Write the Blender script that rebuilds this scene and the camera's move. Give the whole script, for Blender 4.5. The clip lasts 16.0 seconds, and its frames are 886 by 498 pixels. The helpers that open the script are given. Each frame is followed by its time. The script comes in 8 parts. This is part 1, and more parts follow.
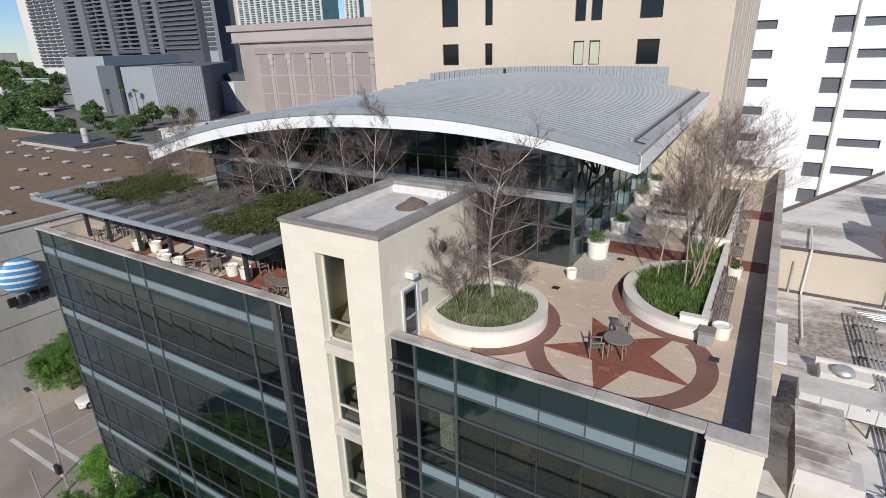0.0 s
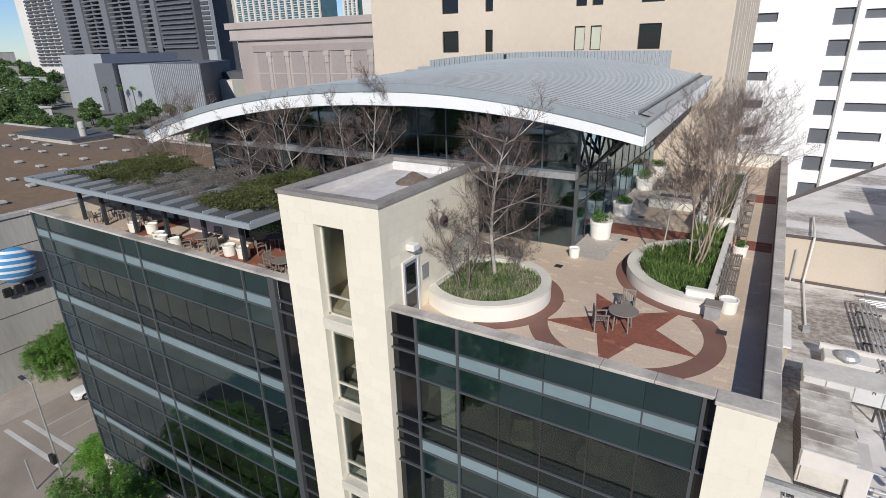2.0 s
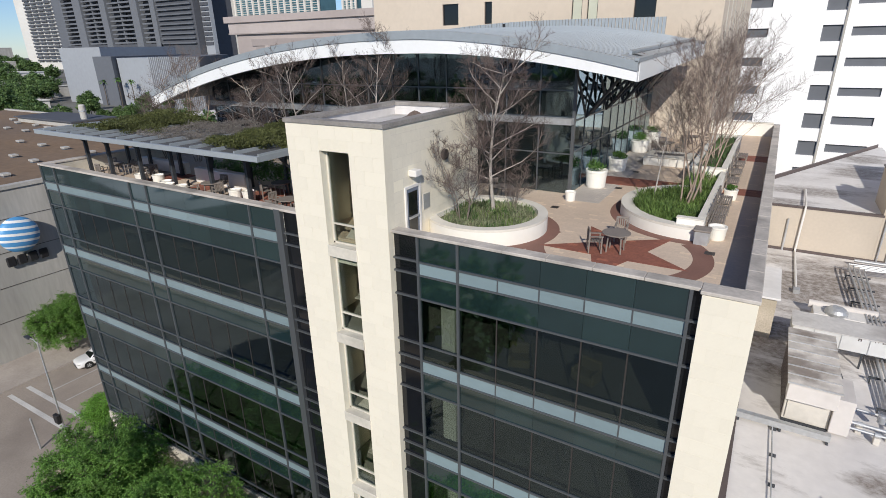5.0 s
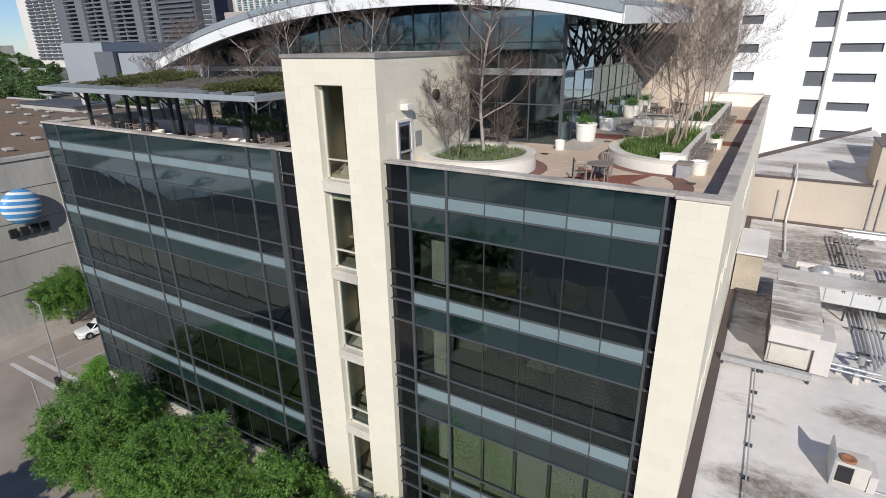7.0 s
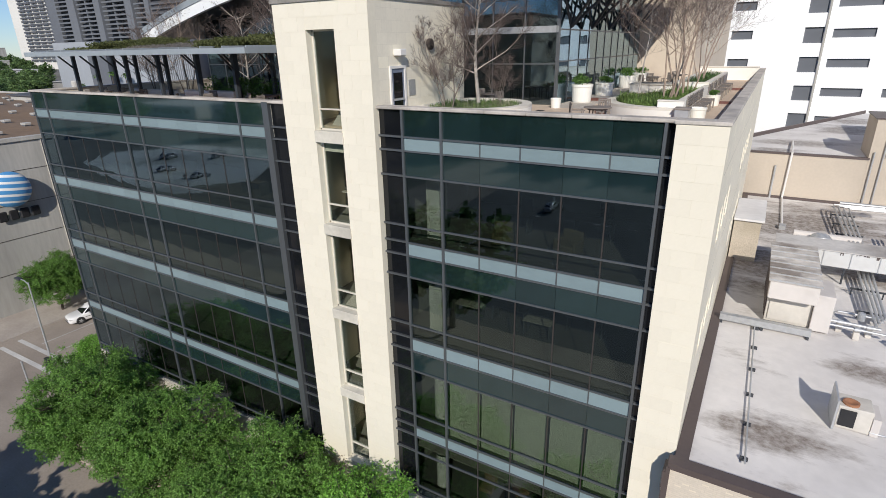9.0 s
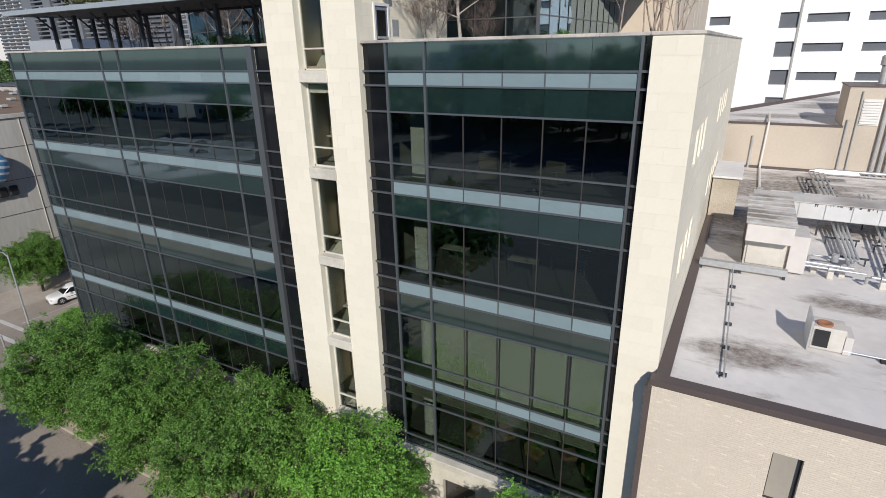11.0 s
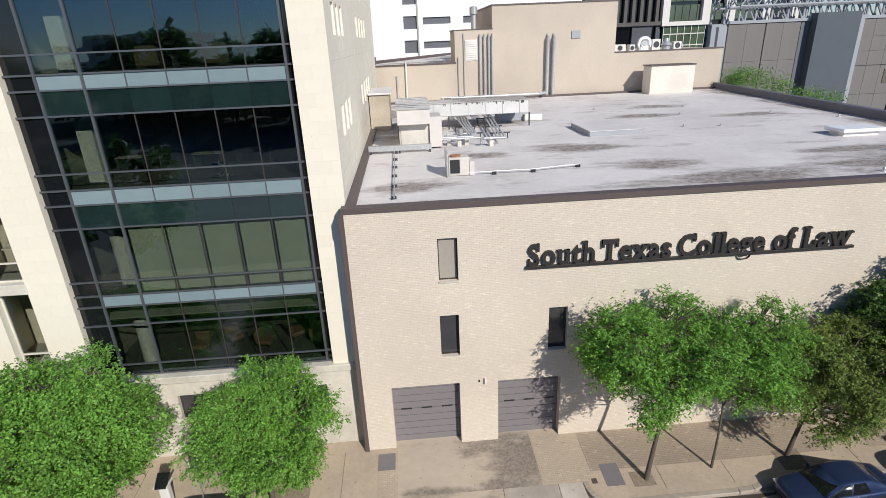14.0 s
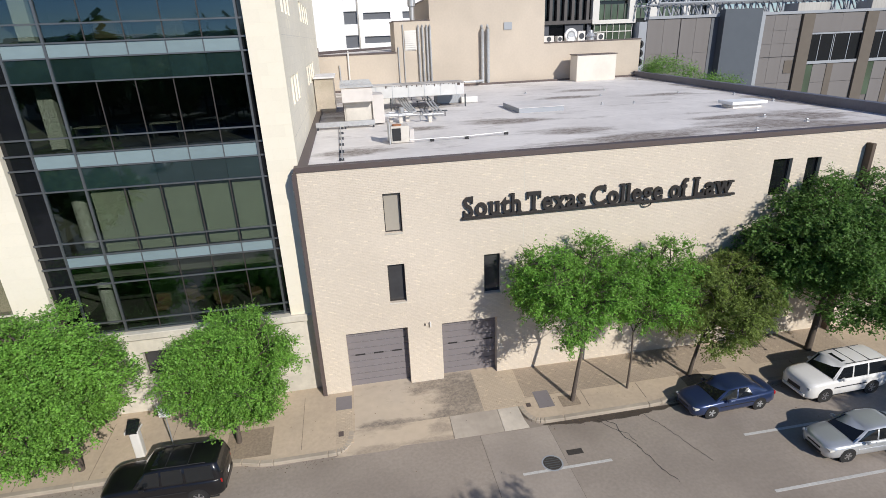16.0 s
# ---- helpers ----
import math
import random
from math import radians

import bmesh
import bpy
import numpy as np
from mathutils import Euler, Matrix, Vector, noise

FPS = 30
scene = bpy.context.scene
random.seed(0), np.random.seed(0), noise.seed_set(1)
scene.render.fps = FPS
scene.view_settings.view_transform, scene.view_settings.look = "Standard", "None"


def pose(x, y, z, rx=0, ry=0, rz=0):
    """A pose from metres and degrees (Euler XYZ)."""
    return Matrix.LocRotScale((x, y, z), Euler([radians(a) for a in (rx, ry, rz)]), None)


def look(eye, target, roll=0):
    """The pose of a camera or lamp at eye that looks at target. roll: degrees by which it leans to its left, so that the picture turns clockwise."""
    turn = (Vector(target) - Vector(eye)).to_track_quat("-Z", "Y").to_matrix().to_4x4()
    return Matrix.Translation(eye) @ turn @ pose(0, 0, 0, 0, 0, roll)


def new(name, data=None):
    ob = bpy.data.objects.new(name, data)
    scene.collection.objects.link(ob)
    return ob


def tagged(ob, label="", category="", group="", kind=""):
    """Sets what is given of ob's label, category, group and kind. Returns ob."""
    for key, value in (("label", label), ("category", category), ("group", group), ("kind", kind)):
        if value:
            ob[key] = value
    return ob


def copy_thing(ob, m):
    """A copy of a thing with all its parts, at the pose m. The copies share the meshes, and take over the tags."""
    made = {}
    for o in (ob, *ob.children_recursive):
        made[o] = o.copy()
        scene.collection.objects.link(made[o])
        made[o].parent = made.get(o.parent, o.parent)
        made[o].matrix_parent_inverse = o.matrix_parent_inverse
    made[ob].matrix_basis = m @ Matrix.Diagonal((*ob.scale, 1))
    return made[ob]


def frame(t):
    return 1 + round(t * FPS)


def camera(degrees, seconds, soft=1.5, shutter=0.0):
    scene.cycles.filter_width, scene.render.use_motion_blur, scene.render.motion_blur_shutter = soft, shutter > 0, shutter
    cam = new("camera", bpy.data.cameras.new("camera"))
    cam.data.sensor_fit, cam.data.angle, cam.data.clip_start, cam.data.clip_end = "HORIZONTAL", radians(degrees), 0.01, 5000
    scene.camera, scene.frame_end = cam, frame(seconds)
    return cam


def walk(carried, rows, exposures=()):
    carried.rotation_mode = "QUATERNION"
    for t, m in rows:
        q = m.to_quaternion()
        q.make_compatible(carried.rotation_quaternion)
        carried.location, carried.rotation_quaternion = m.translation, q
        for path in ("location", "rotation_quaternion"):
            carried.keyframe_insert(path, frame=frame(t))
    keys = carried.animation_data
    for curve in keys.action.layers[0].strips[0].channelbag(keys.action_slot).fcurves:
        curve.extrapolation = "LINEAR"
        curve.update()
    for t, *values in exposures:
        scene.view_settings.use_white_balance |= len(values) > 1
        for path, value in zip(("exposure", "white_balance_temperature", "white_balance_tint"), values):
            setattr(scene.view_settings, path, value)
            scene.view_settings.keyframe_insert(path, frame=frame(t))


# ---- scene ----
cam = camera(79.3, 16.0, soft=0.7)
PATH = [
    (0, (0.060, 0.051, 32.474), (-0.928, 1.637, 31.761), -1.60),
    (0.5, (0.063, -0.015, 32.197), (-0.923, 1.572, 31.485), -1.60),
    (1, (0.033, -0.033, 31.938), (-0.952, 1.556, 31.227), -1.60),
    (1.5, (-0.022, -0.023, 31.668), (-1.006, 1.566, 30.956), -1.50),
    (2, (-0.069, 0.003, 31.380), (-1.052, 1.592, 30.668), -1.50),
    (2.5, (-0.117, 0.026, 31.051), (-1.098, 1.617, 30.340), -1.40),
    (3, (-0.102, 0.005, 30.692), (-1.082, 1.598, 29.982), -1.40),
    (3.5, (-0.038, -0.122, 30.297), (-1.017, 1.471, 29.587), -1.40),
    (4, (0.149, -0.392, 29.910), (-0.831, 1.200, 29.198), -1.30),
    (4.2, (0.184, -0.604, 29.800), (-0.793, 0.989, 29.086), -1.30),
    (6.5, (1.778, -2.691, 27.394), (0.799, -1.098, 26.683), -0.90),
    (7, (1.799, -2.718, 26.897), (0.822, -1.125, 26.186), -0.90),
    (7.5, (1.849, -2.767, 26.386), (0.878, -1.169, 25.675), -0.90),
    (8, (1.891, -2.877, 25.867), (0.934, -1.270, 25.158), -1.00),
    (8.5, (1.946, -2.982, 25.414), (0.989, -1.376, 24.705), -1.10),
    (9, (1.968, -3.021, 24.874), (1.004, -1.418, 24.168), -1.10),
    (9.2, (1.968, -3.013, 24.697), (1.002, -1.411, 23.989), -1.10),
    (11.3, (2.750, -4.116, 22.276), (1.858, -2.471, 21.571), -1.30),
    (11.5, (2.919, -4.177, 22.081), (2.062, -2.519, 21.362), -1.50),
    (12, (3.174, -4.663, 21.199), (2.418, -2.955, 20.486), -1.50),
    (12.5, (3.481, -5.335, 20.263), (2.878, -3.563, 19.559), -1.60),
    (13, (3.697, -6.111, 19.515), (3.346, -4.273, 18.807), -2.00),
    (13.5, (3.820, -6.982, 18.910), (3.740, -5.118, 18.188), -2.40),
    (14, (3.828, -8.022, 18.322), (3.936, -6.162, 17.593), -2.50),
    (14.5, (3.794, -9.039, 17.837), (4.059, -7.198, 17.101), -2.60),
    (15, (3.663, -10.000, 17.532), (3.959, -8.164, 16.796), -2.60),
    (15.5, (3.622, -10.910, 17.412), (3.919, -9.073, 16.678), -2.50),
    (16, (3.643, -11.435, 17.323), (3.940, -9.599, 16.589), -2.40),
]
walk(cam, [(t, look(eye, target, roll)) for t, eye, target, roll in PATH], [(0.0, 0.0), (9.0, 0.0), (12.5, 0.03), (14.5, 0.10), (16.0, 0.13)])

# ---- world, sun, exposure ----
SUN_EL, SUN_AZ = radians(31), math.atan2(0.45, -0.89)
world = bpy.data.worlds.new("world")
scene.world = world
world.use_nodes = True
wn, wl = world.node_tree.nodes, world.node_tree.links
sky = wn.new("ShaderNodeTexSky")
sky.sky_type, sky.sun_disc = "NISHITA", False
sky.sun_elevation, sky.sun_rotation, sky.altitude = SUN_EL, SUN_AZ, 1500
sky.air_density, sky.dust_density, sky.ozone_density = 1.0, 0.15, 2.4
wn["Background"].inputs["Strength"].default_value = 0.084
cool = wn.new("ShaderNodeMix")
cool.data_type, cool.blend_type = "RGBA", "MULTIPLY"
cool.inputs["Factor"].default_value, cool.inputs["B"].default_value = 1.0, (0.82, 0.95, 1.18, 1)
wl.new(sky.outputs[0], cool.inputs["A"])
wl.new(cool.outputs["Result"], wn["Background"].inputs["Color"])
sun = new("sun", bpy.data.lights.new("sun", "SUN"))
sun.data.energy, sun.data.angle, sun.data.color = 4.2, radians(0.53), (1.0, 0.945, 0.86)
to_sun = Vector((math.sin(SUN_AZ) * math.cos(SUN_EL), math.cos(SUN_AZ) * math.cos(SUN_EL), math.sin(SUN_EL)))
sun.matrix_world = look(to_sun * 100, (0, 0, 0))


# ---- materials ----
def material(name, base, rough=0.7, metal=0.0, spread=0.12, fine=6.0, coarse=0.35, bump=0.25, stain=0.0, tone=None,
             spec=0.5, island=False, piece=False, edge=(0.46, 0.68), streak=1.0):
    """Base colour varied at two scales, with fine relief; stain: how far a darker tone is mixed in by large blotches."""
    m = bpy.data.materials.new(name)
    m.use_nodes = True
    n, l = m.node_tree.nodes, m.node_tree.links
    bsdf = n["Principled BSDF"]
    bsdf.inputs["Roughness"].default_value = rough
    bsdf.inputs["Metallic"].default_value = metal
    bsdf.inputs["Specular IOR Level"].default_value = spec
    where = n.new("ShaderNodeTexCoord").outputs["Object"]
    if streak != 1.0:
        drawn = n.new("ShaderNodeVectorMath")
        drawn.operation, drawn.inputs[1].default_value = "MULTIPLY", (1, 1, streak)
        l.new(where, drawn.inputs[0])
        where = drawn.outputs[0]
    small, large = n.new("ShaderNodeTexNoise"), n.new("ShaderNodeTexNoise")
    small.inputs["Scale"].default_value, small.inputs["Detail"].default_value = fine, 6
    large.inputs["Scale"].default_value, large.inputs["Detail"].default_value = coarse, 4
    l.new(where, small.inputs["Vector"]), l.new(where, large.inputs["Vector"])
    both = n.new("ShaderNodeMath")
    both.operation = "ADD"
    l.new(small.outputs[0], both.inputs[0]), l.new(large.outputs[0], both.inputs[1])
    last = both.outputs[0]
    if island or piece:
        more, src = n.new("ShaderNodeMath"), n.new("ShaderNodeNewGeometry" if island else "ShaderNodeObjectInfo")
        more.operation, more.inputs[1].default_value = "MULTIPLY_ADD", 0.8
        l.new(src.outputs["Random Per Island" if island else "Random"], more.inputs[0]), l.new(last, more.inputs[2])
        shift = n.new("ShaderNodeMath")
        shift.operation, shift.inputs[1].default_value = "SUBTRACT", 0.4
        l.new(more.outputs[0], shift.inputs[0])
        last = shift.outputs[0]
    span = n.new("ShaderNodeMapRange")
    span.inputs["From Min"].default_value, span.inputs["From Max"].default_value = 0.6, 1.4
    span.inputs["To Min"].default_value, span.inputs["To Max"].default_value = 1 - spread, 1 + spread
    l.new(last, span.inputs["Value"])
    tint = n.new("ShaderNodeVectorMath")
    tint.operation, tint.inputs[0].default_value = "SCALE", base
    l.new(span.outputs[0], tint.inputs["Scale"])
    colour = tint.outputs[0]
    if stain:
        blot, ramp, mix = n.new("ShaderNodeTexNoise"), n.new("ShaderNodeMapRange"), n.new("ShaderNodeMix")
        blot.inputs["Scale"].default_value, blot.inputs["Detail"].default_value = coarse * 0.6, 7
        l.new(where, blot.inputs["Vector"])
        ramp.inputs["From Min"].default_value, ramp.inputs["From Max"].default_value = edge
        ramp.inputs["To Max"].default_value = stain
        l.new(blot.outputs[0], ramp.inputs["Value"])
        mix.data_type = "RGBA"
        l.new(ramp.outputs[0], mix.inputs["Factor"]), l.new(colour, mix.inputs["A"])
        mix.inputs["B"].default_value = (*(tone or [c * 0.45 for c in base]), 1)
        colour = mix.outputs["Result"]
    l.new(colour, bsdf.inputs["Base Color"])
    if bump:
        b = n.new("ShaderNodeBump")
        b.inputs["Strength"].default_value, b.inputs["Distance"].default_value = bump, 0.01
        l.new(small.outputs[0], b.inputs["Height"]), l.new(b.outputs[0], bsdf.inputs["Normal"])
    return m


def ponded(name, base, tone, pools, grain=0.45, deep=0.8):
    """Roof membrane with brown rings and smears where water has stood: each pool is (x, y, half length, half width)."""
    m = material(name, base, 0.75, spread=0.10, fine=2.5, coarse=0.3, stain=0.35, tone=(0.42, 0.39, 0.37), bump=0.1, edge=(0.46, 0.72))
    n, l = m.node_tree.nodes, m.node_tree.links
    bsdf = n["Principled BSDF"]
    where = n.new("ShaderNodeTexCoord").outputs["Object"]
    ragged = n.new("ShaderNodeTexNoise")
    ragged.inputs["Scale"].default_value, ragged.inputs["Detail"].default_value, ragged.inputs["Roughness"].default_value = grain, 10, 0.68
    drawn_out, mottle = n.new("ShaderNodeVectorMath"), n.new("ShaderNodeTexNoise")
    drawn_out.operation, drawn_out.inputs[1].default_value = "MULTIPLY", (0.6, 1.5, 1)
    mottle.inputs["Scale"].default_value, mottle.inputs["Detail"].default_value, mottle.inputs["Roughness"].default_value = grain * 6, 6, 0.7
    l.new(where, drawn_out.inputs[0]), l.new(drawn_out.outputs[0], ragged.inputs["Vector"]), l.new(where, mottle.inputs["Vector"])
    total = None
    for x, y, a, b in pools:
        off, size, far = n.new("ShaderNodeVectorMath"), n.new("ShaderNodeVectorMath"), n.new("ShaderNodeVectorMath")
        off.operation, off.inputs[1].default_value = "SUBTRACT", (x, y, 0)
        size.operation, size.inputs[1].default_value = "MULTIPLY", (1 / a, 1 / b, 0)
        far.operation = "LENGTH"
        l.new(where, off.inputs[0]), l.new(off.outputs[0], size.inputs[0]), l.new(size.outputs[0], far.inputs[0])
        fade = n.new("ShaderNodeMapRange")
        fade.inputs["From Min"].default_value, fade.inputs["From Max"].default_value = 1.25, 0.0
        l.new(far.outputs["Value"], fade.inputs["Value"])
        if total:
            most = n.new("ShaderNodeMath")
            most.operation = "MAXIMUM"
            l.new(total, most.inputs[0]), l.new(fade.outputs[0], most.inputs[1])
            total = most.outputs[0]
        else:
            total = fade.outputs[0]
    swing, both, cutoff, fleck, worn = (n.new(k) for k in ("ShaderNodeMapRange", "ShaderNodeMath", "ShaderNodeMapRange", "ShaderNodeMapRange", "ShaderNodeMath"))
    swing.inputs["From Min"].default_value, swing.inputs["From Max"].default_value = 0.3, 0.7
    swing.inputs["To Min"].default_value, swing.inputs["To Max"].default_value = -0.55, 0.45
    l.new(ragged.outputs[0], swing.inputs["Value"])
    both.operation = "ADD"
    l.new(total, both.inputs[0]), l.new(swing.outputs[0], both.inputs[1])
    cutoff.inputs["From Min"].default_value, cutoff.inputs["From Max"].default_value, cutoff.inputs["To Max"].default_value = 0.08, 0.60, deep
    l.new(both.outputs[0], cutoff.inputs["Value"])
    fleck.inputs["From Min"].default_value, fleck.inputs["From Max"].default_value, fleck.inputs["To Min"].default_value = 0.32, 0.62, 0.45
    l.new(mottle.outputs[0], fleck.inputs["Value"])
    worn.operation = "MULTIPLY"
    l.new(cutoff.outputs[0], worn.inputs[0]), l.new(fleck.outputs[0], worn.inputs[1])
    mix = n.new("ShaderNodeMix")
    mix.data_type, mix.inputs["B"].default_value = "RGBA", (*tone, 1)
    l.new(bsdf.inputs["Base Color"].links[0].from_socket, mix.inputs["A"]), l.new(worn.outputs[0], mix.inputs["Factor"])
    l.new(mix.outputs["Result"], bsdf.inputs["Base Color"])
    return m


def coursed(name, base, joint, width, height, gap, rough=0.85, spread=0.18, depth=0.4, turn=False, stain=0.0, contrast=0.5, flat=False):
    """Masonry too fine to pick apart: courses on an upright wall, with recessed joints and a varied tone from unit to unit."""
    m = material(name, base, rough, spread=spread, fine=9.0, coarse=0.25, bump=0.0, stain=stain)
    n, l = m.node_tree.nodes, m.node_tree.links
    bsdf = n["Principled BSDF"]
    coord = n.new("ShaderNodeTexCoord")
    split, join = n.new("ShaderNodeSeparateXYZ"), n.new("ShaderNodeCombineXYZ")
    l.new(coord.outputs["Object"], split.inputs[0])
    l.new(split.outputs["Y" if turn else "X"], join.inputs["X"]), l.new(split.outputs["Y" if flat else "Z"], join.inputs["Y"])
    brick = n.new("ShaderNodeTexBrick")
    brick.inputs["Scale"].default_value = 1.0
    brick.inputs["Brick Width"].default_value, brick.inputs["Row Height"].default_value = width, height
    brick.inputs["Mortar Size"].default_value, brick.inputs["Mortar Smooth"].default_value = gap, 0.3
    brick.inputs["Color1"].default_value = (0, 0, 0, 1)
    brick.inputs["Color2"].default_value = (1, 1, 1, 1)
    brick.inputs["Mortar"].default_value = (0.35, 0.35, 0.35, 1)
    tone = n.new("ShaderNodeValToRGB")
    tone.color_ramp.elements[0].color = (1 - contrast, 1 - contrast, 1 - contrast * 0.9, 1)
    tone.color_ramp.elements[1].position, tone.color_ramp.elements[1].color = 0.93, (1, 1, 1, 1)
    pale = tone.color_ramp.elements.new(0.96)
    pale.color = (1 + contrast * 2.2, 1 + contrast * 2.2, 1 + contrast * 1.6, 1)
    unit = n.new("ShaderNodeMix")
    unit.data_type, unit.inputs["B"].default_value = "RGBA", (joint, joint, joint, 1)
    l.new(brick.outputs["Color"], tone.inputs["Fac"]), l.new(brick.outputs["Fac"], unit.inputs["Factor"]), l.new(tone.outputs["Color"], unit.inputs["A"])
    l.new(join.outputs[0], brick.inputs["Vector"])
    old = bsdf.inputs["Base Color"].links[0].from_socket
    mix = n.new("ShaderNodeMix")
    mix.data_type, mix.blend_type = "RGBA", "MULTIPLY"
    mix.inputs["Factor"].default_value = 1.0
    l.new(old, mix.inputs["A"]), l.new(unit.outputs["Result"], mix.inputs["B"])
    l.new(mix.outputs["Result"], bsdf.inputs["Base Color"])
    b = n.new("ShaderNodeBump")
    b.invert = True
    b.inputs["Strength"].default_value, b.inputs["Distance"].default_value = depth, 0.01
    l.new(brick.outputs["Fac"], b.inputs["Height"]), l.new(b.outputs[0], bsdf.inputs["Normal"])
    return m


def glazing(name, tint, mirror=0.06, wave=0.032):
    """Tinted pane: see-through, with a reflection that grows at grazing angles and wobbles a little from pane to pane."""
    m = bpy.data.materials.new(name)
    m.use_nodes = True
    n, l = m.node_tree.nodes, m.node_tree.links
    n.remove(n["Principled BSDF"])
    clear, gloss, mix, fres = (n.new("ShaderNodeBsdfTransparent"), n.new("ShaderNodeBsdfGlossy"), n.new("ShaderNodeMixShader"),
                               n.new("ShaderNodeLayerWeight"))
    clear.inputs["Color"].default_value = (*tint, 1)
    gloss.inputs["Color"].default_value = (0.66, 0.86, 1.0, 1)
    gloss.inputs["Roughness"].default_value = 0.015
    steep, span = n.new("ShaderNodeMath"), n.new("ShaderNodeMath")
    steep.operation, steep.inputs[1].default_value = "POWER", 4.0
    span.operation, span.inputs[1].default_value, span.inputs[2].default_value = "MULTIPLY_ADD", 0.9 - mirror, mirror
    l.new(fres.outputs["Facing"], steep.inputs[0]), l.new(steep.outputs[0], span.inputs[0])
    coord, noise_tex, bump = n.new("ShaderNodeTexCoord"), n.new("ShaderNodeTexNoise"), n.new("ShaderNodeBump")
    noise_tex.inputs["Scale"].default_value, noise_tex.inputs["Detail"].default_value = 0.45, 1
    bump.inputs["Strength"].default_value, bump.inputs["Distance"].default_value = 1.0, wave
    l.new(coord.outputs["Object"], noise_tex.inputs["Vector"]), l.new(noise_tex.outputs[0], bump.inputs["Height"])
    l.new(bump.outputs[0], gloss.inputs["Normal"]), l.new(bump.outputs[0], fres.inputs["Normal"])
    l.new(span.outputs[0], mix.inputs[0]), l.new(clear.outputs[0], mix.inputs[1]), l.new(gloss.outputs[0], mix.inputs[2])
    l.new(mix.outputs[0], n["Material Output"].inputs["Surface"])
    return m


def leafy(name, base, spread=0.5):
    m = material(name, base, 0.5, spread=spread, fine=3.0, coarse=0.6, bump=0.0, island=True, spec=0.35)
    n, l = m.node_tree.nodes, m.node_tree.links
    bsdf = n["Principled BSDF"]
    thin, add = n.new("ShaderNodeBsdfTranslucent"), n.new("ShaderNodeMixShader")
    add.inputs[0].default_value = 0.45
    l.new(bsdf.inputs["Base Color"].links[0].from_socket, thin.inputs["Color"])
    l.new(bsdf.outputs[0], add.inputs[1]), l.new(thin.outputs[0], add.inputs[2])
    l.new(add.outputs[0], n["Material Output"].inputs["Surface"])
    return m


CREAM = material("cream_masonry", (0.76, 0.705, 0.58), 0.85, spread=0.05, fine=7, coarse=0.3, bump=0.2, stain=0.12)
CREAM_BLOCK = material("cream_block", (0.775, 0.72, 0.60), 0.85, spread=0.025, fine=7, coarse=0.3, bump=0.2, piece=True)
CREAM_FLANK = coursed("cream_flank_block", (0.78, 0.725, 0.60), 0.88, 0.61, 0.41, 0.006, 0.85, 0.05, 0.35, contrast=0.04)
CREAM_SIDE = coursed("cream_block_side", (0.78, 0.725, 0.60), 0.88, 0.61, 0.41, 0.006, 0.85, 0.05, 0.35, turn=True, contrast=0.04)
STONE = material("cast_stone", (0.62, 0.58, 0.50), 0.8, spread=0.12, stain=0.5, coarse=0.8)
COPING_DARK = material("blackened_coping", (0.30, 0.28, 0.26), 0.88, spread=0.25, fine=9, coarse=1.0, stain=0.7, tone=(0.13, 0.12, 0.11))
COPING = material("weathered_coping", (0.53, 0.485, 0.435), 0.85, spread=0.2, fine=9, coarse=1.0, stain=0.75, tone=(0.20, 0.185, 0.17))
VISION = glazing("vision_glass", (0.42, 0.47, 0.43), 0.115)
CLEAR = glazing("clear_glass", (0.66, 0.70, 0.66), 0.03)
SMOKED = glazing("smoked_glass", (0.46, 0.50, 0.49), 0.18)
SPANDREL = material("spandrel_glass", (0.012, 0.026, 0.0255), 0.05, spread=0.25, fine=1.2, coarse=0.2, bump=0.0, piece=True)
SPANDREL.node_tree.nodes["Principled BSDF"].inputs["IOR"].default_value = 2.5
SPANDREL.node_tree.nodes["Principled BSDF"].inputs["Specular Tint"].default_value = (0.76, 0.90, 0.97, 1)
DARK_GLASS = material("black_glass", (0.008, 0.009, 0.011), 0.07, spread=0.3, bump=0.0, spec=0.6)
BAND = material("pale_band_panel", (0.20, 0.265, 0.285), 0.28, spread=0.08, fine=2.0, bump=0.05, piece=True)
ALU = material("grey_aluminium", (0.15, 0.16, 0.17), 0.42, 0.6, spread=0.12, bump=0.03)
STEEL = material("galvanised_steel", (0.52, 0.53, 0.54), 0.45, 0.55, spread=0.2, fine=5, stain=0.4)
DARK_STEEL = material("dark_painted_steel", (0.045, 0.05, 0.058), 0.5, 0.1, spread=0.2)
WHITE = material("white_paint", (0.71, 0.69, 0.66), 0.6, spread=0.05, stain=0.25, coarse=0.7, tone=(0.5, 0.47, 0.42))
FASCIA = material("white_metal_fascia", (0.82, 0.83, 0.83), 0.45, spread=0.04, bump=0.03)
ROOF_METAL = material("blue_grey_roof_metal", (0.35, 0.385, 0.41), 0.42, 0.2, spread=0.12, fine=3, coarse=0.15, bump=0.05)
PAVING = coursed("beige_terrace_paving", (0.64, 0.51, 0.395), 0.94, 0.40, 0.20, 0.014, spread=0.12, stain=0.25, contrast=0.06, flat=True)
STAR_RED = coursed("brick_red_paving", (0.285, 0.105, 0.07), 0.92, 0.40, 0.20, 0.014, rough=0.8, spread=0.3, stain=0.45, contrast=0.16, flat=True)
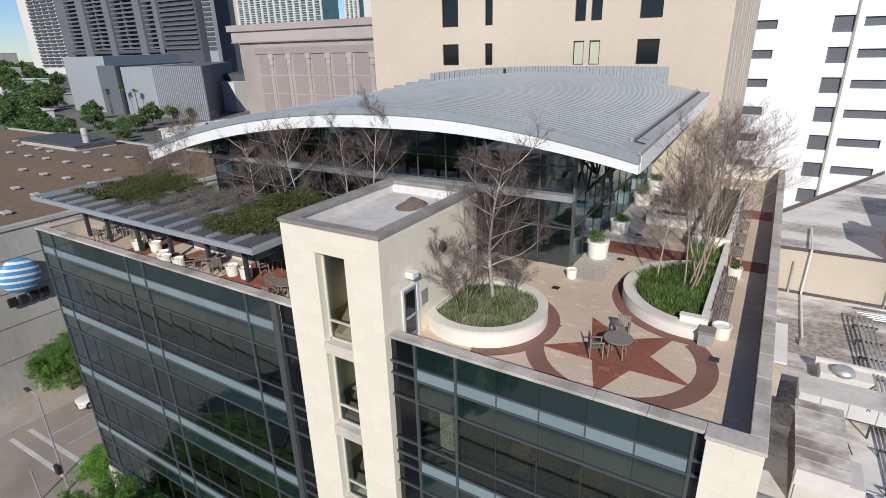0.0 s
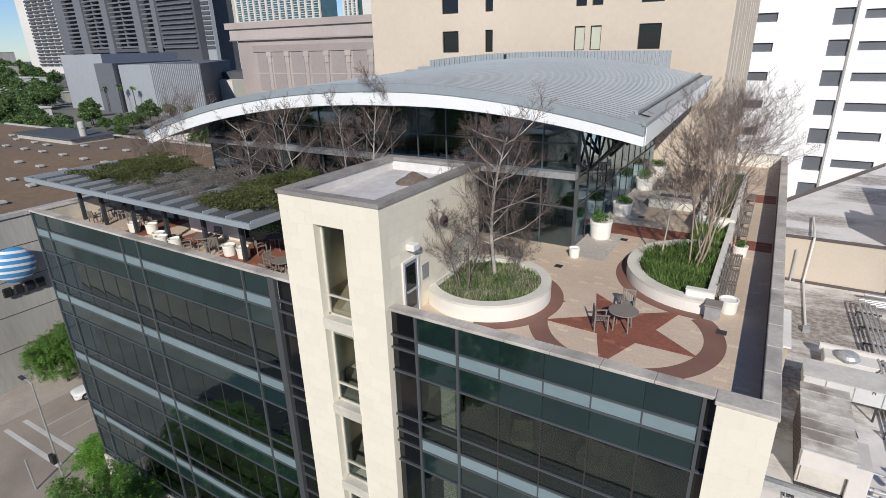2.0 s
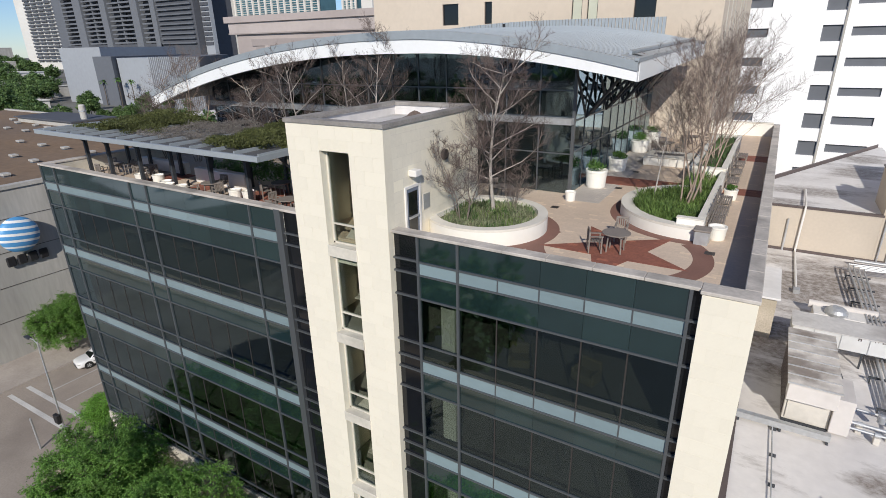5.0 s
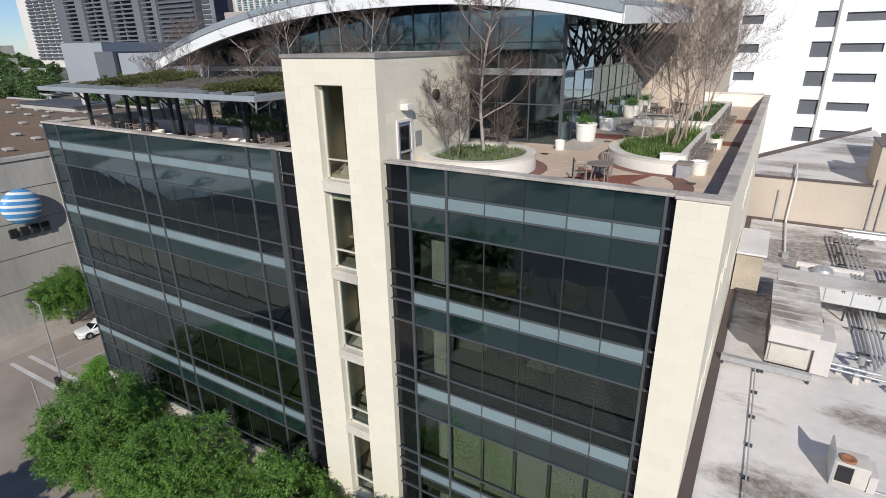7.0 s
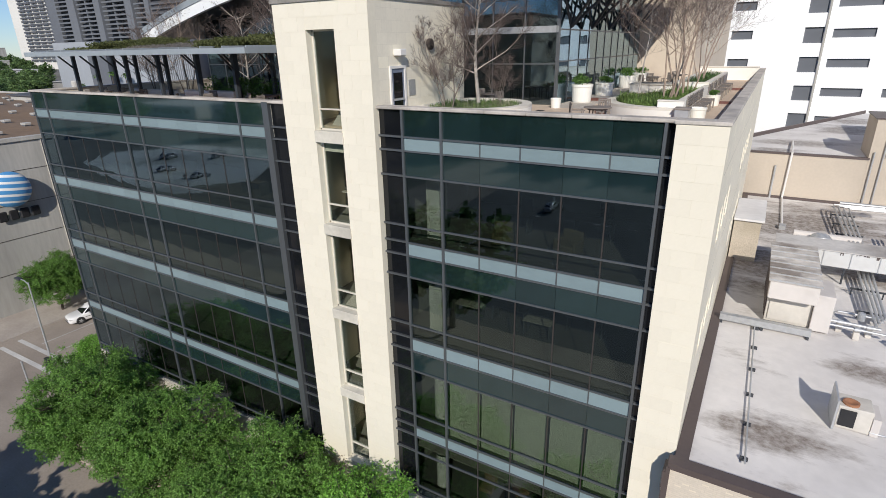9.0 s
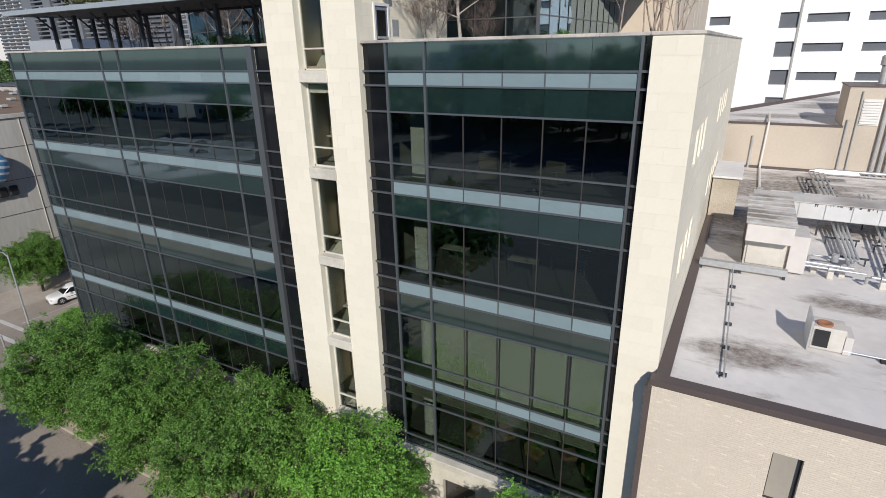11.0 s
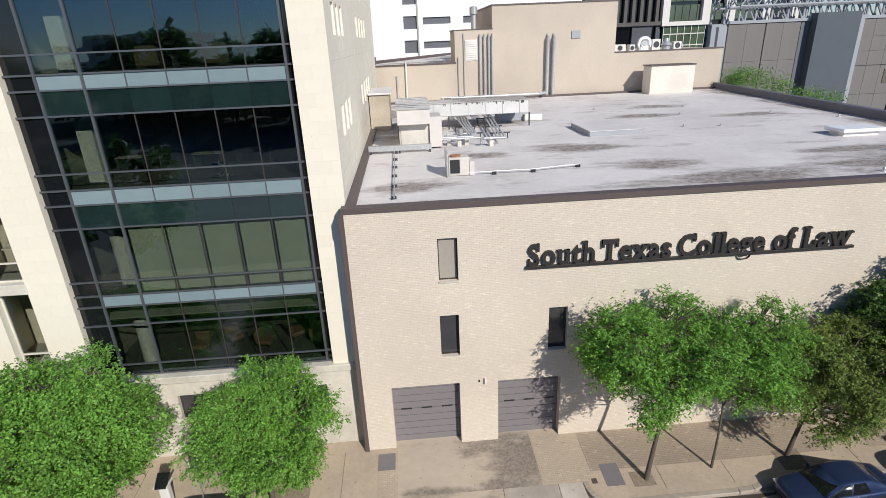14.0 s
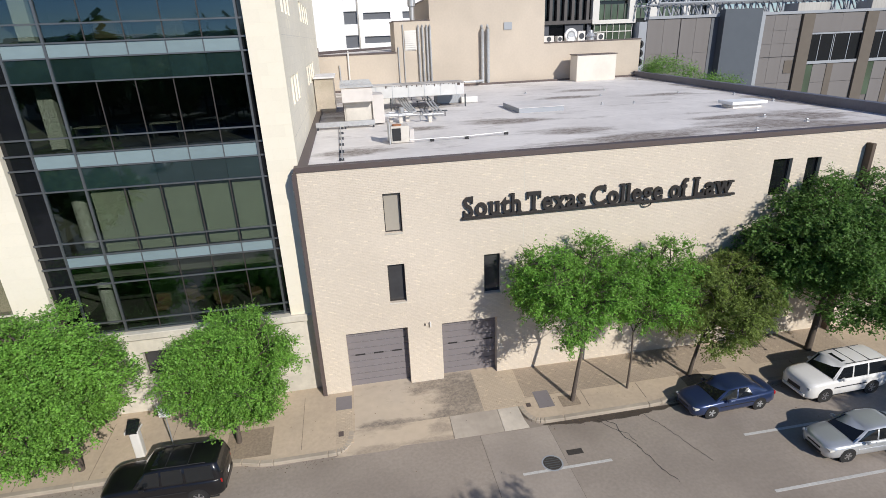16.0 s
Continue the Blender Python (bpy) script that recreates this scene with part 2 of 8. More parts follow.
RING_RED = material("dull_red_ring_paving", (0.215, 0.11, 0.085), 0.82, spread=0.14, fine=14, coarse=1.0, stain=0.35, tone=(0.27, 0.16, 0.12))
SOIL = material("planter_soil", (0.17, 0.13, 0.10), 0.95, spread=0.4)
TEAK = material("weathered_teak", (0.23, 0.20, 0.175), 0.75, spread=0.25, fine=22)
BARK = material("pale_bark", (0.33, 0.29, 0.255), 0.9, spread=0.35, fine=12, stain=0.5)
BARK_BROWN = material("grey_brown_bark", (0.20, 0.165, 0.14), 0.9, spread=0.3, fine=12)
DARK_BARK = material("dark_bark", (0.10, 0.08, 0.065), 0.9, spread=0.3, fine=14)
BIRCH = material("birch_bark", (0.44, 0.40, 0.36), 0.85, spread=0.25, fine=9, stain=0.5, tone=(0.16, 0.13, 0.11), coarse=3.0)
TAN_BARK = material("tan_peeling_bark", (0.37, 0.285, 0.225), 0.9, spread=0.3, fine=10, stain=0.5, tone=(0.17, 0.12, 0.095), coarse=2.0)
TWIG = material("bare_twig", (0.135, 0.102, 0.09), 0.9, spread=0.3)
LEAF = leafy("live_oak_leaf", (0.20, 0.40, 0.072))
LEAF_MID = leafy("mid_oak_leaf", (0.162, 0.305, 0.068))
LEAF_OLIVE = leafy("olive_oak_leaf", (0.205, 0.28, 0.07))
LEAF_FAR = leafy("far_tree_leaf", (0.15, 0.235, 0.085))
LEAF_DARK = leafy("dark_oak_leaf", (0.125, 0.24, 0.057))
LEAF_DRY = leafy("dry_vine_leaf", (0.125, 0.14, 0.05))
VINE_TWIG = leafy("vine_twig_grey", (0.26, 0.235, 0.21), 0.3)
GRASS = leafy("planter_grass", (0.195, 0.29, 0.085))
GRASS_BLUE = leafy("dark_planter_grass", (0.10, 0.185, 0.062))
GRASS_PALE = leafy("pale_planter_grass", (0.34, 0.37, 0.23))
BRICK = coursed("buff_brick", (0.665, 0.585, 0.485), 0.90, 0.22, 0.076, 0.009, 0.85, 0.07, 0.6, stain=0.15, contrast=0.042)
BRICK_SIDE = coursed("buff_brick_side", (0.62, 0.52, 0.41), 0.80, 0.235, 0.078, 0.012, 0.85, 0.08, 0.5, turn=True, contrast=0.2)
FLASHING = material("matt_brown_flashing", (0.10, 0.074, 0.064), 0.85, spread=0.15, fine=3, stain=0.3)
BROWN_METAL = material("brown_flashing", (0.115, 0.09, 0.085), 0.5, 0.2, spread=0.1, bump=0.05)
ROOFING = material("pale_roof_membrane", (0.72, 0.70, 0.69), 0.75, spread=0.10, fine=2.5, coarse=0.3, stain=0.5, tone=(0.40, 0.375, 0.355), bump=0.1, edge=(0.48, 0.74))
DECK = ponded("ponded_roof_membrane", (0.72, 0.69, 0.668), (0.175, 0.14, 0.115),
              ((18.5, 13.9, 6.5, 1.7), (26.5, 14.6, 5.5, 2.6), (31.0, 16.8, 3.6, 2.6), (15.6, 17.2, 2.6, 1.3), (27.0, 18.2, 3.0, 0.9), (13.5, 22.5, 3.0, 1.6), (9.5, 34.0, 5.5, 2.5), (4.0, 15.5, 2.2, 1.0), (5.0, 43.0, 8.0, 6.5),
               (3.5, 33.0, 3.5, 6.0), (30.0, 31.0, 3.2, 1.2), (22.0, 33.0, 3.0, 1.0), (7.5, 21.5, 2.5, 0.9), (36.3, 44.5, 1.5, 5.0), (35.3, 34.0, 0.9, 6.0), (34.3, 23.0, 0.9, 5.0), (26.0, 38.0, 3.0, 1.2)), 0.45, 0.95)
LOW_DECK = ponded("ponded_low_roof", (0.70, 0.68, 0.67), (0.17, 0.14, 0.12), ((9.2, 68.5, 3.4, 4.5), (4.5, 57.5, 4.0, 2.0), (3.0, 52.5, 2.5, 1.6), (10.5, 76.0, 2.5, 4.0)))
GARAGE = material("grey_garage_door", (0.195, 0.178, 0.187), 0.6, spread=0.06, bump=0.05)
TAN = material("tan_render", (0.62, 0.53, 0.43), 0.85, spread=0.06, fine=3, coarse=0.12, stain=0.2, tone=(0.5, 0.41, 0.32))
TAN_BACK = material("tan_stucco", (0.53, 0.46, 0.38), 0.88, spread=0.06, fine=5, coarse=0.3, stain=0.2)
WHITE_WALL = material("white_render", (0.92, 0.92, 0.93), 0.7, spread=0.02, bump=0.05)
PINK = material("pink_granite", (0.43, 0.37, 0.348), 0.8, spread=0.06, fine=0.6, coarse=0.05, stain=0.3)
PINK_PALE = material("pale_pink_granite", (0.48, 0.42, 0.395), 0.8, spread=0.06, fine=0.6, coarse=0.05, stain=0.3)
PINK_DARK = material("pink_granite_panel", (0.335, 0.29, 0.275), 0.8, spread=0.08, fine=0.6, coarse=0.05)
CONCRETE = material("pale_concrete", (0.455, 0.44, 0.41), 0.88, spread=0.16, fine=4, coarse=0.35, stain=0.45, streak=0.14)
GREY_CLAD = material("grey_cladding", (0.33, 0.35, 0.38), 0.8, spread=0.08, fine=0.5, coarse=0.03)
DARK_CLAD = material("dark_cladding", (0.13, 0.14, 0.16), 0.8, spread=0.1, fine=0.5, coarse=0.03)
SLATE = material("dark_tower_concrete", (0.085, 0.09, 0.105), 0.85, spread=0.15, fine=0.4, coarse=0.02)
BALCONY = material("tower_balcony_slab", (0.15, 0.16, 0.18), 0.85, spread=0.1, fine=0.4)
FAR_GLASS = material("far_teal_glass", (0.07, 0.16, 0.20), 0.12, spread=0.4, fine=0.06, coarse=0.02, bump=0.0, spec=0.7)
FAR_WHITE = material("far_white_concrete", (0.68, 0.66, 0.62), 0.85, spread=0.05, fine=0.3, coarse=0.03)
GRAVEL = material("brown_gravel_roof", (0.205, 0.135, 0.08), 0.95, spread=0.3, fine=1.5, coarse=0.05, stain=0.5, tone=(0.19, 0.15, 0.12))
SIDE_GREY = material("worn_side_pavement", (0.40, 0.355, 0.32), 0.88, spread=0.15, fine=5, coarse=0.4, stain=0.6, tone=(0.27, 0.23, 0.20))
ASPHALT = material("worn_street_concrete", (0.325, 0.279, 0.238), 0.85, spread=0.18, fine=7, coarse=0.3, stain=0.6, tone=(0.205, 0.172, 0.146))
SIDEWALK = material("tan_sidewalk", (0.475, 0.385, 0.29), 0.88, spread=0.14, fine=5, coarse=0.4, stain=0.5, tone=(0.31, 0.26, 0.21))
KERB = material("kerb_concrete", (0.40, 0.345, 0.28), 0.88, spread=0.15, fine=4, coarse=0.6, stain=0.4)
PATCH = material("pale_new_concrete", (0.40, 0.35, 0.295), 0.85, spread=0.14, fine=4, coarse=0.7, stain=0.6, tone=(0.29, 0.25, 0.21))
OIL = ponded("stained_driveway", (0.50, 0.42, 0.33), (0.135, 0.115, 0.10), ((7.7, 11.6, 2.2, 1.5), (7.9, 10.4, 1.6, 1.1), (6.3, 11.9, 1.3, 0.8), (8.6, 11.2, 0.9, 2.2), (7.0, 9.6, 1.6, 0.5), (4.2, 9.55, 2.4, 0.35)), 1.1, 0.82)
APRON = ponded("stained_apron", (0.49, 0.405, 0.31), (0.23, 0.19, 0.155), ((5.0, 8.1, 5.0, 0.4), (6.6, 8.9, 0.7, 0.5), (3.6, 9.4, 2.0, 0.3)), 1.2, 0.7)
TAN_PAVER = coursed("tan_brick_pavers", (0.50, 0.41, 0.31), 0.8, 0.2, 0.1, 0.010, 0.9, 0.08, 0.4, stain=0.2, contrast=0.06, flat=True)
LINE = material("worn_white_road_paint", (0.55, 0.54, 0.52), 0.8, spread=0.25, fine=8, stain=0.6, tone=(0.3, 0.29, 0.28))
CITY = material("city_ground", (0.17, 0.165, 0.15), 0.95, spread=0.35, fine=0.05, coarse=0.01, stain=0.6, tone=(0.06, 0.085, 0.04), bump=0.0)
RUBBER = material("tyre_rubber", (0.02, 0.02, 0.02), 0.85)
CHROME = material("alloy_rim", (0.55, 0.55, 0.56), 0.3, 0.9, bump=0.0)
CAR_GLASS = material("car_glass", (0.012, 0.014, 0.016), 0.05, bump=0.0, spec=0.7)
BLACK = material("black_plastic", (0.018, 0.018, 0.02), 0.55)
SIGN_BLACK = material("dark_bronze_letters", (0.028, 0.024, 0.023), 0.5)
RED_LENS = material("red_lens", (0.35, 0.01, 0.01), 0.2, bump=0.0)
LAMP_LENS = material("headlight_lens", (0.6, 0.6, 0.58), 0.12, bump=0.0)
BLUE = material("blue_stripe", (0.085, 0.30, 0.60), 0.4, bump=0.0)
INNER = material("office_interior_wall", (0.27, 0.255, 0.225), 0.9)
DUCT_WHITE = material("stained_white_duct", (0.62, 0.62, 0.615), 0.6, spread=0.06, fine=3, coarse=0.8, stain=0.4, tone=(0.42, 0.40, 0.37))
DIRTY = material("dirty_beige_metal", (0.60, 0.565, 0.51), 0.6, spread=0.08, stain=0.5, coarse=1.2, tone=(0.33, 0.30, 0.27))
SLAT = material("grey_blue_slat", (0.085, 0.088, 0.095), 0.5, spread=0.15)
GARAGE_WALL = material("grey_panel_concrete", (0.185, 0.174, 0.171), 0.88, spread=0.14, fine=1.6, coarse=0.5, stain=0.5, tone=(0.125, 0.114, 0.108), island=True, streak=0.15)
LOT = material("lot_asphalt", (0.15, 0.148, 0.145), 0.9, spread=0.2, fine=2, coarse=0.1, stain=0.4)
BARE_LOT = material("bare_lot_concrete", (0.72, 0.71, 0.68), 0.9, spread=0.2, fine=0.6, coarse=0.08, stain=0.7, tone=(0.2, 0.2, 0.18))
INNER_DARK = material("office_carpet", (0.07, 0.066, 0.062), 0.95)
BLIND = material("pale_roller_blind", (0.52, 0.53, 0.43), 0.9, spread=0.08, fine=1)
YELLOW = material("yellow_upholstery", (0.085, 0.069, 0.038), 0.8)
BRONZE = material("bronze_window_frame", (0.05, 0.043, 0.04), 0.5, 0.2)
RUST = material("rusty_grille", (0.32, 0.15, 0.08), 0.8, stain=0.5)


# ---- mesh helpers ----
def box(bm, x0, x1, y0, y1, z0, z1):
    v = [bm.verts.new((x, y, z)) for x in (x0, x1) for y in (y0, y1) for z in (z0, z1)]
    for f in ((0, 1, 3, 2), (4, 6, 7, 5), (0, 4, 5, 1), (2, 3, 7, 6), (0, 2, 6, 4), (1, 5, 7, 3)):
        bm.faces.new([v[i] for i in f])
    return v


def boxes(*sizes):
    bm = bmesh.new()
    for s in sizes:
        box(bm, *s)
    return bm


def rounded(bm, width, segments=2):
    bmesh.ops.bevel(bm, geom=bm.edges[:], offset=width, segments=segments, affect="EDGES", profile=0.5)
    return bm


def prism(outline, z0, z1, bm=None):
    """An upright block over an outline of (x, y), counter-clockwise."""
    bm = bm or bmesh.new()
    low = [bm.verts.new((x, y, z0)) for x, y in outline]
    high = [bm.verts.new((x, y, z1)) for x, y in outline]
    n = len(outline)
    bm.faces.new(high), bm.faces.new(low[::-1])
    for i in range(n):
        bm.faces.new((low[i], low[(i + 1) % n], high[(i + 1) % n], high[i]))
    return bm


def ring_wall(outer, inner, z0, z1, bm=None):
    """A wall between two outlines with as many corners, open at the top of its inside."""
    bm = bm or bmesh.new()
    n = len(outer)
    a = [[bm.verts.new((x, y, z)) for x, y in o] for o in (outer, inner) for z in (z0, z1)]
    for i in range(n):
        j = (i + 1) % n
        bm.faces.new((a[0][i], a[0][j], a[1][j], a[1][i]))
        bm.faces.new((a[1][i], a[1][j], a[3][j], a[3][i]))
        bm.faces.new((a[3][i], a[3][j], a[2][j], a[2][i]))
    return bm


def tube(bm, points, radii, sides=8, caps=True):
    """A round bar along points."""
    rings = []
    for i, p in enumerate(points):
        p = Vector(p)
        d = (Vector(points[min(i + 1, len(points) - 1)]) - Vector(points[max(i - 1, 0)])).normalized()
        u = d.cross(Vector((0, 0, 1)) if abs(d.z) < 0.9 else Vector((1, 0, 0))).normalized()
        w = d.cross(u)
        r = radii[i] if isinstance(radii, (list, tuple)) else radii
        rings.append([bm.verts.new(p + r * (math.cos(a) * u + math.sin(a) * w)) for a in (2 * math.pi * k / sides for k in range(sides))])
    for a, b in zip(rings, rings[1:]):
        for k in range(sides):
            bm.faces.new((a[k], a[(k + 1) % sides], b[(k + 1) % sides], b[k]))
    if caps:
        bm.faces.new(rings[0]), bm.faces.new(rings[-1][::-1])
    return bm


def turned(profile, sides=24, bm=None, centre=(0, 0)):
    """A body of revolution over (radius, z) pairs."""
    bm = bm or bmesh.new()
    rings = [[bm.verts.new((centre[0] + r * math.cos(a), centre[1] + r * math.sin(a), z))
              for a in (2 * math.pi * k / sides for k in range(sides))] for r, z in profile]
    for a, b in zip(rings, rings[1:]):
        for k in range(sides):
            bm.faces.new((a[k], a[(k + 1) % sides], b[(k + 1) % sides], b[k]))
    bm.faces.new(rings[0][::-1]), bm.faces.new(rings[-1])
    return bm


def to_mesh(name, bm, mat, smooth=False):
    me = bpy.data.meshes.new(name)
    bmesh.ops.recalc_face_normals(bm, faces=bm.faces[:])
    bm.to_mesh(me)
    bm.free()
    for m in mat if isinstance(mat, (list, tuple)) else (mat,):
        me.materials.append(m)
    if smooth:
        me.shade_smooth()
    return me


def thing(name, label, category, group="", kind="", at=None, bm=None, mat=None, smooth=False):
    ob = new(name, to_mesh(name, bm, mat, smooth) if bm else None)
    if at:
        ob.matrix_world = at
    return tagged(ob, label, category, group, kind)


def part(name, bm, mat, parent, label="", smooth=False, at=None):
    ob = new(name, bm if isinstance(bm, bpy.types.Mesh) else to_mesh(name, bm, mat, smooth))
    ob.parent = parent
    if at:
        ob.matrix_basis = at
    return tagged(ob, label)


UNIT = {}


def piece(name, mat, parent, x0, x1, y0, y1, z0, z1):
    """One flat-sided piece: a unit block shared by all pieces of a material, stretched to its size."""
    if mat.name not in UNIT:
        UNIT[mat.name] = to_mesh("unit_" + mat.name, boxes((-0.5, 0.5, -0.5, 0.5, -0.5, 0.5)), mat)
    ob = new(name, UNIT[mat.name])
    ob.parent = parent
    ob.matrix_basis = Matrix.LocRotScale(((x0 + x1) / 2, (y0 + y1) / 2, (z0 + z1) / 2), None, (x1 - x0, y1 - y0, z1 - z0))
    return ob
GARAGE_BROWN = material("brown_concrete", (0.135, 0.115, 0.095), 0.88, spread=0.1, fine=1, coarse=0.1, stain=0.4)
CURTAIN = material("closed_grey_curtain", (0.34, 0.31, 0.265), 0.7, spread=0.06)
LINING = material("pale_roof_lining", (0.68, 0.66, 0.65), 0.8, spread=0.1, fine=3, coarse=0.8, stain=0.5, tone=(0.4, 0.37, 0.35))
TOWER_ROOF = material("dirty_grey_roof", (0.60, 0.58, 0.57), 0.85, spread=0.2, fine=3, coarse=0.6, stain=0.7, tone=(0.30, 0.28, 0.26))
PAVER = coursed("brown_brick_pavers", (0.40, 0.325, 0.25), 0.72, 0.20, 0.10, 0.010, 0.9, 0.10, 0.5, stain=0.3, contrast=0.08, flat=True)
LOUNGE = material("brown_leather", (0.16, 0.095, 0.06), 0.5, spread=0.2)
PLANTER_WHITE = material("white_planter_paint", (0.84, 0.815, 0.75), 0.7, spread=0.03, fine=5, coarse=0.6, stain=0.15, tone=(0.55, 0.5, 0.43), bump=0.1)
RIM = material("cream_planter_rim", (0.73, 0.69, 0.61), 0.75, spread=0.06, fine=8, coarse=0.8, stain=0.3, tone=(0.45, 0.42, 0.37))
ROOF_DIRTY = material("grimy_grey_roof", (0.55, 0.53, 0.51), 0.75, spread=0.14, fine=4, coarse=0.5, stain=0.75, tone=(0.25, 0.22, 0.20), edge=(0.42, 0.66))
SHAFT = material("stained_tan_stucco", (0.45, 0.395, 0.325), 0.92, spread=0.3, fine=14, coarse=0.9, stain=0.5, tone=(0.33, 0.28, 0.2))
OFFWHITE = material("weathered_unit_paint", (0.60, 0.565, 0.54), 0.6, spread=0.06, fine=3, coarse=0.8, stain=0.3, tone=(0.42, 0.38, 0.34))
HOOD_METAL = material("rust_streaked_metal", (0.58, 0.54, 0.50), 0.6, spread=0.2, fine=3, coarse=1.3, stain=0.9, tone=(0.21, 0.175, 0.15), edge=(0.42, 0.62), piece=True)
# base colour greyed to put a paler reflection into the pane
GREY_PANE = material("grey_reflection_glass", (0.05, 0.05, 0.053), 0.08, spread=0.3, fine=1.5, coarse=0.6, bump=0.0, spec=0.7)
PALE_SLAB = material("pale_clean_slab", (0.53, 0.475, 0.405), 0.85, spread=0.12, fine=5, coarse=0.9, stain=0.4)
JOINT = material("dirty_joint", (0.17, 0.14, 0.115), 0.9, spread=0.3)
IRON = material("worn_iron", (0.085, 0.077, 0.072), 0.6, 0.4, spread=0.25, fine=12)
GREEN_GLASS = material("green_office_glass", (0.075, 0.105, 0.07), 0.12, spread=0.4, fine=0.2, coarse=0.1, bump=0.0, spec=0.6)
FIN_GREY = material("dark_fin_concrete", (0.10, 0.092, 0.09), 0.8, spread=0.15, fine=0.6, coarse=0.08)
PILASTER = material("brown_fin_metal", (0.11, 0.08, 0.06), 0.7, spread=0.1, fine=3, stain=0.3)
CREAM_BOX = material("cream_plant_box", (0.70, 0.655, 0.585), 0.75, spread=0.04, fine=4, stain=0.2, coarse=0.5)
PIT = material("tree_pit_earth", (0.27, 0.215, 0.16), 0.95, spread=0.35, fine=9, stain=0.4)
HALL_FLOOR = material("hall_stone_floor", (0.36, 0.31, 0.26), 0.6, spread=0.12, fine=3)
HALL_WALL = material("hall_plaster", (0.55, 0.50, 0.44), 0.85)


# ---- ground and streets ----
thing("ground", "grey-green city ground reaching the horizon", "ground", kind="structure", mat=CITY,
      bm=prism([(-4000, -1500), (2500, -1500), (2500, 4500), (-4000, 4500)], -0.6, -0.05))
road = thing("road", "worn grey concrete street with patches and cracks", "road", kind="structure", mat=ASPHALT,
             bm=boxes((-300, 200, -7, 9.2, -0.5, 0.0)))
thing("side_street", "worn grey cross street beside the office building", "road", kind="structure", mat=ASPHALT,
      bm=boxes((-55.5, -40.2, 9.2, 260, -0.5, 0.0), (-55.5, -40.2, -200, -7, -0.5, 0.0)))


def z_walk(y):
    return 0.15 + (y - 8.5) * 0.081


def bend(a, b, corner, n=7):
    """Points of a kerb's curve from a to b round a corner."""
    return [tuple((1 - u) ** 2 * p + 2 * u * (1 - u) * c + u * u * q for p, c, q in zip(a, corner, b)) for u in (k / n for k in range(n + 1))]


def sloped(outline, lift=0.0, depth=0.5):
    """A slab whose top follows the pavement's fall to the street."""
    bm = bmesh.new()
    low = [bm.verts.new((x, y, z_walk(y) - depth)) for x, y in outline]
    top = [bm.verts.new((x, y, z_walk(y) + lift)) for x, y in outline]
    bm.faces.new(top), bm.faces.new(low[::-1])
    for i in range(len(outline)):
        j = (i + 1) % len(outline)
        bm.faces.new((low[i], low[j], top[j], top[i]))
    return bm


# the kerb stands further out between the parking bays, and turns in at both sides of the driveway
WEST_KERB = [(-40.2, 8.6), (-3.4, 8.6), (-2.6, 8.5), (-1.8, 8.27), (-1.2, 8.2), (1.2, 8.2)] + bend((1.6, 8.22), (2.42, 9.45), (2.35, 8.3))
EAST_KERB = bend((10.45, 9.45), (11.4, 8.22), (10.55, 8.3)) + [(12.4, 8.2), (16.8, 8.22), (17.5, 8.28), (18.3, 8.52), (19.0, 8.6), (60, 8.6)]
thing("pavement", "tan stained concrete pavement along the street", "pavement", kind="structure", mat=SIDEWALK,
      bm=sloped([(x, y + 0.12) for x, y in WEST_KERB[:-1]] + [(2.4, 9.45), (10.47, 9.45)] + [(x, y + 0.12) for x, y in EAST_KERB[1:]] + [(60, 13.3), (-40.2, 13.3)]))
thing("far_pavement", "grey worn pavement at the foot of the concrete building", "pavement", kind="structure", mat=SIDE_GREY,
      bm=boxes((-61, -55.52, 9.4, 200, -0.4, 0.15)))
thing("opposite_pavement", "concrete pavement on the street's other side", "pavement", kind="structure", mat=SIDEWALK,
      bm=boxes((-200, 200, -11, -7, -0.4, 0.14)))


def walk_patch(name, x0, x1, y0, y1, mat, label, lift=0.006):
    return thing(name, label, "pavement slab", kind="structure", bm=sloped([(x0, y0), (x1, y0), (x1, y1), (x0, y1)], lift, 0.05), mat=mat)


kerb = thing("kerb", "pale concrete kerb turning in at the driveway", "kerb", kind="structure")


def kerb_run(line, width=0.26):
    """Kerb stones along a line, their inner edge behind it, none longer than three metres."""
    fine = [line[0]]
    for (xa, ya), (xb, yb) in zip(line, line[1:]):
        n = max(1, round(math.hypot(xb - xa, yb - ya) / 3))
        fine += [(xa + (xb - xa) * k / n, ya + (yb - ya) * k / n) for k in range(1, n + 1)]
    side = []
    for i, (x, y) in enumerate(fine):
        (xa, ya), (xb, yb) = fine[max(0, i - 1)], fine[min(len(fine) - 1, i + 1)]
        d = math.hypot(xb - xa, yb - ya)
        side.append((-(yb - ya) / d * width, (xb - xa) / d * width))
    for i in range(len(fine) - 1):
        (xa, ya), (xb, yb), (na, ma), (nb, mb) = fine[i], fine[i + 1], side[i], side[i + 1]
        gap = 0.006 / max(0.05, math.hypot(xb - xa, yb - ya))
        xa, xb, ya, yb = xa + (xb - xa) * gap, xb - (xb - xa) * gap, ya + (yb - ya) * gap, yb - (yb - ya) * gap
        bm = prism([(xa, ya), (xb, yb), (xb + nb, yb + mb), (xa + na, ya + ma)], -0.3, 0.16)
        bm.verts.ensure_lookup_table()
        for v in bm.verts:
            if v.co.z > 0:
                v.co.z = max(0.157, z_walk(v.co.y) + 0.012)
        part("kerb_stone", rounded(bm, 0.025, 1), KERB, kerb)


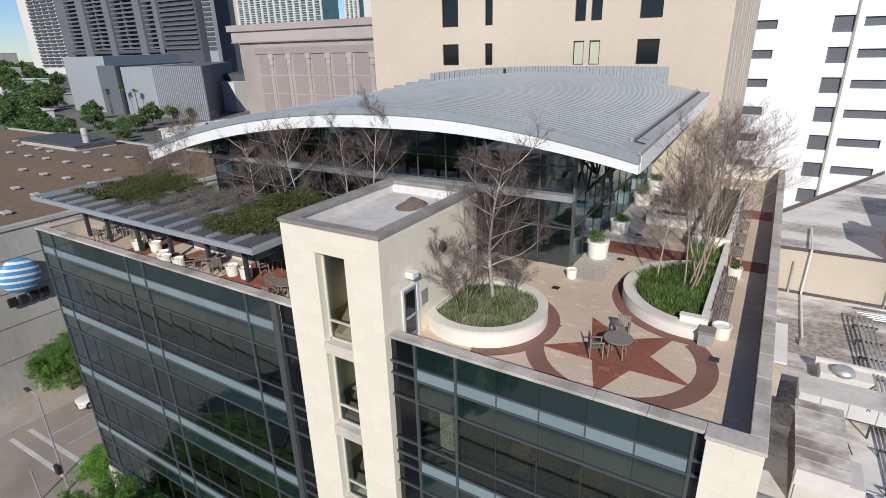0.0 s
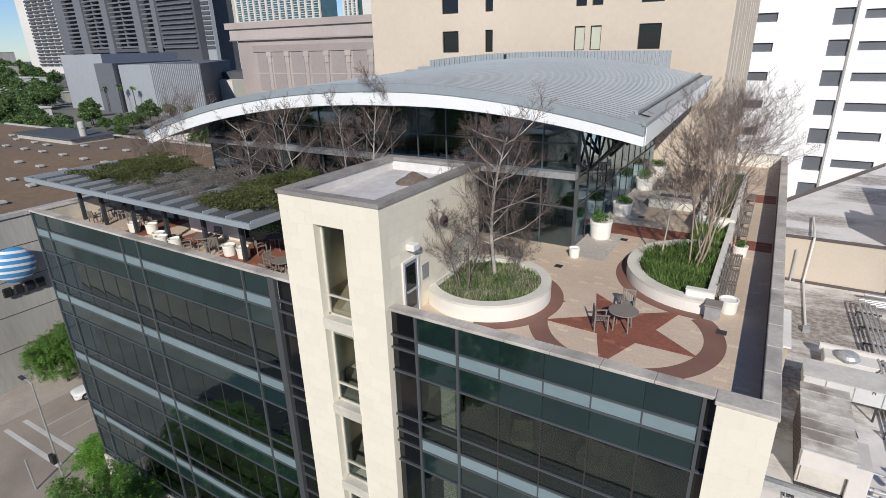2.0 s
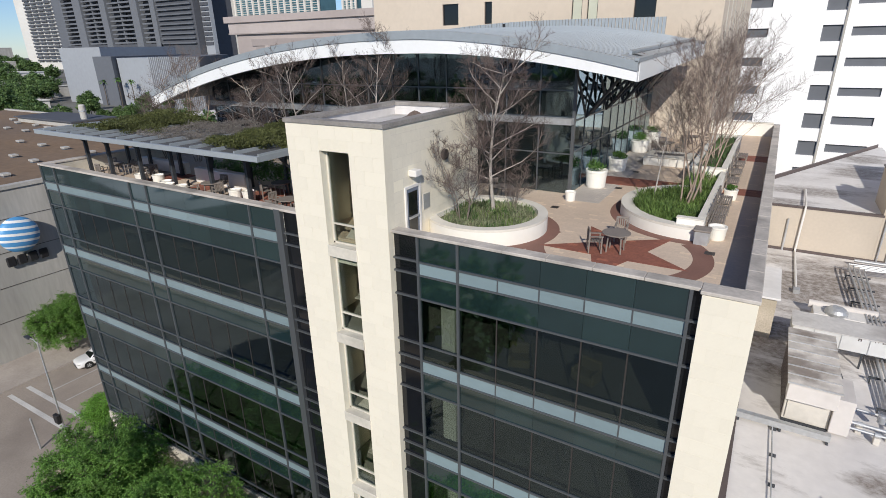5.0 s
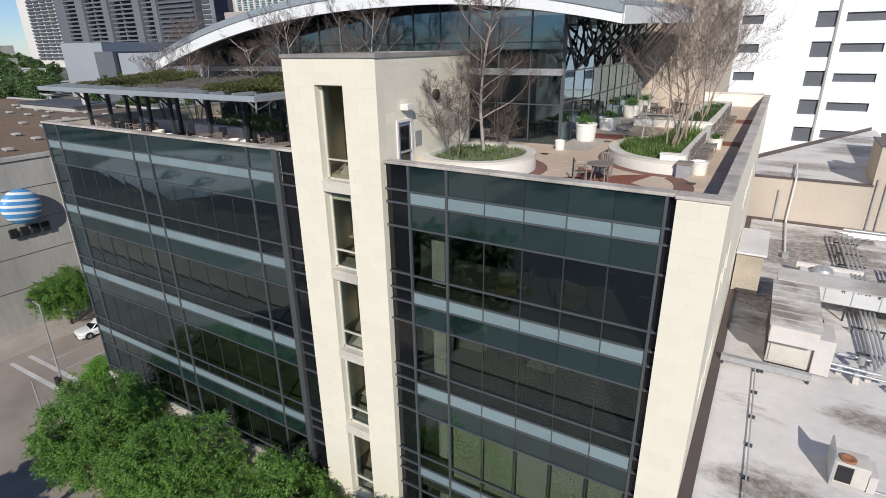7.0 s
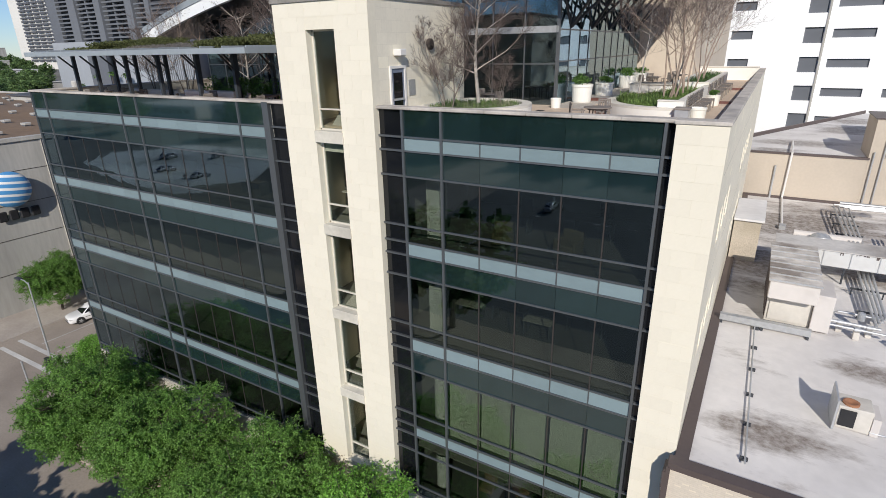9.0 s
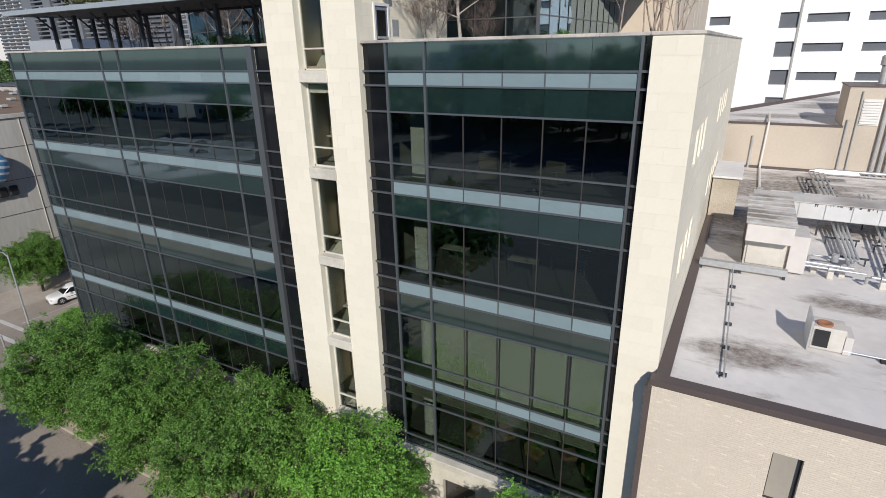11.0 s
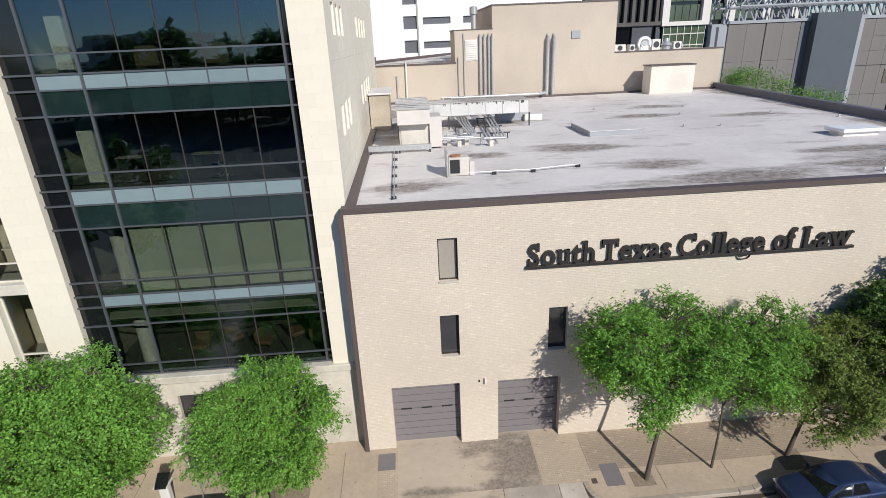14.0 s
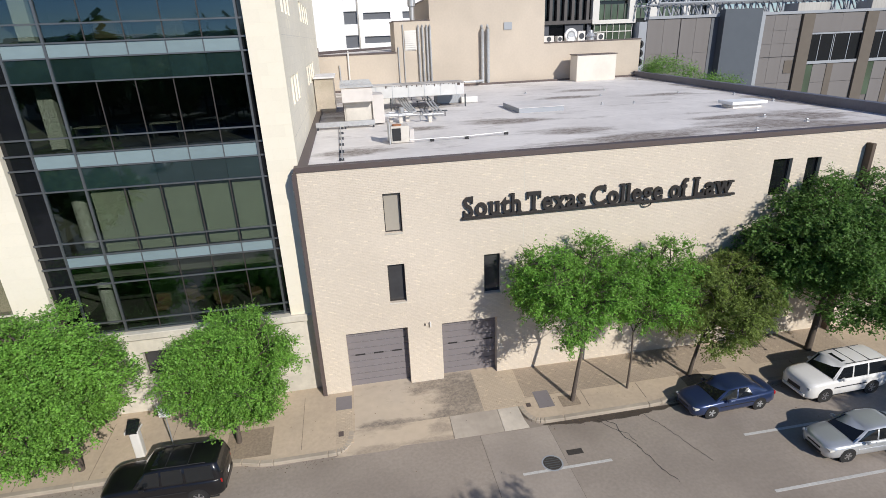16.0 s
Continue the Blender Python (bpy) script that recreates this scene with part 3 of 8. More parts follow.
kerb_run(WEST_KERB), kerb_run(EAST_KERB)
walk_patch("driveway", 2.46, 8.74, 9.46, 13.2, OIL, "oil-stained concrete driveway before the garage doors")


def ramp_slab(name, outline, mat, label):
    """A slab falling from the driveway's edge to the street."""
    bm = prism(outline, -0.2, 0.0)
    for v in bm.verts:
        if v.co.z > -0.1:
            v.co.z = 0.008 + max(0, v.co.y - 8.1) / 1.35 * 0.226
    thing(name, label, "pavement slab", kind="structure", bm=bm, mat=mat)


ramp_slab("driveway_apron", [(1.5, 8.08), (4.3, 8.06), (4.5, 8.22), (6.98, 8.12), (6.98, 9.45), (2.44, 9.45), (2.3, 8.85), (2.0, 8.45)], APRON, "tan concrete apron with a dirty ragged edge")
ramp_slab("new_slab", [(7.0, 8.12), (9.38, 8.1), (9.38, 9.45), (7.0, 9.45)], PATCH, "grey newer concrete slab in the apron")
ramp_slab("pale_slab", [(9.4, 8.1), (10.62, 8.1), (10.5, 8.6), (10.44, 9.45), (9.4, 9.45)], PALE_SLAB, "pale clean concrete slab at the kerb's turn")
for x0, x1, y0, y1 in ((1.57, 2.35, 10.97, 11.92), (11.45, 12.25, 9.1, 10.28)):
    walk_patch("utility_cover", x0, x1, y0, y1, GARAGE, "grey metal utility cover in the pavement", 0.014)
for x0, x1, y0, y1 in ((1.68, 1.92, 9.2, 9.52), (10.87, 11.1, 9.3, 9.56)):
    walk_patch("valve_cover", x0, x1, y0, y1, BROWN_METAL, "small rusty valve cover in the pavement", 0.014)
for x0, x1, y0, y1, m in ((1.57, 2.35, 8.75, 10.93, TAN_PAVER), (8.78, 10.95, 9.5, 12.2, TAN_PAVER), (10.99, 22.2, 9.95, 12.2, PAVER), (24, 30, 9.95, 12.2, PAVER)):
    walk_patch("brick_strip", x0, x1, y0, y1, m, "strip of paving bricks across the pavement", 0.008)
for x in (-36, -33, -30, -27, -24, -21, -18, -15, -12, -9, -6, -3, 0, 13.9, 16.9, 19.9, 22.9, 25.9, 28.9):
    walk_patch("joint", x, x + 0.015, 8.75, 12.2 if x < 10 else 9.9, JOINT, "thin dark joint between pavement slabs", 0.010)


def flat_mark(name, corners, mat, label, category, z=0.006):
    return thing(name, label, category, kind="structure", bm=prism(corners, -0.02, z), mat=mat)


for x0, x1, y in ((9.4, 13.4, 5.36), (19.9, 23.8, 5.5), (18.9, 25.0, 2.4), (30, 36, 2.4), (-2, 3, 5.15), (-14, -9, 5.15), (-26, -21, 5.15), (19, 23, 5.15 - 5.6)):
    flat_mark("lane_line", [(x0, y - 0.07), (x1, y - 0.07), (x1, y + 0.07), (x0, y + 0.07)], LINE, "worn white lane line on the street", "road marking")
for y in (12.7, 14.2):
    flat_mark("crosswalk_line", [(-54.7, y - 0.2), (-45.4, y), (-45.4, y + 0.42), (-54.7, y + 0.18)], LINE, "worn white crosswalk line", "road marking")
for x in (-52.1, -49.35):
    flat_mark("stall_line", [(x, 14.9), (x + 0.11, 14.9), (x + 0.11, 26.0), (x, 26.0)], LINE, "thin white line along the side street", "road marking")
thing("street_panel", "slightly paler concrete panel in the street", "road patch", kind="structure", mat=material("street_panel_concrete", (0.365, 0.317, 0.275), 0.85, spread=0.14, fine=7, coarse=0.4, stain=0.4, tone=(0.24, 0.205, 0.175)),
      bm=prism([(8.2, -1.0), (11.47, -1.0), (11.47, 8.05), (8.2, 8.05)], -0.02, 0.004))
for x in (8.17, 11.47):
    flat_mark("street_joint", [(x, -1.0), (x + 0.014, -1.0), (x + 0.014, 8.05), (x, 8.05)], JOINT, "thin dark joint beside the paler street panel", "joint", 0.005)


def crack(points, width=0.022):
    bm = bmesh.new()
    rng = random.Random(len(points) * 7 + int(points[0][0]))
    fine = []
    for (xa, ya), (xb, yb) in zip(points, points[1:]):
        n = max(3, int(math.hypot(xb - xa, yb - ya) / 0.16))
        for k in range(n):
            fine.append((xa + (xb - xa) * k / n + rng.uniform(-0.045, 0.045), ya + (yb - ya) * k / n + rng.uniform(-0.03, 0.03)))
    left = [bm.verts.new((x - width * rng.uniform(0.3, 1), y, 0.007)) for x, y in fine]
    right = [bm.verts.new((x + width * rng.uniform(0.3, 1), y + 0.02, 0.007)) for x, y in fine]
    for i in range(len(fine) - 1):
        bm.faces.new((left[i], right[i], right[i + 1], left[i + 1]))
    thing("street_crack", "dark jagged crack in the street surface", "crack", kind="structure", bm=bm, mat=BLACK)


crack([(13.6, 8.15), (14.0, 8.0), (14.66, 7.41), (14.55, 6.63), (14.9, 6.0), (15.2, 4.4), (15.6, 3.6)], 0.02)
crack([(13.9, 7.9), (14.3, 7.2), (14.9, 6.7), (15.0, 6.0)], 0.014)
crack([(16.2, 7.9), (16.8, 6.6), (17.2, 5.4), (17.6, 4.2)], 0.012)
crack([(-12.0, 8.4), (-11.4, 5.0), (-12.2, 2.0)], 0.010)
gutter = bmesh.new()
gl = [gutter.verts.new((11.3 + k * 0.29, 8.195, 0.006)) for k in range(26)]
gr = [gutter.verts.new((11.3 + k * 0.29, 8.12 - 0.52 * math.sin(math.pi * k / 25) * (0.7 + 0.5 * noise.noise((k * 0.6, 0, 3))), 0.004)) for k in range(26)]
for k in range(25):
    gutter.faces.new((gl[k], gl[k + 1], gr[k + 1], gr[k]))
thing("gutter_dirt", "dark damp dirt along the kerb", "stain", kind="structure", bm=gutter, mat=material("damp_dirt", (0.07, 0.055, 0.045), 0.6, spread=0.3))

manhole = thing("manhole_cover", "round dark iron manhole cover in the street", "manhole cover")
part("cover", turned([(0.40, -0.02), (0.40, 0.012), (0.0001, 0.012)], 28, centre=(10.83, 5.72)), IRON, manhole)
part("rim", turned([(0.47, -0.02), (0.47, 0.008), (0.41, 0.008)], 28, centre=(10.83, 5.72)), GREY_CLAD, manhole)
for k in range(5):
    h = math.sqrt(0.34 ** 2 - (0.13 * (k - 2)) ** 2)
    part("tread_bar", boxes((10.83 - h, 10.83 + h, 5.70 + 0.13 * (k - 2), 5.74 + 0.13 * (k - 2), 0.01, 0.02)), ALU, manhole)
thing("drain_grate", "small iron drain grate in the street", "drain grate", bm=boxes((11.68, 12.4, 6.0, 6.31, -0.02, 0.01)), mat=IRON)

# ---- office building: walls, floors, glass ----
def pierced(name, x0, x1, y0, y1, z0, z1, openings, mat, parent):
    """One solid wall with its openings cut through."""
    xs = sorted({x0, x1, *[o[0] for o in openings], *[o[1] for o in openings]})
    zs = sorted({z0, z1, *[o[2] for o in openings], *[o[3] for o in openings]})
    bm, known = bmesh.new(), {}

    def at(i, y, k):
        if (i, y, k) not in known:
            known[i, y, k] = bm.verts.new((xs[i], y, zs[k]))
        return known[i, y, k]

    def solid(i, k):
        if not (0 <= i < len(xs) - 1 and 0 <= k < len(zs) - 1):
            return False
        x, z = (xs[i] + xs[i + 1]) / 2, (zs[k] + zs[k + 1]) / 2
        return not any(o[0] < x < o[1] and o[2] < z < o[3] for o in openings)

    for i in range(len(xs) - 1):
        for k in range(len(zs) - 1):
            if solid(i, k):
                bm.faces.new((at(i, y0, k), at(i + 1, y0, k), at(i + 1, y0, k + 1), at(i, y0, k + 1)))
                bm.faces.new((at(i, y1, k + 1), at(i + 1, y1, k + 1), at(i + 1, y1, k), at(i, y1, k)))
                for di, dk, (a, b) in ((-1, 0, ((0, 0), (0, 1))), (1, 0, ((1, 1), (1, 0))), (0, -1, ((1, 0), (0, 0))), (0, 1, ((0, 1), (1, 1)))):
                    if not solid(i + di, k + dk):
                        p, q = (i + a[0], k + a[1]), (i + b[0], k + b[1])
                        bm.faces.new((at(p[0], y0, p[1]), at(q[0], y0, q[1]), at(q[0], y1, q[1]), at(p[0], y1, p[1])))
    return part(name, bm, mat, parent)


G = 13.2            # glass plane of the street front
T0, T1 = -15.1, -10.5   # stair tower
ROWS_Z = [(22.85, 21.83, "s"), (21.83, 21.32, "b"), (21.32, 20.37, "s"), (20.37, 18.41, "v"), (18.41, 17.72, "v"),
          (17.72, 17.17, "b"), (17.17, 16.25, "s"), (16.25, 14.08, "v"), (14.08, 13.44, "v"),
          (13.44, 12.83, "b"), (12.83, 11.86, "s"), (11.86, 9.52, "v"), (9.52, 8.88, "v"),
          (8.88, 8.36, "b"), (8.36, 7.46, "v"), (7.46, 5.49, "v"), (5.49, 4.95, "v")]


def curtain_wall(name, columns, strips, label, left):
    wall = thing(name, label, "curtain wall", kind="structure")
    low = ROWS_Z[-1][1]
    for i, (x0, x1) in enumerate(zip(columns, columns[1:])):
        for top, bottom, sort in ROWS_Z:
            if left and bottom < 8 and sort == "v" and top <= 8.36:
                sort = "s" if top > 8 else "v"
            mat, name_ = {"s": (SPANDREL, "spandrel_panel"), "b": (BAND, "band_panel"), "v": (VISION, "pane")}[sort]
            deep = 0.03 if sort == "v" else 0.05
            ob = piece(name_, mat, wall, x0 + 0.005, x1 - 0.005, G, G + deep, bottom + 0.012, top - 0.012)
            if sort == "v":
                ob.visible_shadow = False
    for top, bottom, sort in ROWS_Z:
        piece("transom", ALU, wall, columns[0], columns[-1], G - 0.055, G + 0.02, bottom - 0.03, bottom + 0.03)
        for x0, x1 in strips:
            piece("strip_transom", ALU, wall, x0, x1, G - 0.03, G + 0.06, bottom - 0.035, bottom + 0.035)
            piece("strip_pane", DARK_GLASS, wall, x0 + 0.01, x1 - 0.01, G + 0.07, G + 0.11, bottom + 0.02, top - 0.02)
    return wall


RIGHT = [-9.4, -7.76, -6.25, -4.78, -3.31, -1.88, -0.42]
wall_right = curtain_wall("curtain_wall_east", RIGHT, [(T1, -9.4), (-0.42, -0.15)],
                          "dark teal glass curtain wall with pale horizontal bands", False)
for x in (-9.4, -7.76, -0.42):
    piece("mullion", ALU, wall_right, x - 0.045, x + 0.045, G - 0.075, G + 0.05, 4.95, 22.85)
for x in RIGHT[2:-1]:
    for top, bottom, sort in ROWS_Z:
        if sort != "s":
            piece("thin_mullion", BRONZE if sort != "b" else ALU, wall_right, x - 0.022, x + 0.022, G - 0.02, G + 0.02, bottom, top)
LEFT = [-36.75, -35.15, -33.6, -32.05, -30.5, -28.95, -27.4, -25.9, -24.4, -22.85, -21.3, -19.75, -18.2, -16.55]
wall_left = curtain_wall("curtain_wall_west", LEFT, [(-16.2, T0)], "dark teal glass curtain wall reflecting the street", True)
for x in (-36.75, -35.15, -27.4, -25.9, -18.2):
    piece("mullion", ALU, wall_left, x - 0.04, x + 0.04, G - 0.07, G + 0.05, 4.95, 22.85)
piece("corner_post", ALU, wall_left, -16.55, -16.2, G - 0.12, G + 0.1, 4.95, 22.85)
for x in LEFT[2:-1]:
    if x not in (-27.4, -25.9, -18.2):
        for top, bottom, sort in ROWS_Z:
            if sort == "v":
                piece("thin_mullion", BRONZE, wall_left, x - 0.02, x + 0.02, G - 0.015, G + 0.02, bottom, top)

body = thing("office_building", "cream block and dark glass office building with a roof terrace", "building")
FLOORS = [(21.2, 21.65), (17.2, 17.7), (12.85, 13.42), (8.4, 8.86), (4.2, 4.9)]
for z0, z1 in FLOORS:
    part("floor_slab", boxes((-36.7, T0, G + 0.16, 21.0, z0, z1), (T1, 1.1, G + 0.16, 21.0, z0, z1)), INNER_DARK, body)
for z0, z1, x0, x1 in [(a[1], b[0], *c) for a, b in zip(FLOORS[1:], FLOORS) for c in ((-36.6, -15.2), (-10.45, 1.0))]:
    part("inner_wall", boxes((x0, x1, 20.0, 20.15, z0, z1)), INNER, body)
    part("inner_ceiling", boxes((x0, x1, G + 0.2, 20.0, z1 - 0.75, z1 - 0.7)), INNER, body)
part("east_pier", rounded(boxes((-0.15, 1.18, 12.96, G + 0.4, 4.6, 22.82)), 0.015, 1), CREAM, body)
part("west_wall", boxes((-36.85, -36.7, G + 0.05, 47.8, 0.2, 22.8)), DARK_GLASS, body, "dark glass flank")
part("rear_wall", boxes((-36.8, 1.18, 47.8, 48.1, 0.2, 22.85)), CREAM, body)
part("plinth", boxes((-36.8, T0, 13.05, 13.5, 0.2, 4.9), (T1, 1.15, 12.9, 13.5, 0.2, 2.5), (T1, 1.15, 12.9, 13.5, 3.85, 4.55), (T1, -7.25, 12.9, 13.5, 2.5, 3.85), (-5.6, -4.75, 12.9, 13.5, 2.5, 3.85),
                     (-3.1, -2.2, 12.9, 13.5, 2.5, 3.85), (-0.55, 1.15, 12.9, 13.5, 2.5, 3.85)), STONE, body, "pale stone base")
part("plinth_ledge", rounded(boxes((T1, 1.2, 12.78, 13.3, 4.55, 4.9)), 0.03, 1), STONE, body)
for x0, x1 in ((-7.25, -5.6), (-4.75, -3.1), (-2.2, -0.55)):
    pw = part("plinth_window", boxes((x0, x1, 13.1, 13.16, 2.5, 2.56), (x0, x1, 13.1, 13.16, 3.79, 3.85), (x0, x0 + 0.06, 13.1, 13.16, 2.56, 3.79), (x1 - 0.06, x1, 13.1, 13.16, 2.56, 3.79)), BRONZE, body)
    part("pane", boxes((x0 + 0.06, x1 - 0.06, 13.12, 13.15, 2.56, 3.79)), GREY_PANE, pw)
FLANK = [(ya, ya + w, z0, z1) for z0, z1 in ((18.68, 19.92), (14.62, 15.92)) for y0, n, step, w in ((15.15, 3, 1.62, 0.95), (27.3, 4, 2.35, 1.2)) for ya in [y0 + k * step for k in range(n)]]
flank = pierced("east_wall", G + 0.25, 47.8, -1.18, -0.90, 0.2, 22.8, FLANK, CREAM_FLANK, body)
flank.matrix_basis = pose(0, 0, 0, 0, 0, 90)
for ya, yb, z0, z1 in FLANK:
    win = part("slit_window", boxes((1.0, 1.09, ya, ya + 0.06, z0, z1), (1.0, 1.09, yb - 0.06, yb, z0, z1), (1.0, 1.09, ya + 0.06, yb - 0.06, z1 - 0.06, z1), (1.0, 1.09, ya + 0.06, yb - 0.06, z0, z0 + 0.06)), WHITE, body)
    # opaque cream sheet stands for a pane, its pale reflection in the colour
    part("blind", boxes((1.02, 1.05, ya + 0.06, yb - 0.06, z0 + 0.06, z1 - 0.06)), CREAM, win, "cream pane with its pale reflection put into the colour")
for z in (5.1, 9.3, 13.42, 17.72, 21.35):
    part("wall_joint", boxes((1.176, 1.1835, G + 0.41, 47.8, z, z + 0.018)), STONE, body)
part("inner_partition", boxes((-10.44, -10.36, G + 0.2, 20, 4.9, 21.2)), INNER, body)
for x in (-8.75,):
    for (z1, _), (z0, _) in zip(FLOORS, FLOORS[1:]):
        part("column", turned([(0.3, z0), (0.3, z1)], 20, centre=(x, 14.4)) if z0 < 9 else boxes((x - 0.3, x + 0.3, 14.1, 14.7, z0, z1)),
             WHITE, body, "pale column behind the glass")
for x0, x1 in zip(RIGHT[1:], RIGHT[2:]):
    part("roller_blind", boxes((x0 + 0.04, x1 - 0.04, G + 0.22, G + 0.235, 8.9, 11.85)), BLIND, body, "pale green roller blind pulled down")
part("terrace_kerb", boxes((-36.8, T0, 13.27, 13.52, 21.4, 22.80), (T1, -0.15, 13.27, 13.52, 21.4, 22.80)), STONE, body)
part("east_parapet", boxes((0.88, 1.14, 13.5, 47.7, 21.4, 22.80)), STONE, body)
part("flashing", boxes((0.84, 0.879, 13.59, 47.6, 22.0, 22.796)), FLASHING, body, "dark flashing inside the parapet")
part("west_parapet", boxes((-36.8, -36.3, 13.5, 43.4, 21.4, 22.80)), STONE, body)
coping = thing("coping", "weathered grey stone coping on the terrace parapet", "coping", kind="structure")


def coping_run(x0, x1, y0, y1, along):
    n = max(1, round(((x1 - x0) if along == "x" else (y1 - y0)) / 1.5))
    for i in range(n):
        if along == "x":
            s = (x0 + (x1 - x0) * i / n + 0.002, x0 + (x1 - x0) * (i + 1) / n - 0.002, y0, y1)
        else:
            s = (x0, x1, y0 + (y1 - y0) * i / n + 0.002, y0 + (y1 - y0) * (i + 1) / n - 0.002)
        part("coping_stone", rounded(boxes((*s, 22.80, 22.91)), 0.02, 1), COPING, coping)


coping_run(-36.85, T0, 13.1, 13.58, "x")
coping_run(T1, -0.2, 13.1, 13.58, "x")
coping_run(-0.2, 1.22, 12.92, 13.58, "x")
coping_run(0.8, 1.22, 13.58, 47.75, "y")
coping_run(-36.85, -36.25, 13.58, 43.4, "y")
TZ = 22.0
terrace = thing("terrace_floor", "beige stained concrete roof terrace paving", "floor", kind="structure", mat=PAVING,
                bm=boxes((-36.3, 0.9, 13.5, 43.4, 21.7, TZ), (-3.5, 0.88, 43.401, 47.7, 21.7, TZ)))
end_wall = thing("terrace_end_wall", "pale cream parapet wall closing the terrace", "parapet wall", kind="structure", bm=boxes((-3.5, 0.79, 47.3, 47.69, TZ, 22.95)), mat=PLANTER_WHITE)
part("cap", rounded(boxes((-3.52, 0.79, 47.25, 47.72, 22.952, 23.03)), 0.02, 1), RIM, end_wall)

# ---- stair tower ----
tower = thing("stair_tower", "cream block stair tower with tall recessed windows", "stair tower")
WX0, WX1 = -13.48, -12.08
part("front_wall", boxes((T0, WX0, 12.96, 13.4, 0.2, 26.53), (WX1, T1, 12.96, 13.4, 0.2, 26.53), (WX0, WX1, 12.96, 13.4, 25.57, 26.53)), CREAM, tower)
part("east_wall", boxes((T1 - 0.3, T1, 13.4, 19.6, 0.2, 26.53)), CREAM_SIDE, tower)
part("west_wall", boxes((T0, T0 + 0.3, 13.4, 19.6, 0.2, 26.53)), CREAM_SIDE, tower)
part("rear_wall", boxes((T0, T1, 19.6, 19.9, 0.2, 26.53)), CREAM, tower)
part("roof", boxes((T0 + 0.3, T1 - 0.3, 13.4, 19.6, 25.9, 26.1)), TOWER_ROOF, tower, "stained pale roof with a heap of debris")
heap = bmesh.new()
bmesh.ops.create_icosphere(heap, subdivisions=3, radius=0.6)
for v in heap.verts:
    v.co = Vector((v.co.x * (1 + 0.3 * noise.noise(v.co * 3)) - 12.6, v.co.y * 1.4 + 18.0, max(0.0, 1 - 1.6 * math.hypot(v.co.x, v.co.y)) * 0.42 * (1 + 0.5 * noise.noise(v.co * 6)) * (v.co.z > 0) + 26.1))
part("debris", heap, material("leaf_litter", (0.16, 0.12, 0.10), 0.95, spread=0.4), tower, "brown heap of dead leaves")
cap = boxes((T0 - 0.05, T0 + 0.42, 12.9, 19.95, 26.53, 26.68), (T1 - 0.42, T1 + 0.05, 12.9, 19.95, 26.53, 26.68),
            (T0 + 0.42, T1 - 0.42, 12.9, 13.32, 26.53, 26.68), (T0 + 0.42, T1 - 0.42, 19.5, 19.95, 26.53, 26.68))
part("parapet_cap", cap, COPING_DARK, tower, "weathered dark coping")
part("parapet_lining", boxes((T0 + 0.301, T0 + 0.33, 13.4, 19.6, 26.1, 26.529), (T1 - 0.33, T1 - 0.301, 13.4, 19.6, 26.1, 26.529), (T0 + 0.33, T1 - 0.33, 19.57, 19.599, 26.1, 26.529), (T0 + 0.33, T1 - 0.33, 13.401, 13.43, 26.1, 26.529)), LINING, tower, "pale grey roof lining turned up the parapet")
for k, (top, bottom) in enumerate(((25.57, 21.86), (21.4, 17.95), (17.45, 13.95), (13.4, 9.75), (9.2, 5.5), (5.0, 1.6))):
    part("window_sill", rounded(boxes((WX0 - 0.02, WX1 + 0.04, 12.9, 13.45, bottom - 0.46, bottom)), 0.015, 1), STONE, tower)
    win = part("window", boxes((WX0, WX0 + 0.07, 13.28, 13.38, bottom, top), (WX1 - 0.05, WX1, 13.28, 13.38, bottom, top),
                               (WX0, WX1, 13.28, 13.38, top - 0.06, top), (WX0, WX1, 13.28, 13.38, bottom, bottom + 0.06),
                               (WX0, WX1, 13.27, 13.39, bottom + 0.78, bottom + 0.84)), STONE, tower)
    pane = piece("pane", CLEAR, win, WX0 + 0.06, WX1 - 0.05, 13.32, 13.34, bottom + 0.05, top - 0.05)
    pane.visible_shadow = False
    part("landing", boxes((T0 + 0.3, T1 - 0.3, 13.5, 15.9, bottom - 0.4, bottom - 0.1)), INNER, tower)
    stair = bmesh.new()
    if k % 2:
        for i in range(9):
            box(stair, -13.3 + i * 0.13, -12.0 + i * 0.02, 14.0 + i * 0.1, 14.3 + i * 0.1, bottom + 1.15 + i * 0.17, bottom + 1.20 + i * 0.17)
        prism([(-12.95, 13.95), (-12.0, 13.95), (-12.0, 14.05), (-12.95, 14.05)], bottom + 0.98, bottom + 1.1, stair)
    else:
        side_ = [stair.verts.new((x, y, z)) for y in (13.6, 14.7) for x, z in ((-13.3, bottom - 0.05), (-12.0, bottom - 0.05), (-12.0, bottom + 1.35), (-12.15, bottom + 1.35))]
        for f in ((0, 1, 2, 3), (7, 6, 5, 4), (0, 4, 5, 1), (1, 5, 6, 2), (2, 6, 7, 3), (3, 7, 4, 0)):
            stair.faces.new([side_[i] for i in f])
    part("stair_flight", stair, HALL_WALL, tower, "pale stair flight behind the window")
    if k == 1:
        part("blind_box", boxes((WX0 + 0.07, WX1 - 0.05, 13.36, 13.42, top - 0.42, top - 0.06)), RIM, tower, "cream blind rolled up")
part("back_partition", boxes((T0 + 0.3, T1 - 0.3, 15.95, 16.05, 0.5, 25.85)), TAN_BACK, tower)
door = part("door", boxes((T1 - 0.05, T1 + 0.02, 14.15, 14.98, TZ, 24.15)), material("grey_blue_door", (0.18, 0.21, 0.27), 0.5), tower, "grey-blue steel terrace door")
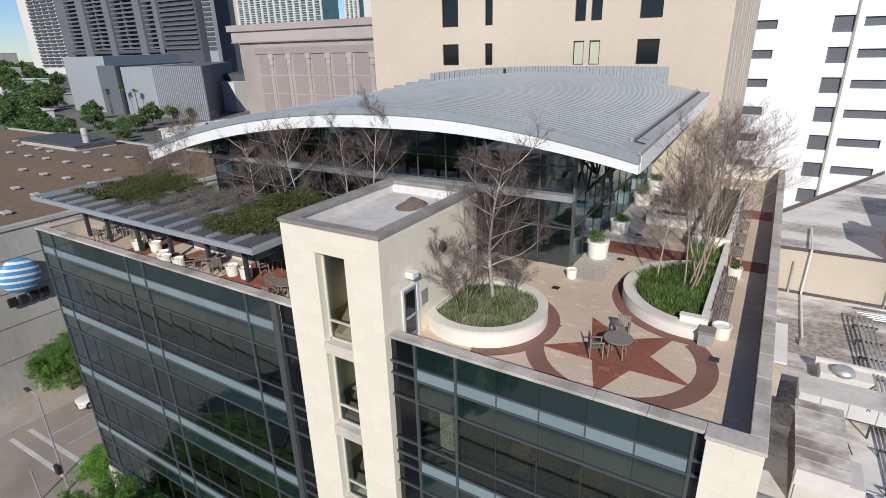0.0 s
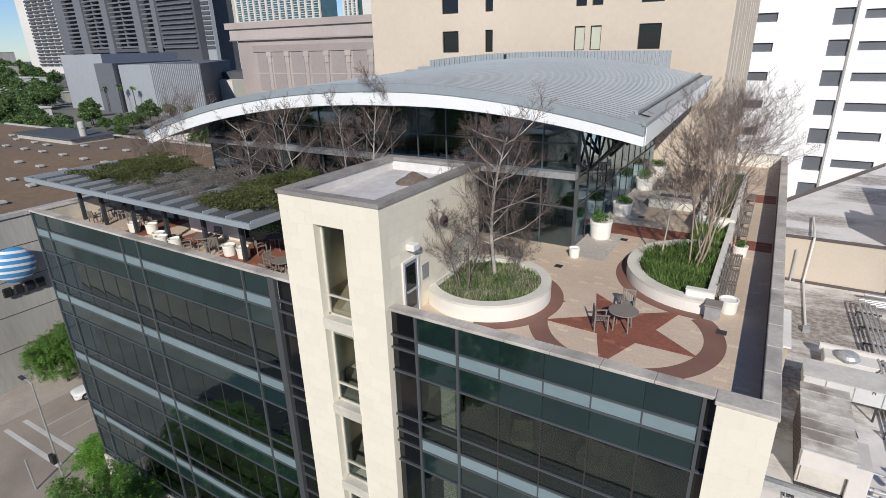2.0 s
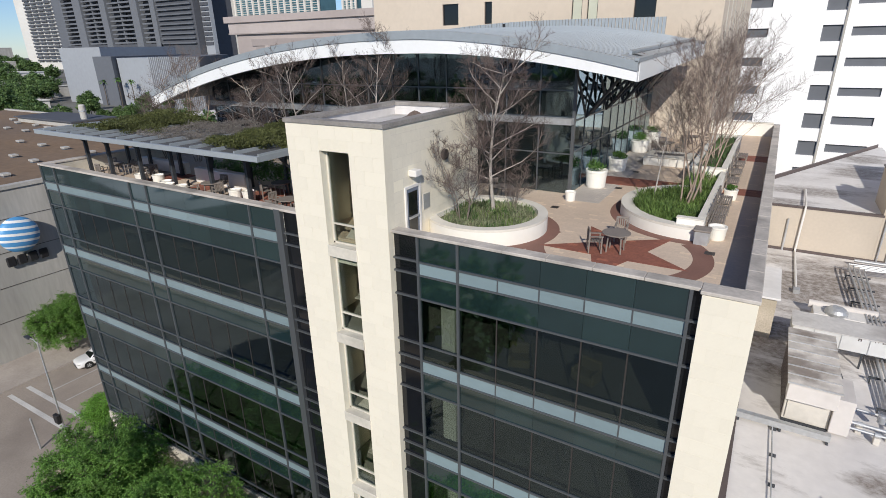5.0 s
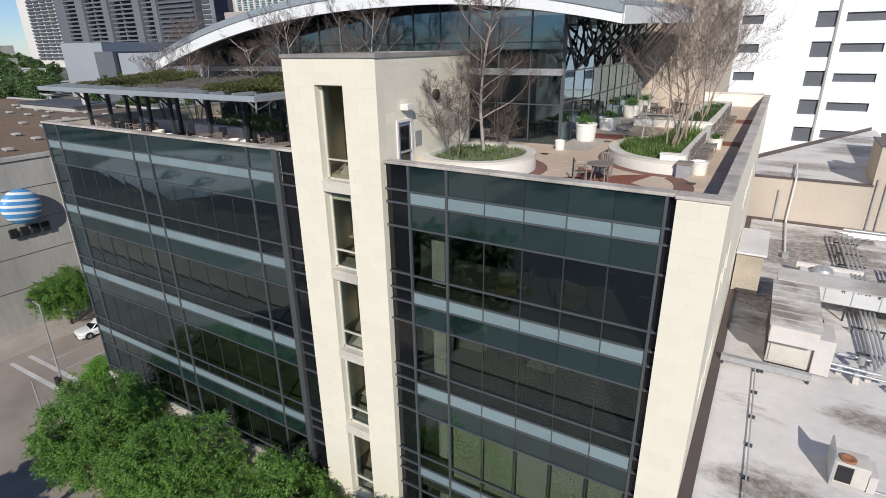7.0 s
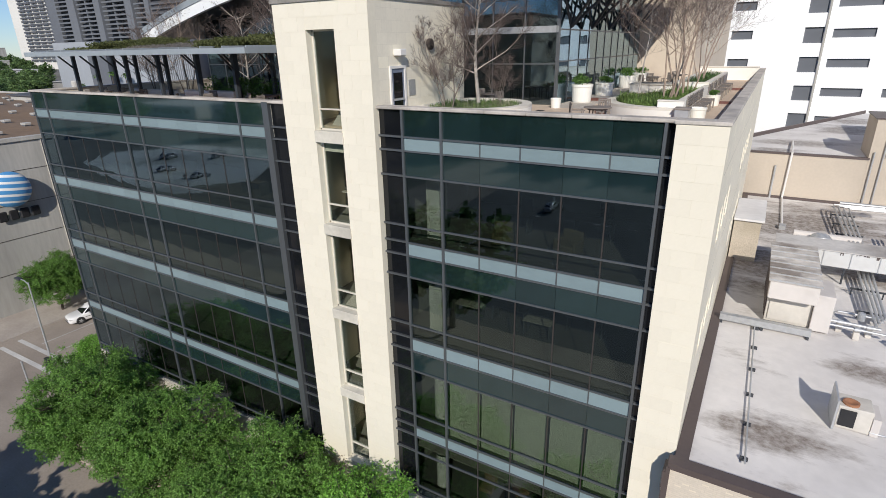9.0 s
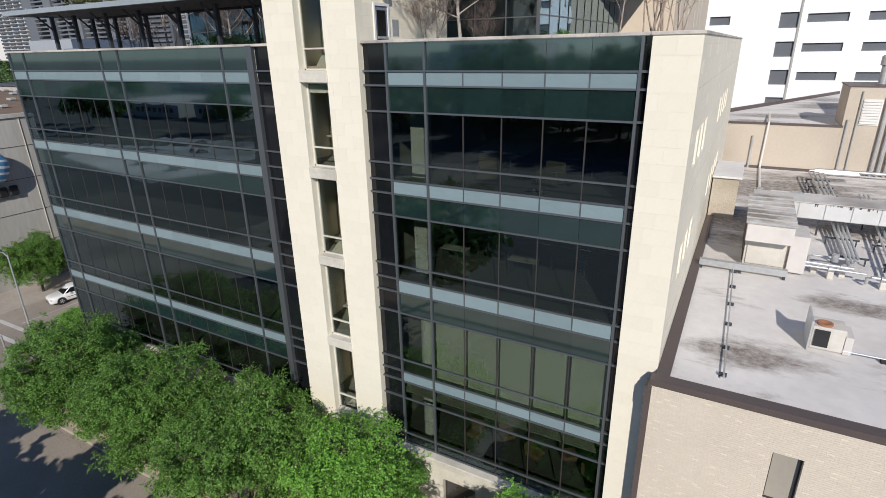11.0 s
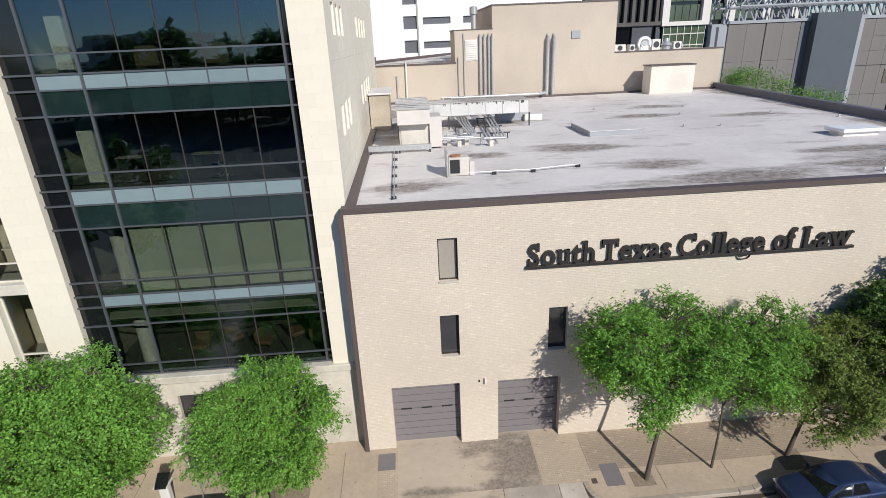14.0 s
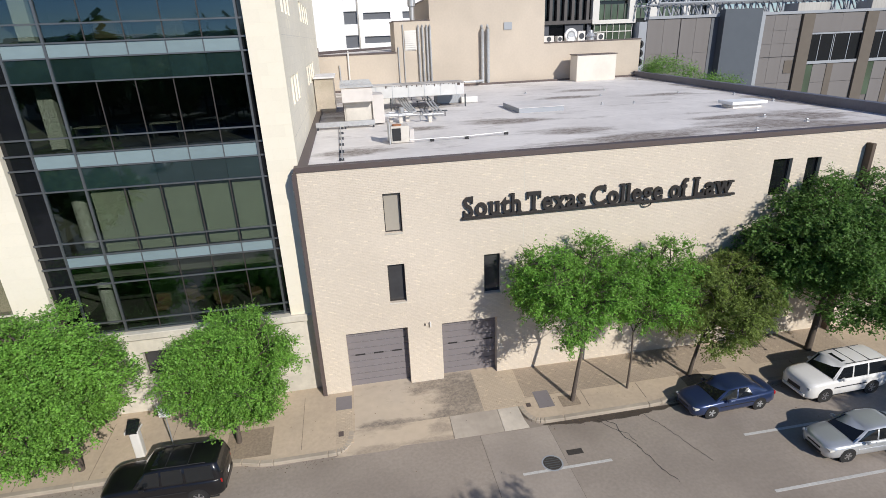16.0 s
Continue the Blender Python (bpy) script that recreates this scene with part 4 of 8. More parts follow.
part("door_frame", boxes((T1 - 0.02, T1 + 0.06, 14.05, 14.15, TZ, 24.25), (T1 - 0.02, T1 + 0.06, 14.98, 15.08, TZ, 24.25), (T1 - 0.02, T1 + 0.06, 14.15, 14.98, 24.15, 24.25)), WHITE, door)
part("door_pane", boxes((T1 + 0.02, T1 + 0.035, 14.28, 14.85, 22.3, 24.0)), DARK_GLASS, door)
part("push_bar", boxes((T1 + 0.03, T1 + 0.09, 14.25, 14.9, 22.98, 23.06)), STEEL, door)
part("door_lamp", rounded(boxes((T1, T1 + 0.35, 14.35, 14.75, 24.6, 24.85)), 0.03, 1), WHITE, tower, "white box lamp above the door")
part("wall_plate", boxes((T1, T1 + 0.03, 15.3, 15.75, 23.1, 23.7)), STEEL, tower)
part("round_vent", turned([(0.22, 0), (0.22, 0.12), (0.14, 0.16)], 20), BRONZE, tower, at=pose(T1, 16.9, 25.0, 0, 90, 0))

# ---- curved pavilion roof and its glass hall ----
def arc_z(x):
    """Height of the roof's front edge."""
    u = (x + 15.2) / (21.7 if x < -15.2 else 11.1)
    return 29.78 - (3.36 if x < -15.2 else 1.38) * abs(u) ** (2.1 if x < -15.2 else 1.9)


ARC = [-36.9 + 32.75 * i / 40 for i in range(41)]
RY0, RY1 = 21.0, 41.0
roof = thing("pavilion_roof", "curved blue-grey ribbed metal roof with a white fascia", "roof")


def arc_shell(y0, y1, top, under, mat, name, label="", rise=0.55, taper=0.0):
    bm = bmesh.new()
    rows = [[bm.verts.new((x, y, arc_z(x) + d + slim * max(0.0, (x + 15.2) / 11.05) + rise * (y - RY0) / (RY1 - RY0))) for x in ARC] for y, d, slim in ((y0, under, taper), (y0, top, 0), (y1, top, 0), (y1, under, taper))]
    for a, b in zip(rows, rows[1:] + rows[:1]):
        for i in range(len(ARC) - 1):
            bm.faces.new((a[i], a[i + 1], b[i + 1], b[i]))
    for i in (0, -1):
        bm.faces.new([r[i] for r in rows])
    return part(name, bm, mat, roof, label)


arc_shell(RY0 + 0.35, RY1, 0.0, -0.25, ROOF_METAL, "deck")
arc_shell(RY0, RY0 + 0.34, -0.02, -0.38, ROOF_METAL, "edge_trim")
arc_shell(RY0 + 0.06, RY0 + 0.34, -0.385, -1.02, FASCIA, "fascia", "white curved fascia", taper=0.24)
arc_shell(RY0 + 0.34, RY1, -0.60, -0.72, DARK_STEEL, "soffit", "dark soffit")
ribs = bmesh.new()
for k in range(48):
    y = RY0 + 0.6 + k * 0.41
    up = 0.55 * (y - RY0) / (RY1 - RY0)
    a = [[ribs.verts.new((x, y + dy, arc_z(x) + up + dz)) for x in ARC[:-1]] for dy, dz in ((-0.022, -0.01), (-0.010, 0.017), (0.010, 0.017), (0.022, -0.01))]
    for p, q in zip(a, a[1:]):
        for i in range(len(p) - 1):
            ribs.faces.new((p[i], p[i + 1], q[i + 1], q[i]))
tagged(part("standing_seams", ribs, ROOF_METAL, roof), kind="stuff")
E1 = ARC[-1]
side = bmesh.new()
for y0, y1, x0, x1, z0, z1 in ((RY0 + 0.34, RY1, E1 - 0.08, E1 + 0.02, -0.80, -0.05),):
    v = [side.verts.new((x, y, arc_z(E1) + dz + 0.55 * (y - RY0) / (RY1 - RY0))) for x in (x0, x1) for y in (y0, y1) for dz in (z0, z1)]
    for f in ((0, 1, 3, 2), (4, 6, 7, 5), (0, 4, 5, 1), (2, 3, 7, 6), (0, 2, 6, 4), (1, 5, 7, 3)):
        side.faces.new([v[i] for i in f])
part("side_fascia", side, FASCIA, roof, "white side fascia")
gut = bmesh.new()
for x0, x1, dz0, dz1, ya, yb in ((E1 - 0.75, E1 - 0.62, -0.02, 0.16, RY0 + 1.6, RY1 - 0.2), (E1 - 0.12, E1 + 0.04, -0.05, 0.10, RY0, RY1)):
    v = [gut.verts.new((x, y, arc_z(x) + dz + 0.55 * (y - RY0) / (RY1 - RY0))) for x in (x0, x1) for y in (ya, yb) for dz in (dz0, dz1)]
    for f in ((0, 1, 3, 2), (4, 6, 7, 5), (0, 4, 5, 1), (2, 3, 7, 6), (0, 2, 6, 4), (1, 5, 7, 3)):
        gut.faces.new([v[i] for i in f])
part("gutter", gut, ROOF_METAL, roof)
# one flat dark face, painted as the shade inside the gutter recess
trough = bmesh.new()
v = [trough.verts.new((x, y, arc_z(x) + 0.03 + 0.55 * (y - RY0) / (RY1 - RY0))) for x, y in ((E1 - 0.61, RY0 + 1.7), (E1 - 0.52, RY0 + 1.7), (E1 - 0.40, RY1 - 0.2), (E1 - 0.61, RY1 - 0.2))]
trough.faces.new(v)
part("gutter_trough", trough, DARK_STEEL, roof, "flat dark strip painted as the shaded gutter recess")
ledge = bmesh.new()
ledge.faces.new([ledge.verts.new((x, y, arc_z(x) + 0.06 + 0.55 * (y - RY0) / (RY1 - RY0))) for x, y in ((E1 - 0.515, RY0 + 1.7), (E1 - 0.13, RY0 + 1.7), (E1 - 0.13, RY1 - 0.2), (E1 - 0.395, RY1 - 0.2))])
part("gutter_ledge", ledge, ROOF_METAL, roof)
screen = bmesh.new()
for i in range(78):
    x = -26.3 + i * 0.25
    top = 30.75 - 0.0016 * (x + 16) ** 2 * (3.2 if x < -16 else 0.6)
    box(screen, x, x + 0.2, RY1 + 0.02 - 0.04 * (i % 2), RY1 + 0.14, arc_z(x) + 0.3, top)
part("roof_screen", screen, ROOF_METAL, roof, "corrugated metal screen")
steps = bmesh.new()
for i in range(9):
    x = -34.5 + i * 1.35
    box(steps, x, x + 1.36, RY1 + 0.3, RY1 + 1.0, 26, arc_z(x) + 0.95)
part("stepped_flashing", steps, ROOF_METAL, roof)
part("screen_post", boxes((-19.1, -18.95, RY1 - 0.4, RY1 - 0.25, 30.0, 30.6)), BLACK, roof)

hall = thing("glass_hall", "dark glass terrace hall under the curved roof", "glass hall")
HX = [-34.0 + 1.77 * i for i in range(16)]
for x0, x1 in zip(HX, HX[1:]):
    for z0, z1 in ((TZ, 24.0), (24.0, 25.6), (25.6, 27.0)):
        piece("pane", SMOKED, hall, x0 + 0.03, x1 - 0.03, 24.0, 24.03, z0 + 0.03, z1 - 0.03)
    zt = min(arc_z(x0), arc_z(x1)) - 0.55
    piece("upper_pane", SMOKED, hall, x0 + 0.03, x1 - 0.03, 24.0, 24.03, 27.0, max(27.1, zt))
    piece("mullion", ALU, hall, x0 - 0.03, x0 + 0.03, 23.95, 24.05, TZ, max(27.1, zt))
for z in (24.0, 27.0):
    piece("rail", ALU, hall, HX[0], HX[-1], 23.95, 24.05, z - 0.03, z + 0.03)
part("canopy_band", boxes((-33.9, -7.45, 23.55, 24.0, 25.45, 25.75)), STEEL, hall, "pale metal band along the glass")
part("corner_post", boxes((-7.55, -7.4, 23.93, 24.08, TZ, 28.2)), ALU, hall)
for i in range(11):
    y = 24.05 + i * 1.68
    piece("side_mullion", DARK_STEEL, hall, -7.515, -7.445, y - 0.03, y + 0.03, TZ, 28.2 + 0.027 * (y - 24))
    for z0, z1 in ((TZ, 24.1), (24.1, 25.6), (25.6, 28.2)):
        piece("side_pane", SMOKED, hall, -7.5, -7.47, y + 0.03, y + 1.65, z0, z1)
for z in (24.1, 25.6):
    piece("side_rail", ALU, hall, -7.54, -7.42, 24.05, 42.6, z - 0.03, z + 0.03)
part("hall_floor", boxes((-33.9, -7.6, 24.1, 42.5, TZ, TZ + 0.02)), HALL_FLOOR, hall)
part("back_wall", boxes((-33.9, -7.6, 42.6, 42.8, TZ, 28.5)), HALL_WALL, hall)
part("west_wall", boxes((-34.1, -34.0, 24.0, 42.6, TZ, 26.6)), DARK_GLASS, hall)
for k in range(5):
    y = 25.0 + k * 3.6
    strut = bmesh.new()
    for dy in (-1.6, 1.6):
        tube(strut, [(-7.2, y, 25.7), (-5.0, y + dy, 28.0 + 0.0275 * (y + dy - 21))], 0.07, 8)
        tube(strut, [(-7.2, y, 25.7), (-7.3, y + dy, 27.9 + 0.0275 * (y + dy - 21))], 0.06, 8)
    part("roof_strut", strut, DARK_STEEL, hall, "dark steel raking strut")

# ---- brick college building ----
college = thing("college_building", "buff brick two-storey building with a flat pale roof", "building")
BF, RZ = 12.25, 12.3
OPEN = [(4.78, 5.6, 8.92, 10.83), (4.74, 5.56, 5.28, 7.3), (9.5, 10.33, 5.24, 7.33), (24.75, 25.85, 8.95, 10.9), (26.7, 27.55, 8.95, 10.85),
        (2.4, 5.5, 0.2, 3.82), (7.25, 10.15, 0.2, 3.78)]


pierced("front_wall", 1.12, 34.0, BF, BF + 0.5, 0.1, 12.1, OPEN, BRICK, college)
part("front_fin", boxes((30.05, 30.25, BF - 0.4, BF, 0.2, 11.4)), PILASTER, college, "brown metal-faced fin")
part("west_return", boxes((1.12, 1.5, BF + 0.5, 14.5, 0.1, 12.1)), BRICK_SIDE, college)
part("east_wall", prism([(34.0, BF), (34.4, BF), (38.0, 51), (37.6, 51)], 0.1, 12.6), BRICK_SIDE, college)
part("roof_deck", prism([(1.2, BF + 0.5), (34.0, BF + 0.5), (37.6, 51.2), (1.2, 51.2)], 11.7, RZ - 0.1), DECK, college, "pale stained roof membrane")
part("coping", boxes((1.05, 34.1, BF - 0.06, BF + 0.40, 12.1, RZ + 0.03), (1.19, 1.60, BF + 0.40, 51, 12.1, RZ + 0.03)), BROWN_METAL, college, "dark brown metal coping")
part("east_parapet", prism([(33.9, BF), (34.4, BF), (38.0, 51), (37.5, 51)], 12.1, 12.78), material("slate_flashing", (0.13, 0.13, 0.155), 0.5), college, "slate-coloured parapet flashing")
part("downpipe", boxes((0.95, 1.14, BF - 0.1, BF + 0.25, 0.45, 12.05)), BROWN_METAL, college, "brown downpipe in the building joint")
head = bmesh.new()
for x0, z0, z1 in ((0.93, 11.35, 12.0), (1.02, 11.7, 12.2)):
    box(head, x0, 1.115, BF - 0.13 - 0.01 * (z0 > 11.5), BF + 0.5, z0, z1)
part("downpipe_head", head, BROWN_METAL, college)
for i, (x0, x1, z0, z1) in enumerate(OPEN[:5]):
    win = part("window", boxes((x0, x0 + 0.05, BF + 0.2, BF + 0.3, z0, z1), (x1 - 0.05, x1, BF + 0.2, BF + 0.3, z0, z1), (x0 + 0.05, x1 - 0.05, BF + 0.2, BF + 0.3, z1 - 0.05, z1),
                               (x0 + 0.05, x1 - 0.05, BF + 0.2, BF + 0.3, z0, z0 + 0.05)), BRONZE, college)
    part("pane", boxes((x0 + 0.05, x1 - 0.05, BF + 0.24, BF + 0.26, z0 + 0.05, z1 - 0.05)), CURTAIN if i == 0 else GREY_PANE if i < 3 else DARK_GLASS, win, "closed pale blind" if i == 0 else "")
    part("sill", boxes((x0 - 0.02, x1 + 0.02, BF - 0.04, BF + 0.2, z0 - 0.07, z0 - 0.002)), STONE, win)
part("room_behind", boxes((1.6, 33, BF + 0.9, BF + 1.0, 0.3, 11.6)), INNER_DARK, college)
for x0, x1, z0, z1 in OPEN[5:]:
    # pale backing shows in the gaps as the sections' sunlit edges
    gd = part("garage_door", boxes((x0, x1, BF + 0.46, BF + 0.5, 0.3, z1)), STEEL, college, "grey sectional garage door")
    n = 9
    for k in range(n):
        za = 0.45 + (z1 - 0.45) * k / n
        part("door_section", boxes((x0, x1, BF + 0.42, BF + 0.46, za + 0.015, 0.45 + (z1 - 0.45) * (k + 1) / n - 0.015)), GARAGE, gd)
    for k in range(3):
        xa = x0 + 0.35 + k * 0.95
        part("door_window", boxes((xa, xa + 0.5, BF + 0.41, BF + 0.425, 2.28, 2.36)), BLACK, gd)
part("control_joint", boxes((11.5, 11.52, BF - 0.004, BF + 0.01, 6.0, 12.05)), STONE, college)
part("wall_light", rounded(boxes((6.62, 6.70, BF - 0.12, BF, 3.72, 4.0)), 0.015, 1), WHITE, college, "small white wall light")
part("switch_box", rounded(boxes((6.36, 6.42, BF - 0.05, BF, 3.8, 3.92)), 0.01, 1), BLACK, college)

# lettering on the front
sign = thing("wall_sign", "dark raised lettering over a dark bar on the brick front", "sign", bm=rounded(boxes((8.42, 22.7, BF - 0.16, BF - 0.03, 9.27, 9.39)), 0.01, 1), mat=SIGN_BLACK)


def serifs(bm, char, low, high):
    """Slab feet and heads on the upright strokes of one letter; low and high: its base line and its top."""
    def strokes(z):
        xs = sorted(v.co.x for v in bm.verts if abs(v.co.y - z) < 0.012 and v.co.z > 0)
        runs = []
        for x in xs:
            if not runs or x - runs[-1] > 0.012:
                runs.append(x)
        return [(a, b) for a, b in zip(runs[::2], runs[1::2]) if b - a < 0.3]

    thick, out = 0.062, 0.062
    if char in "hTxlfLua":
        for a, b in strokes(low):
            box(bm, a - (0 if char in "ua" else out), b + out, low, low + thick, -0.058, 0.058)
    if char in "hluxwL":
        for a, b in strokes(high):
            box(bm, a - out, b + (out if char in "xwL" else 0), high - thick, high, -0.058, 0.058)
    if char == "T":
        xs = [v.co.x for v in bm.verts]
        for x in (min(xs), max(xs) - 0.075):
            box(bm, x, x + 0.075, high - 0.25, high, -0.058, 0.058)
    if char == "L":
        x = max(v.co.x for v in bm.verts)
        box(bm, x - 0.075, x, low, low + 0.26, -0.058, 0.058)
    if char in "SC":
        xs = [v.co.x for v in bm.verts]
        box(bm, max(xs) - 0.085, max(xs) - 0.02, high - 0.25, high + 0.01, -0.058, 0.058)
        if char == "S":
            box(bm, min(xs) + 0.005, min(xs) + 0.07, low - 0.01, low + 0.25, -0.058, 0.058)


for x0, x1, word in ((8.52, 11.32, "South"), (11.62, 14.6, "Texas"), (14.92, 18.68, "College"), (19.08, 20.02, "of"), (20.42, 22.5, "Law")):
    curve = bpy.data.curves.new("word", "FONT")
    curve.body, curve.size, curve.extrude, curve.offset, curve.resolution_u, curve.space_character = word, 1.0, 0.06, 0.02, 3, 1.12
    raw = bpy.data.objects.new("word", curve)
    scene.collection.objects.link(raw)
    me = bpy.data.meshes.new_from_object(raw.evaluated_get(bpy.context.evaluated_depsgraph_get()))
    bpy.data.objects.remove(raw)
    whole = bmesh.new()
    whole.from_mesh(me)
    bpy.data.meshes.remove(me)
    bmesh.ops.remove_doubles(whole, verts=whole.verts[:], dist=0.0004)
    whole.verts.index_update()
    island, groups = {}, []
    for v in whole.verts:
        if v.index in island:
            continue
        stack, mine = [v], []
        island[v.index] = len(groups)
        while stack:
            a = stack.pop()
            mine.append(a)
            for e in a.link_edges:
                b = e.other_vert(a)
                if b.index not in island:
                    island[b.index] = len(groups)
                    stack.append(b)
        groups.append(mine)
    order, reach = [], []
    for g in sorted(range(len(groups)), key=lambda g: min(v.co.x for v in groups[g])):
        lo, hi = min(v.co.x for v in groups[g]), max(v.co.x for v in groups[g])
        if order and lo < reach[-1][1] - 0.6 * (hi - lo):
            order[-1].append(g)
            reach[-1] = (reach[-1][0], max(reach[-1][1], hi))
        else:
            order.append([g])
            reach.append((lo, hi))
    a, b = min(v.co.x for v in whole.verts), max(v.co.x for v in whole.verts)
    for same, char in zip(order, word):
        letter, copy = bmesh.new(), {}
        for v in [v for g in same for v in groups[g]]:
            copy[v.index] = letter.verts.new(v.co)
        for f in whole.faces:
            if island[f.verts[0].index] in same:
                letter.faces.new([copy[v.index] for v in f.verts])
        ys = [v.co.y for v in letter.verts]
        serifs(letter, char, -0.02 if char in "hTxlfLua" else min(ys), max(ys))
        for v in letter.verts:
            v.co = Vector((x0 + (v.co.x - a) * (x1 - x0) / (b - a), BF - 0.09 - v.co.z, 9.40 + v.co.y * 0.98 / 0.72))
        part("letter", letter, SIGN_BLACK, sign)
    whole.free()

# roof plant
back = thing("rear_block", "tan stucco rear block with pipes and a stair penthouse", "building")
LOW = [(0.6, 51), (9.295, 51), (9.295, 56.01), (13.1, 56.01), (13.1, 86), (12.6, 86), (0.6, 59)]
part("low_wall", prism(LOW, 0.2, 15.95), TAN_BACK, back)
part("low_roof", prism([(0.7, 51.3), (9.29, 51.3), (9.29, 56.1), (13.05, 56.1), (13.05, 85.5), (12.6, 85.5), (0.7, 58.8)], 15.95, 16.0), LOW_DECK, back, "pale stained roof membrane")
skew = prism([(0.6, 59.05), (0.62, 58.7), (12.62, 85.7), (12.6, 86.05)], 15.95, 16.35)
box(skew, 0.55, 9.4, 50.95, 51.3, 15.95, 16.12)
box(skew, 0.55, 0.9, 51.3, 58.6, 15.95, 16.8)
part("low_coping", skew, BROWN_METAL, back)
# brown strip puts in the dark of the shaded gap at the wall's foot
part("base_flashing", boxes((0.6, 37.8, 50.88, 50.99, 12.2, 12.42)), BROWN_METAL, back)
part("entry_block", boxes((9.3, 13.2, 51.0, 56, 0.2, 19.1)), TAN_BACK, back)
part("penthouse", boxes((13.2, 26.2, 51.4, 64, 0.2, 21.3)), TAN_BACK, back)
part("penthouse_cap", boxes((13.1, 26.3, 51.3, 64.1, 21.3, 21.42), (9.2, 13.2, 50.95, 56.05, 19.1, 19.2)), BROWN_METAL, back)
part("east_low_wall", boxes((26.2, 38.0, 51.4, 64, 0.2, 16.3)), TAN_BACK, back)
part("east_coping", boxes((26.2, 38.05, 51.33, 51.6, 16.3, 16.42)), BROWN_METAL, back)
part("flue", turned([(0.28, 19.2), (0.28, 20.6), (0.42, 20.65), (0.42, 21.3), (0.3, 21.4)], 16, centre=(11.6, 53.5)), STEEL, back, "galvanised flue with a cap")
part("louvre", boxes((10.35, 11.6, 50.92, 51.0, 16.2, 18.2)), WHITE, back)
for k in range(9):
    part("louvre_blade", boxes((10.4, 11.55, 50.86, 50.93, 16.3 + k * 0.21, 16.38 + k * 0.21)), WHITE, back)
for x in (11.85, 12.3, 12.75, 13.12):
    part("wall_pipe", tube(bmesh.new(), [(x, 50.8, 12.2), (x, 50.8, 18.5), (x, 51.2, 18.8)], 0.105, 10), STEEL, back)
for x in (18.95, 19.6):
    part("wall_pipe", tube(bmesh.new(), [(x, 51.05, 12.2), (x, 51.05, 18.0), (x, 51.5, 18.4)], 0.17, 10), STEEL, back)
for x, z, r in ((9.6, 16.6, 0.06), (10.2, 18.8, 0.05), (3.2, 15.0, 0.08)):
    part("wall_pipe", tube(bmesh.new(), [(x, 50.88, 12.2), (x, 50.88, z)], r, 8), STEEL, back)
part("wall_vent", boxes((21.5, 22.4, 51.3, 51.42, 17.9, 18.65)), GREY_CLAD, back)
back.matrix_world = pose(0, -1, 0)
for x0, x1, y, h in ((26.8, 28.1, 52.2, 0.75), (28.35, 28.95, 51.8, 0.7), (31.1, 32.0, 52.4, 1.15), (33.6, 34.5, 52.6, 0.8)):
    unit = thing("rooftop_unit", "small white cooling unit behind the roof edge", "cooling unit", "rear roof units", bm=rounded(boxes((x0, x1, y, y + 0.9, 16.3, 16.3 + h)), 0.03, 1), mat=WHITE)
    part("fan_grille", tube(bmesh.new(), [((x0 + x1) / 2, y - 0.004, 16.3 + h * 0.52), ((x0 + x1) / 2, y - 0.03, 16.3 + h * 0.52)], min(x1 - x0, h) * 0.36, 18), DARK_STEEL, unit, "dark round fan grille")
wheel_fan = thing("centrifugal_fan", "white scroll fan housing on the rear roof", "fan", bm=rounded(boxes((29.75, 30.85, 52.5, 53.3, 16.3, 17.25)), 0.05, 1), mat=WHITE)
part("scroll", tube(bmesh.new(), [(30.15, 52.15, 17.05), (30.15, 52.5, 17.05)], 0.74, 28), FASCIA, wheel_fan)
part("inlet", turned([(0.50, 0), (0.46, 0.06), (0.3, 0.02), (0.0001, 0.02)], 24), STEEL, wheel_fan, at=pose(30.15, 52.15, 17.05, 90, 0, 0))
part("scroll_foot", boxes((29.6, 29.7, 52.15, 52.5, 16.3, 16.9), (30.6, 30.7, 52.15, 52.5, 16.3, 16.9)), WHITE, wheel_fan)
cone = thing("cone_vent", "pale cone-capped roof vent", "roof vent", bm=turned([(0.42, 16.3), (0.42, 16.75), (0.62, 16.8), (0.24, 17.25), (0.2, 17.5)], 18, centre=(32.65, 52.4)), mat=STEEL)
plant = thing("white_plant_box", "cream plant box with a brown cap on the flat roof", "plant box", bm=rounded(boxes((29.0, 33.6, 47.4, 49.3, RZ - 0.1, 14.95)), 0.03, 1), mat=CREAM_BOX)
part("cap", boxes((28.92, 33.68, 47.32, 49.38, 14.95, 15.04)), BROWN_METAL, plant)
hatch = thing("roof_hatch", "white metal roof hatch on the flat roof", "roof hatch", bm=boxes((28.85, 30.95, 21.2, 22.3, RZ - 0.1, 12.44)), mat=WHITE)
part("hatch_lid", rounded(boxes((28.6, 31.2, 20.95, 22.5, 12.44, 12.64)), 0.03, 1), FASCIA, hatch)
curb = thing("roof_curb", "low pale skylight curb on the flat roof", "skylight curb", bm=boxes((15.4, 18.7, 25.4, 29.4, RZ - 0.1, 12.52)), mat=GREY_CLAD)
part("curb_lid", boxes((15.36, 18.74, 25.36, 29.44, 12.522, 12.56)), ROOFING, curb, "pale membrane lid")
rng = random.Random(4)
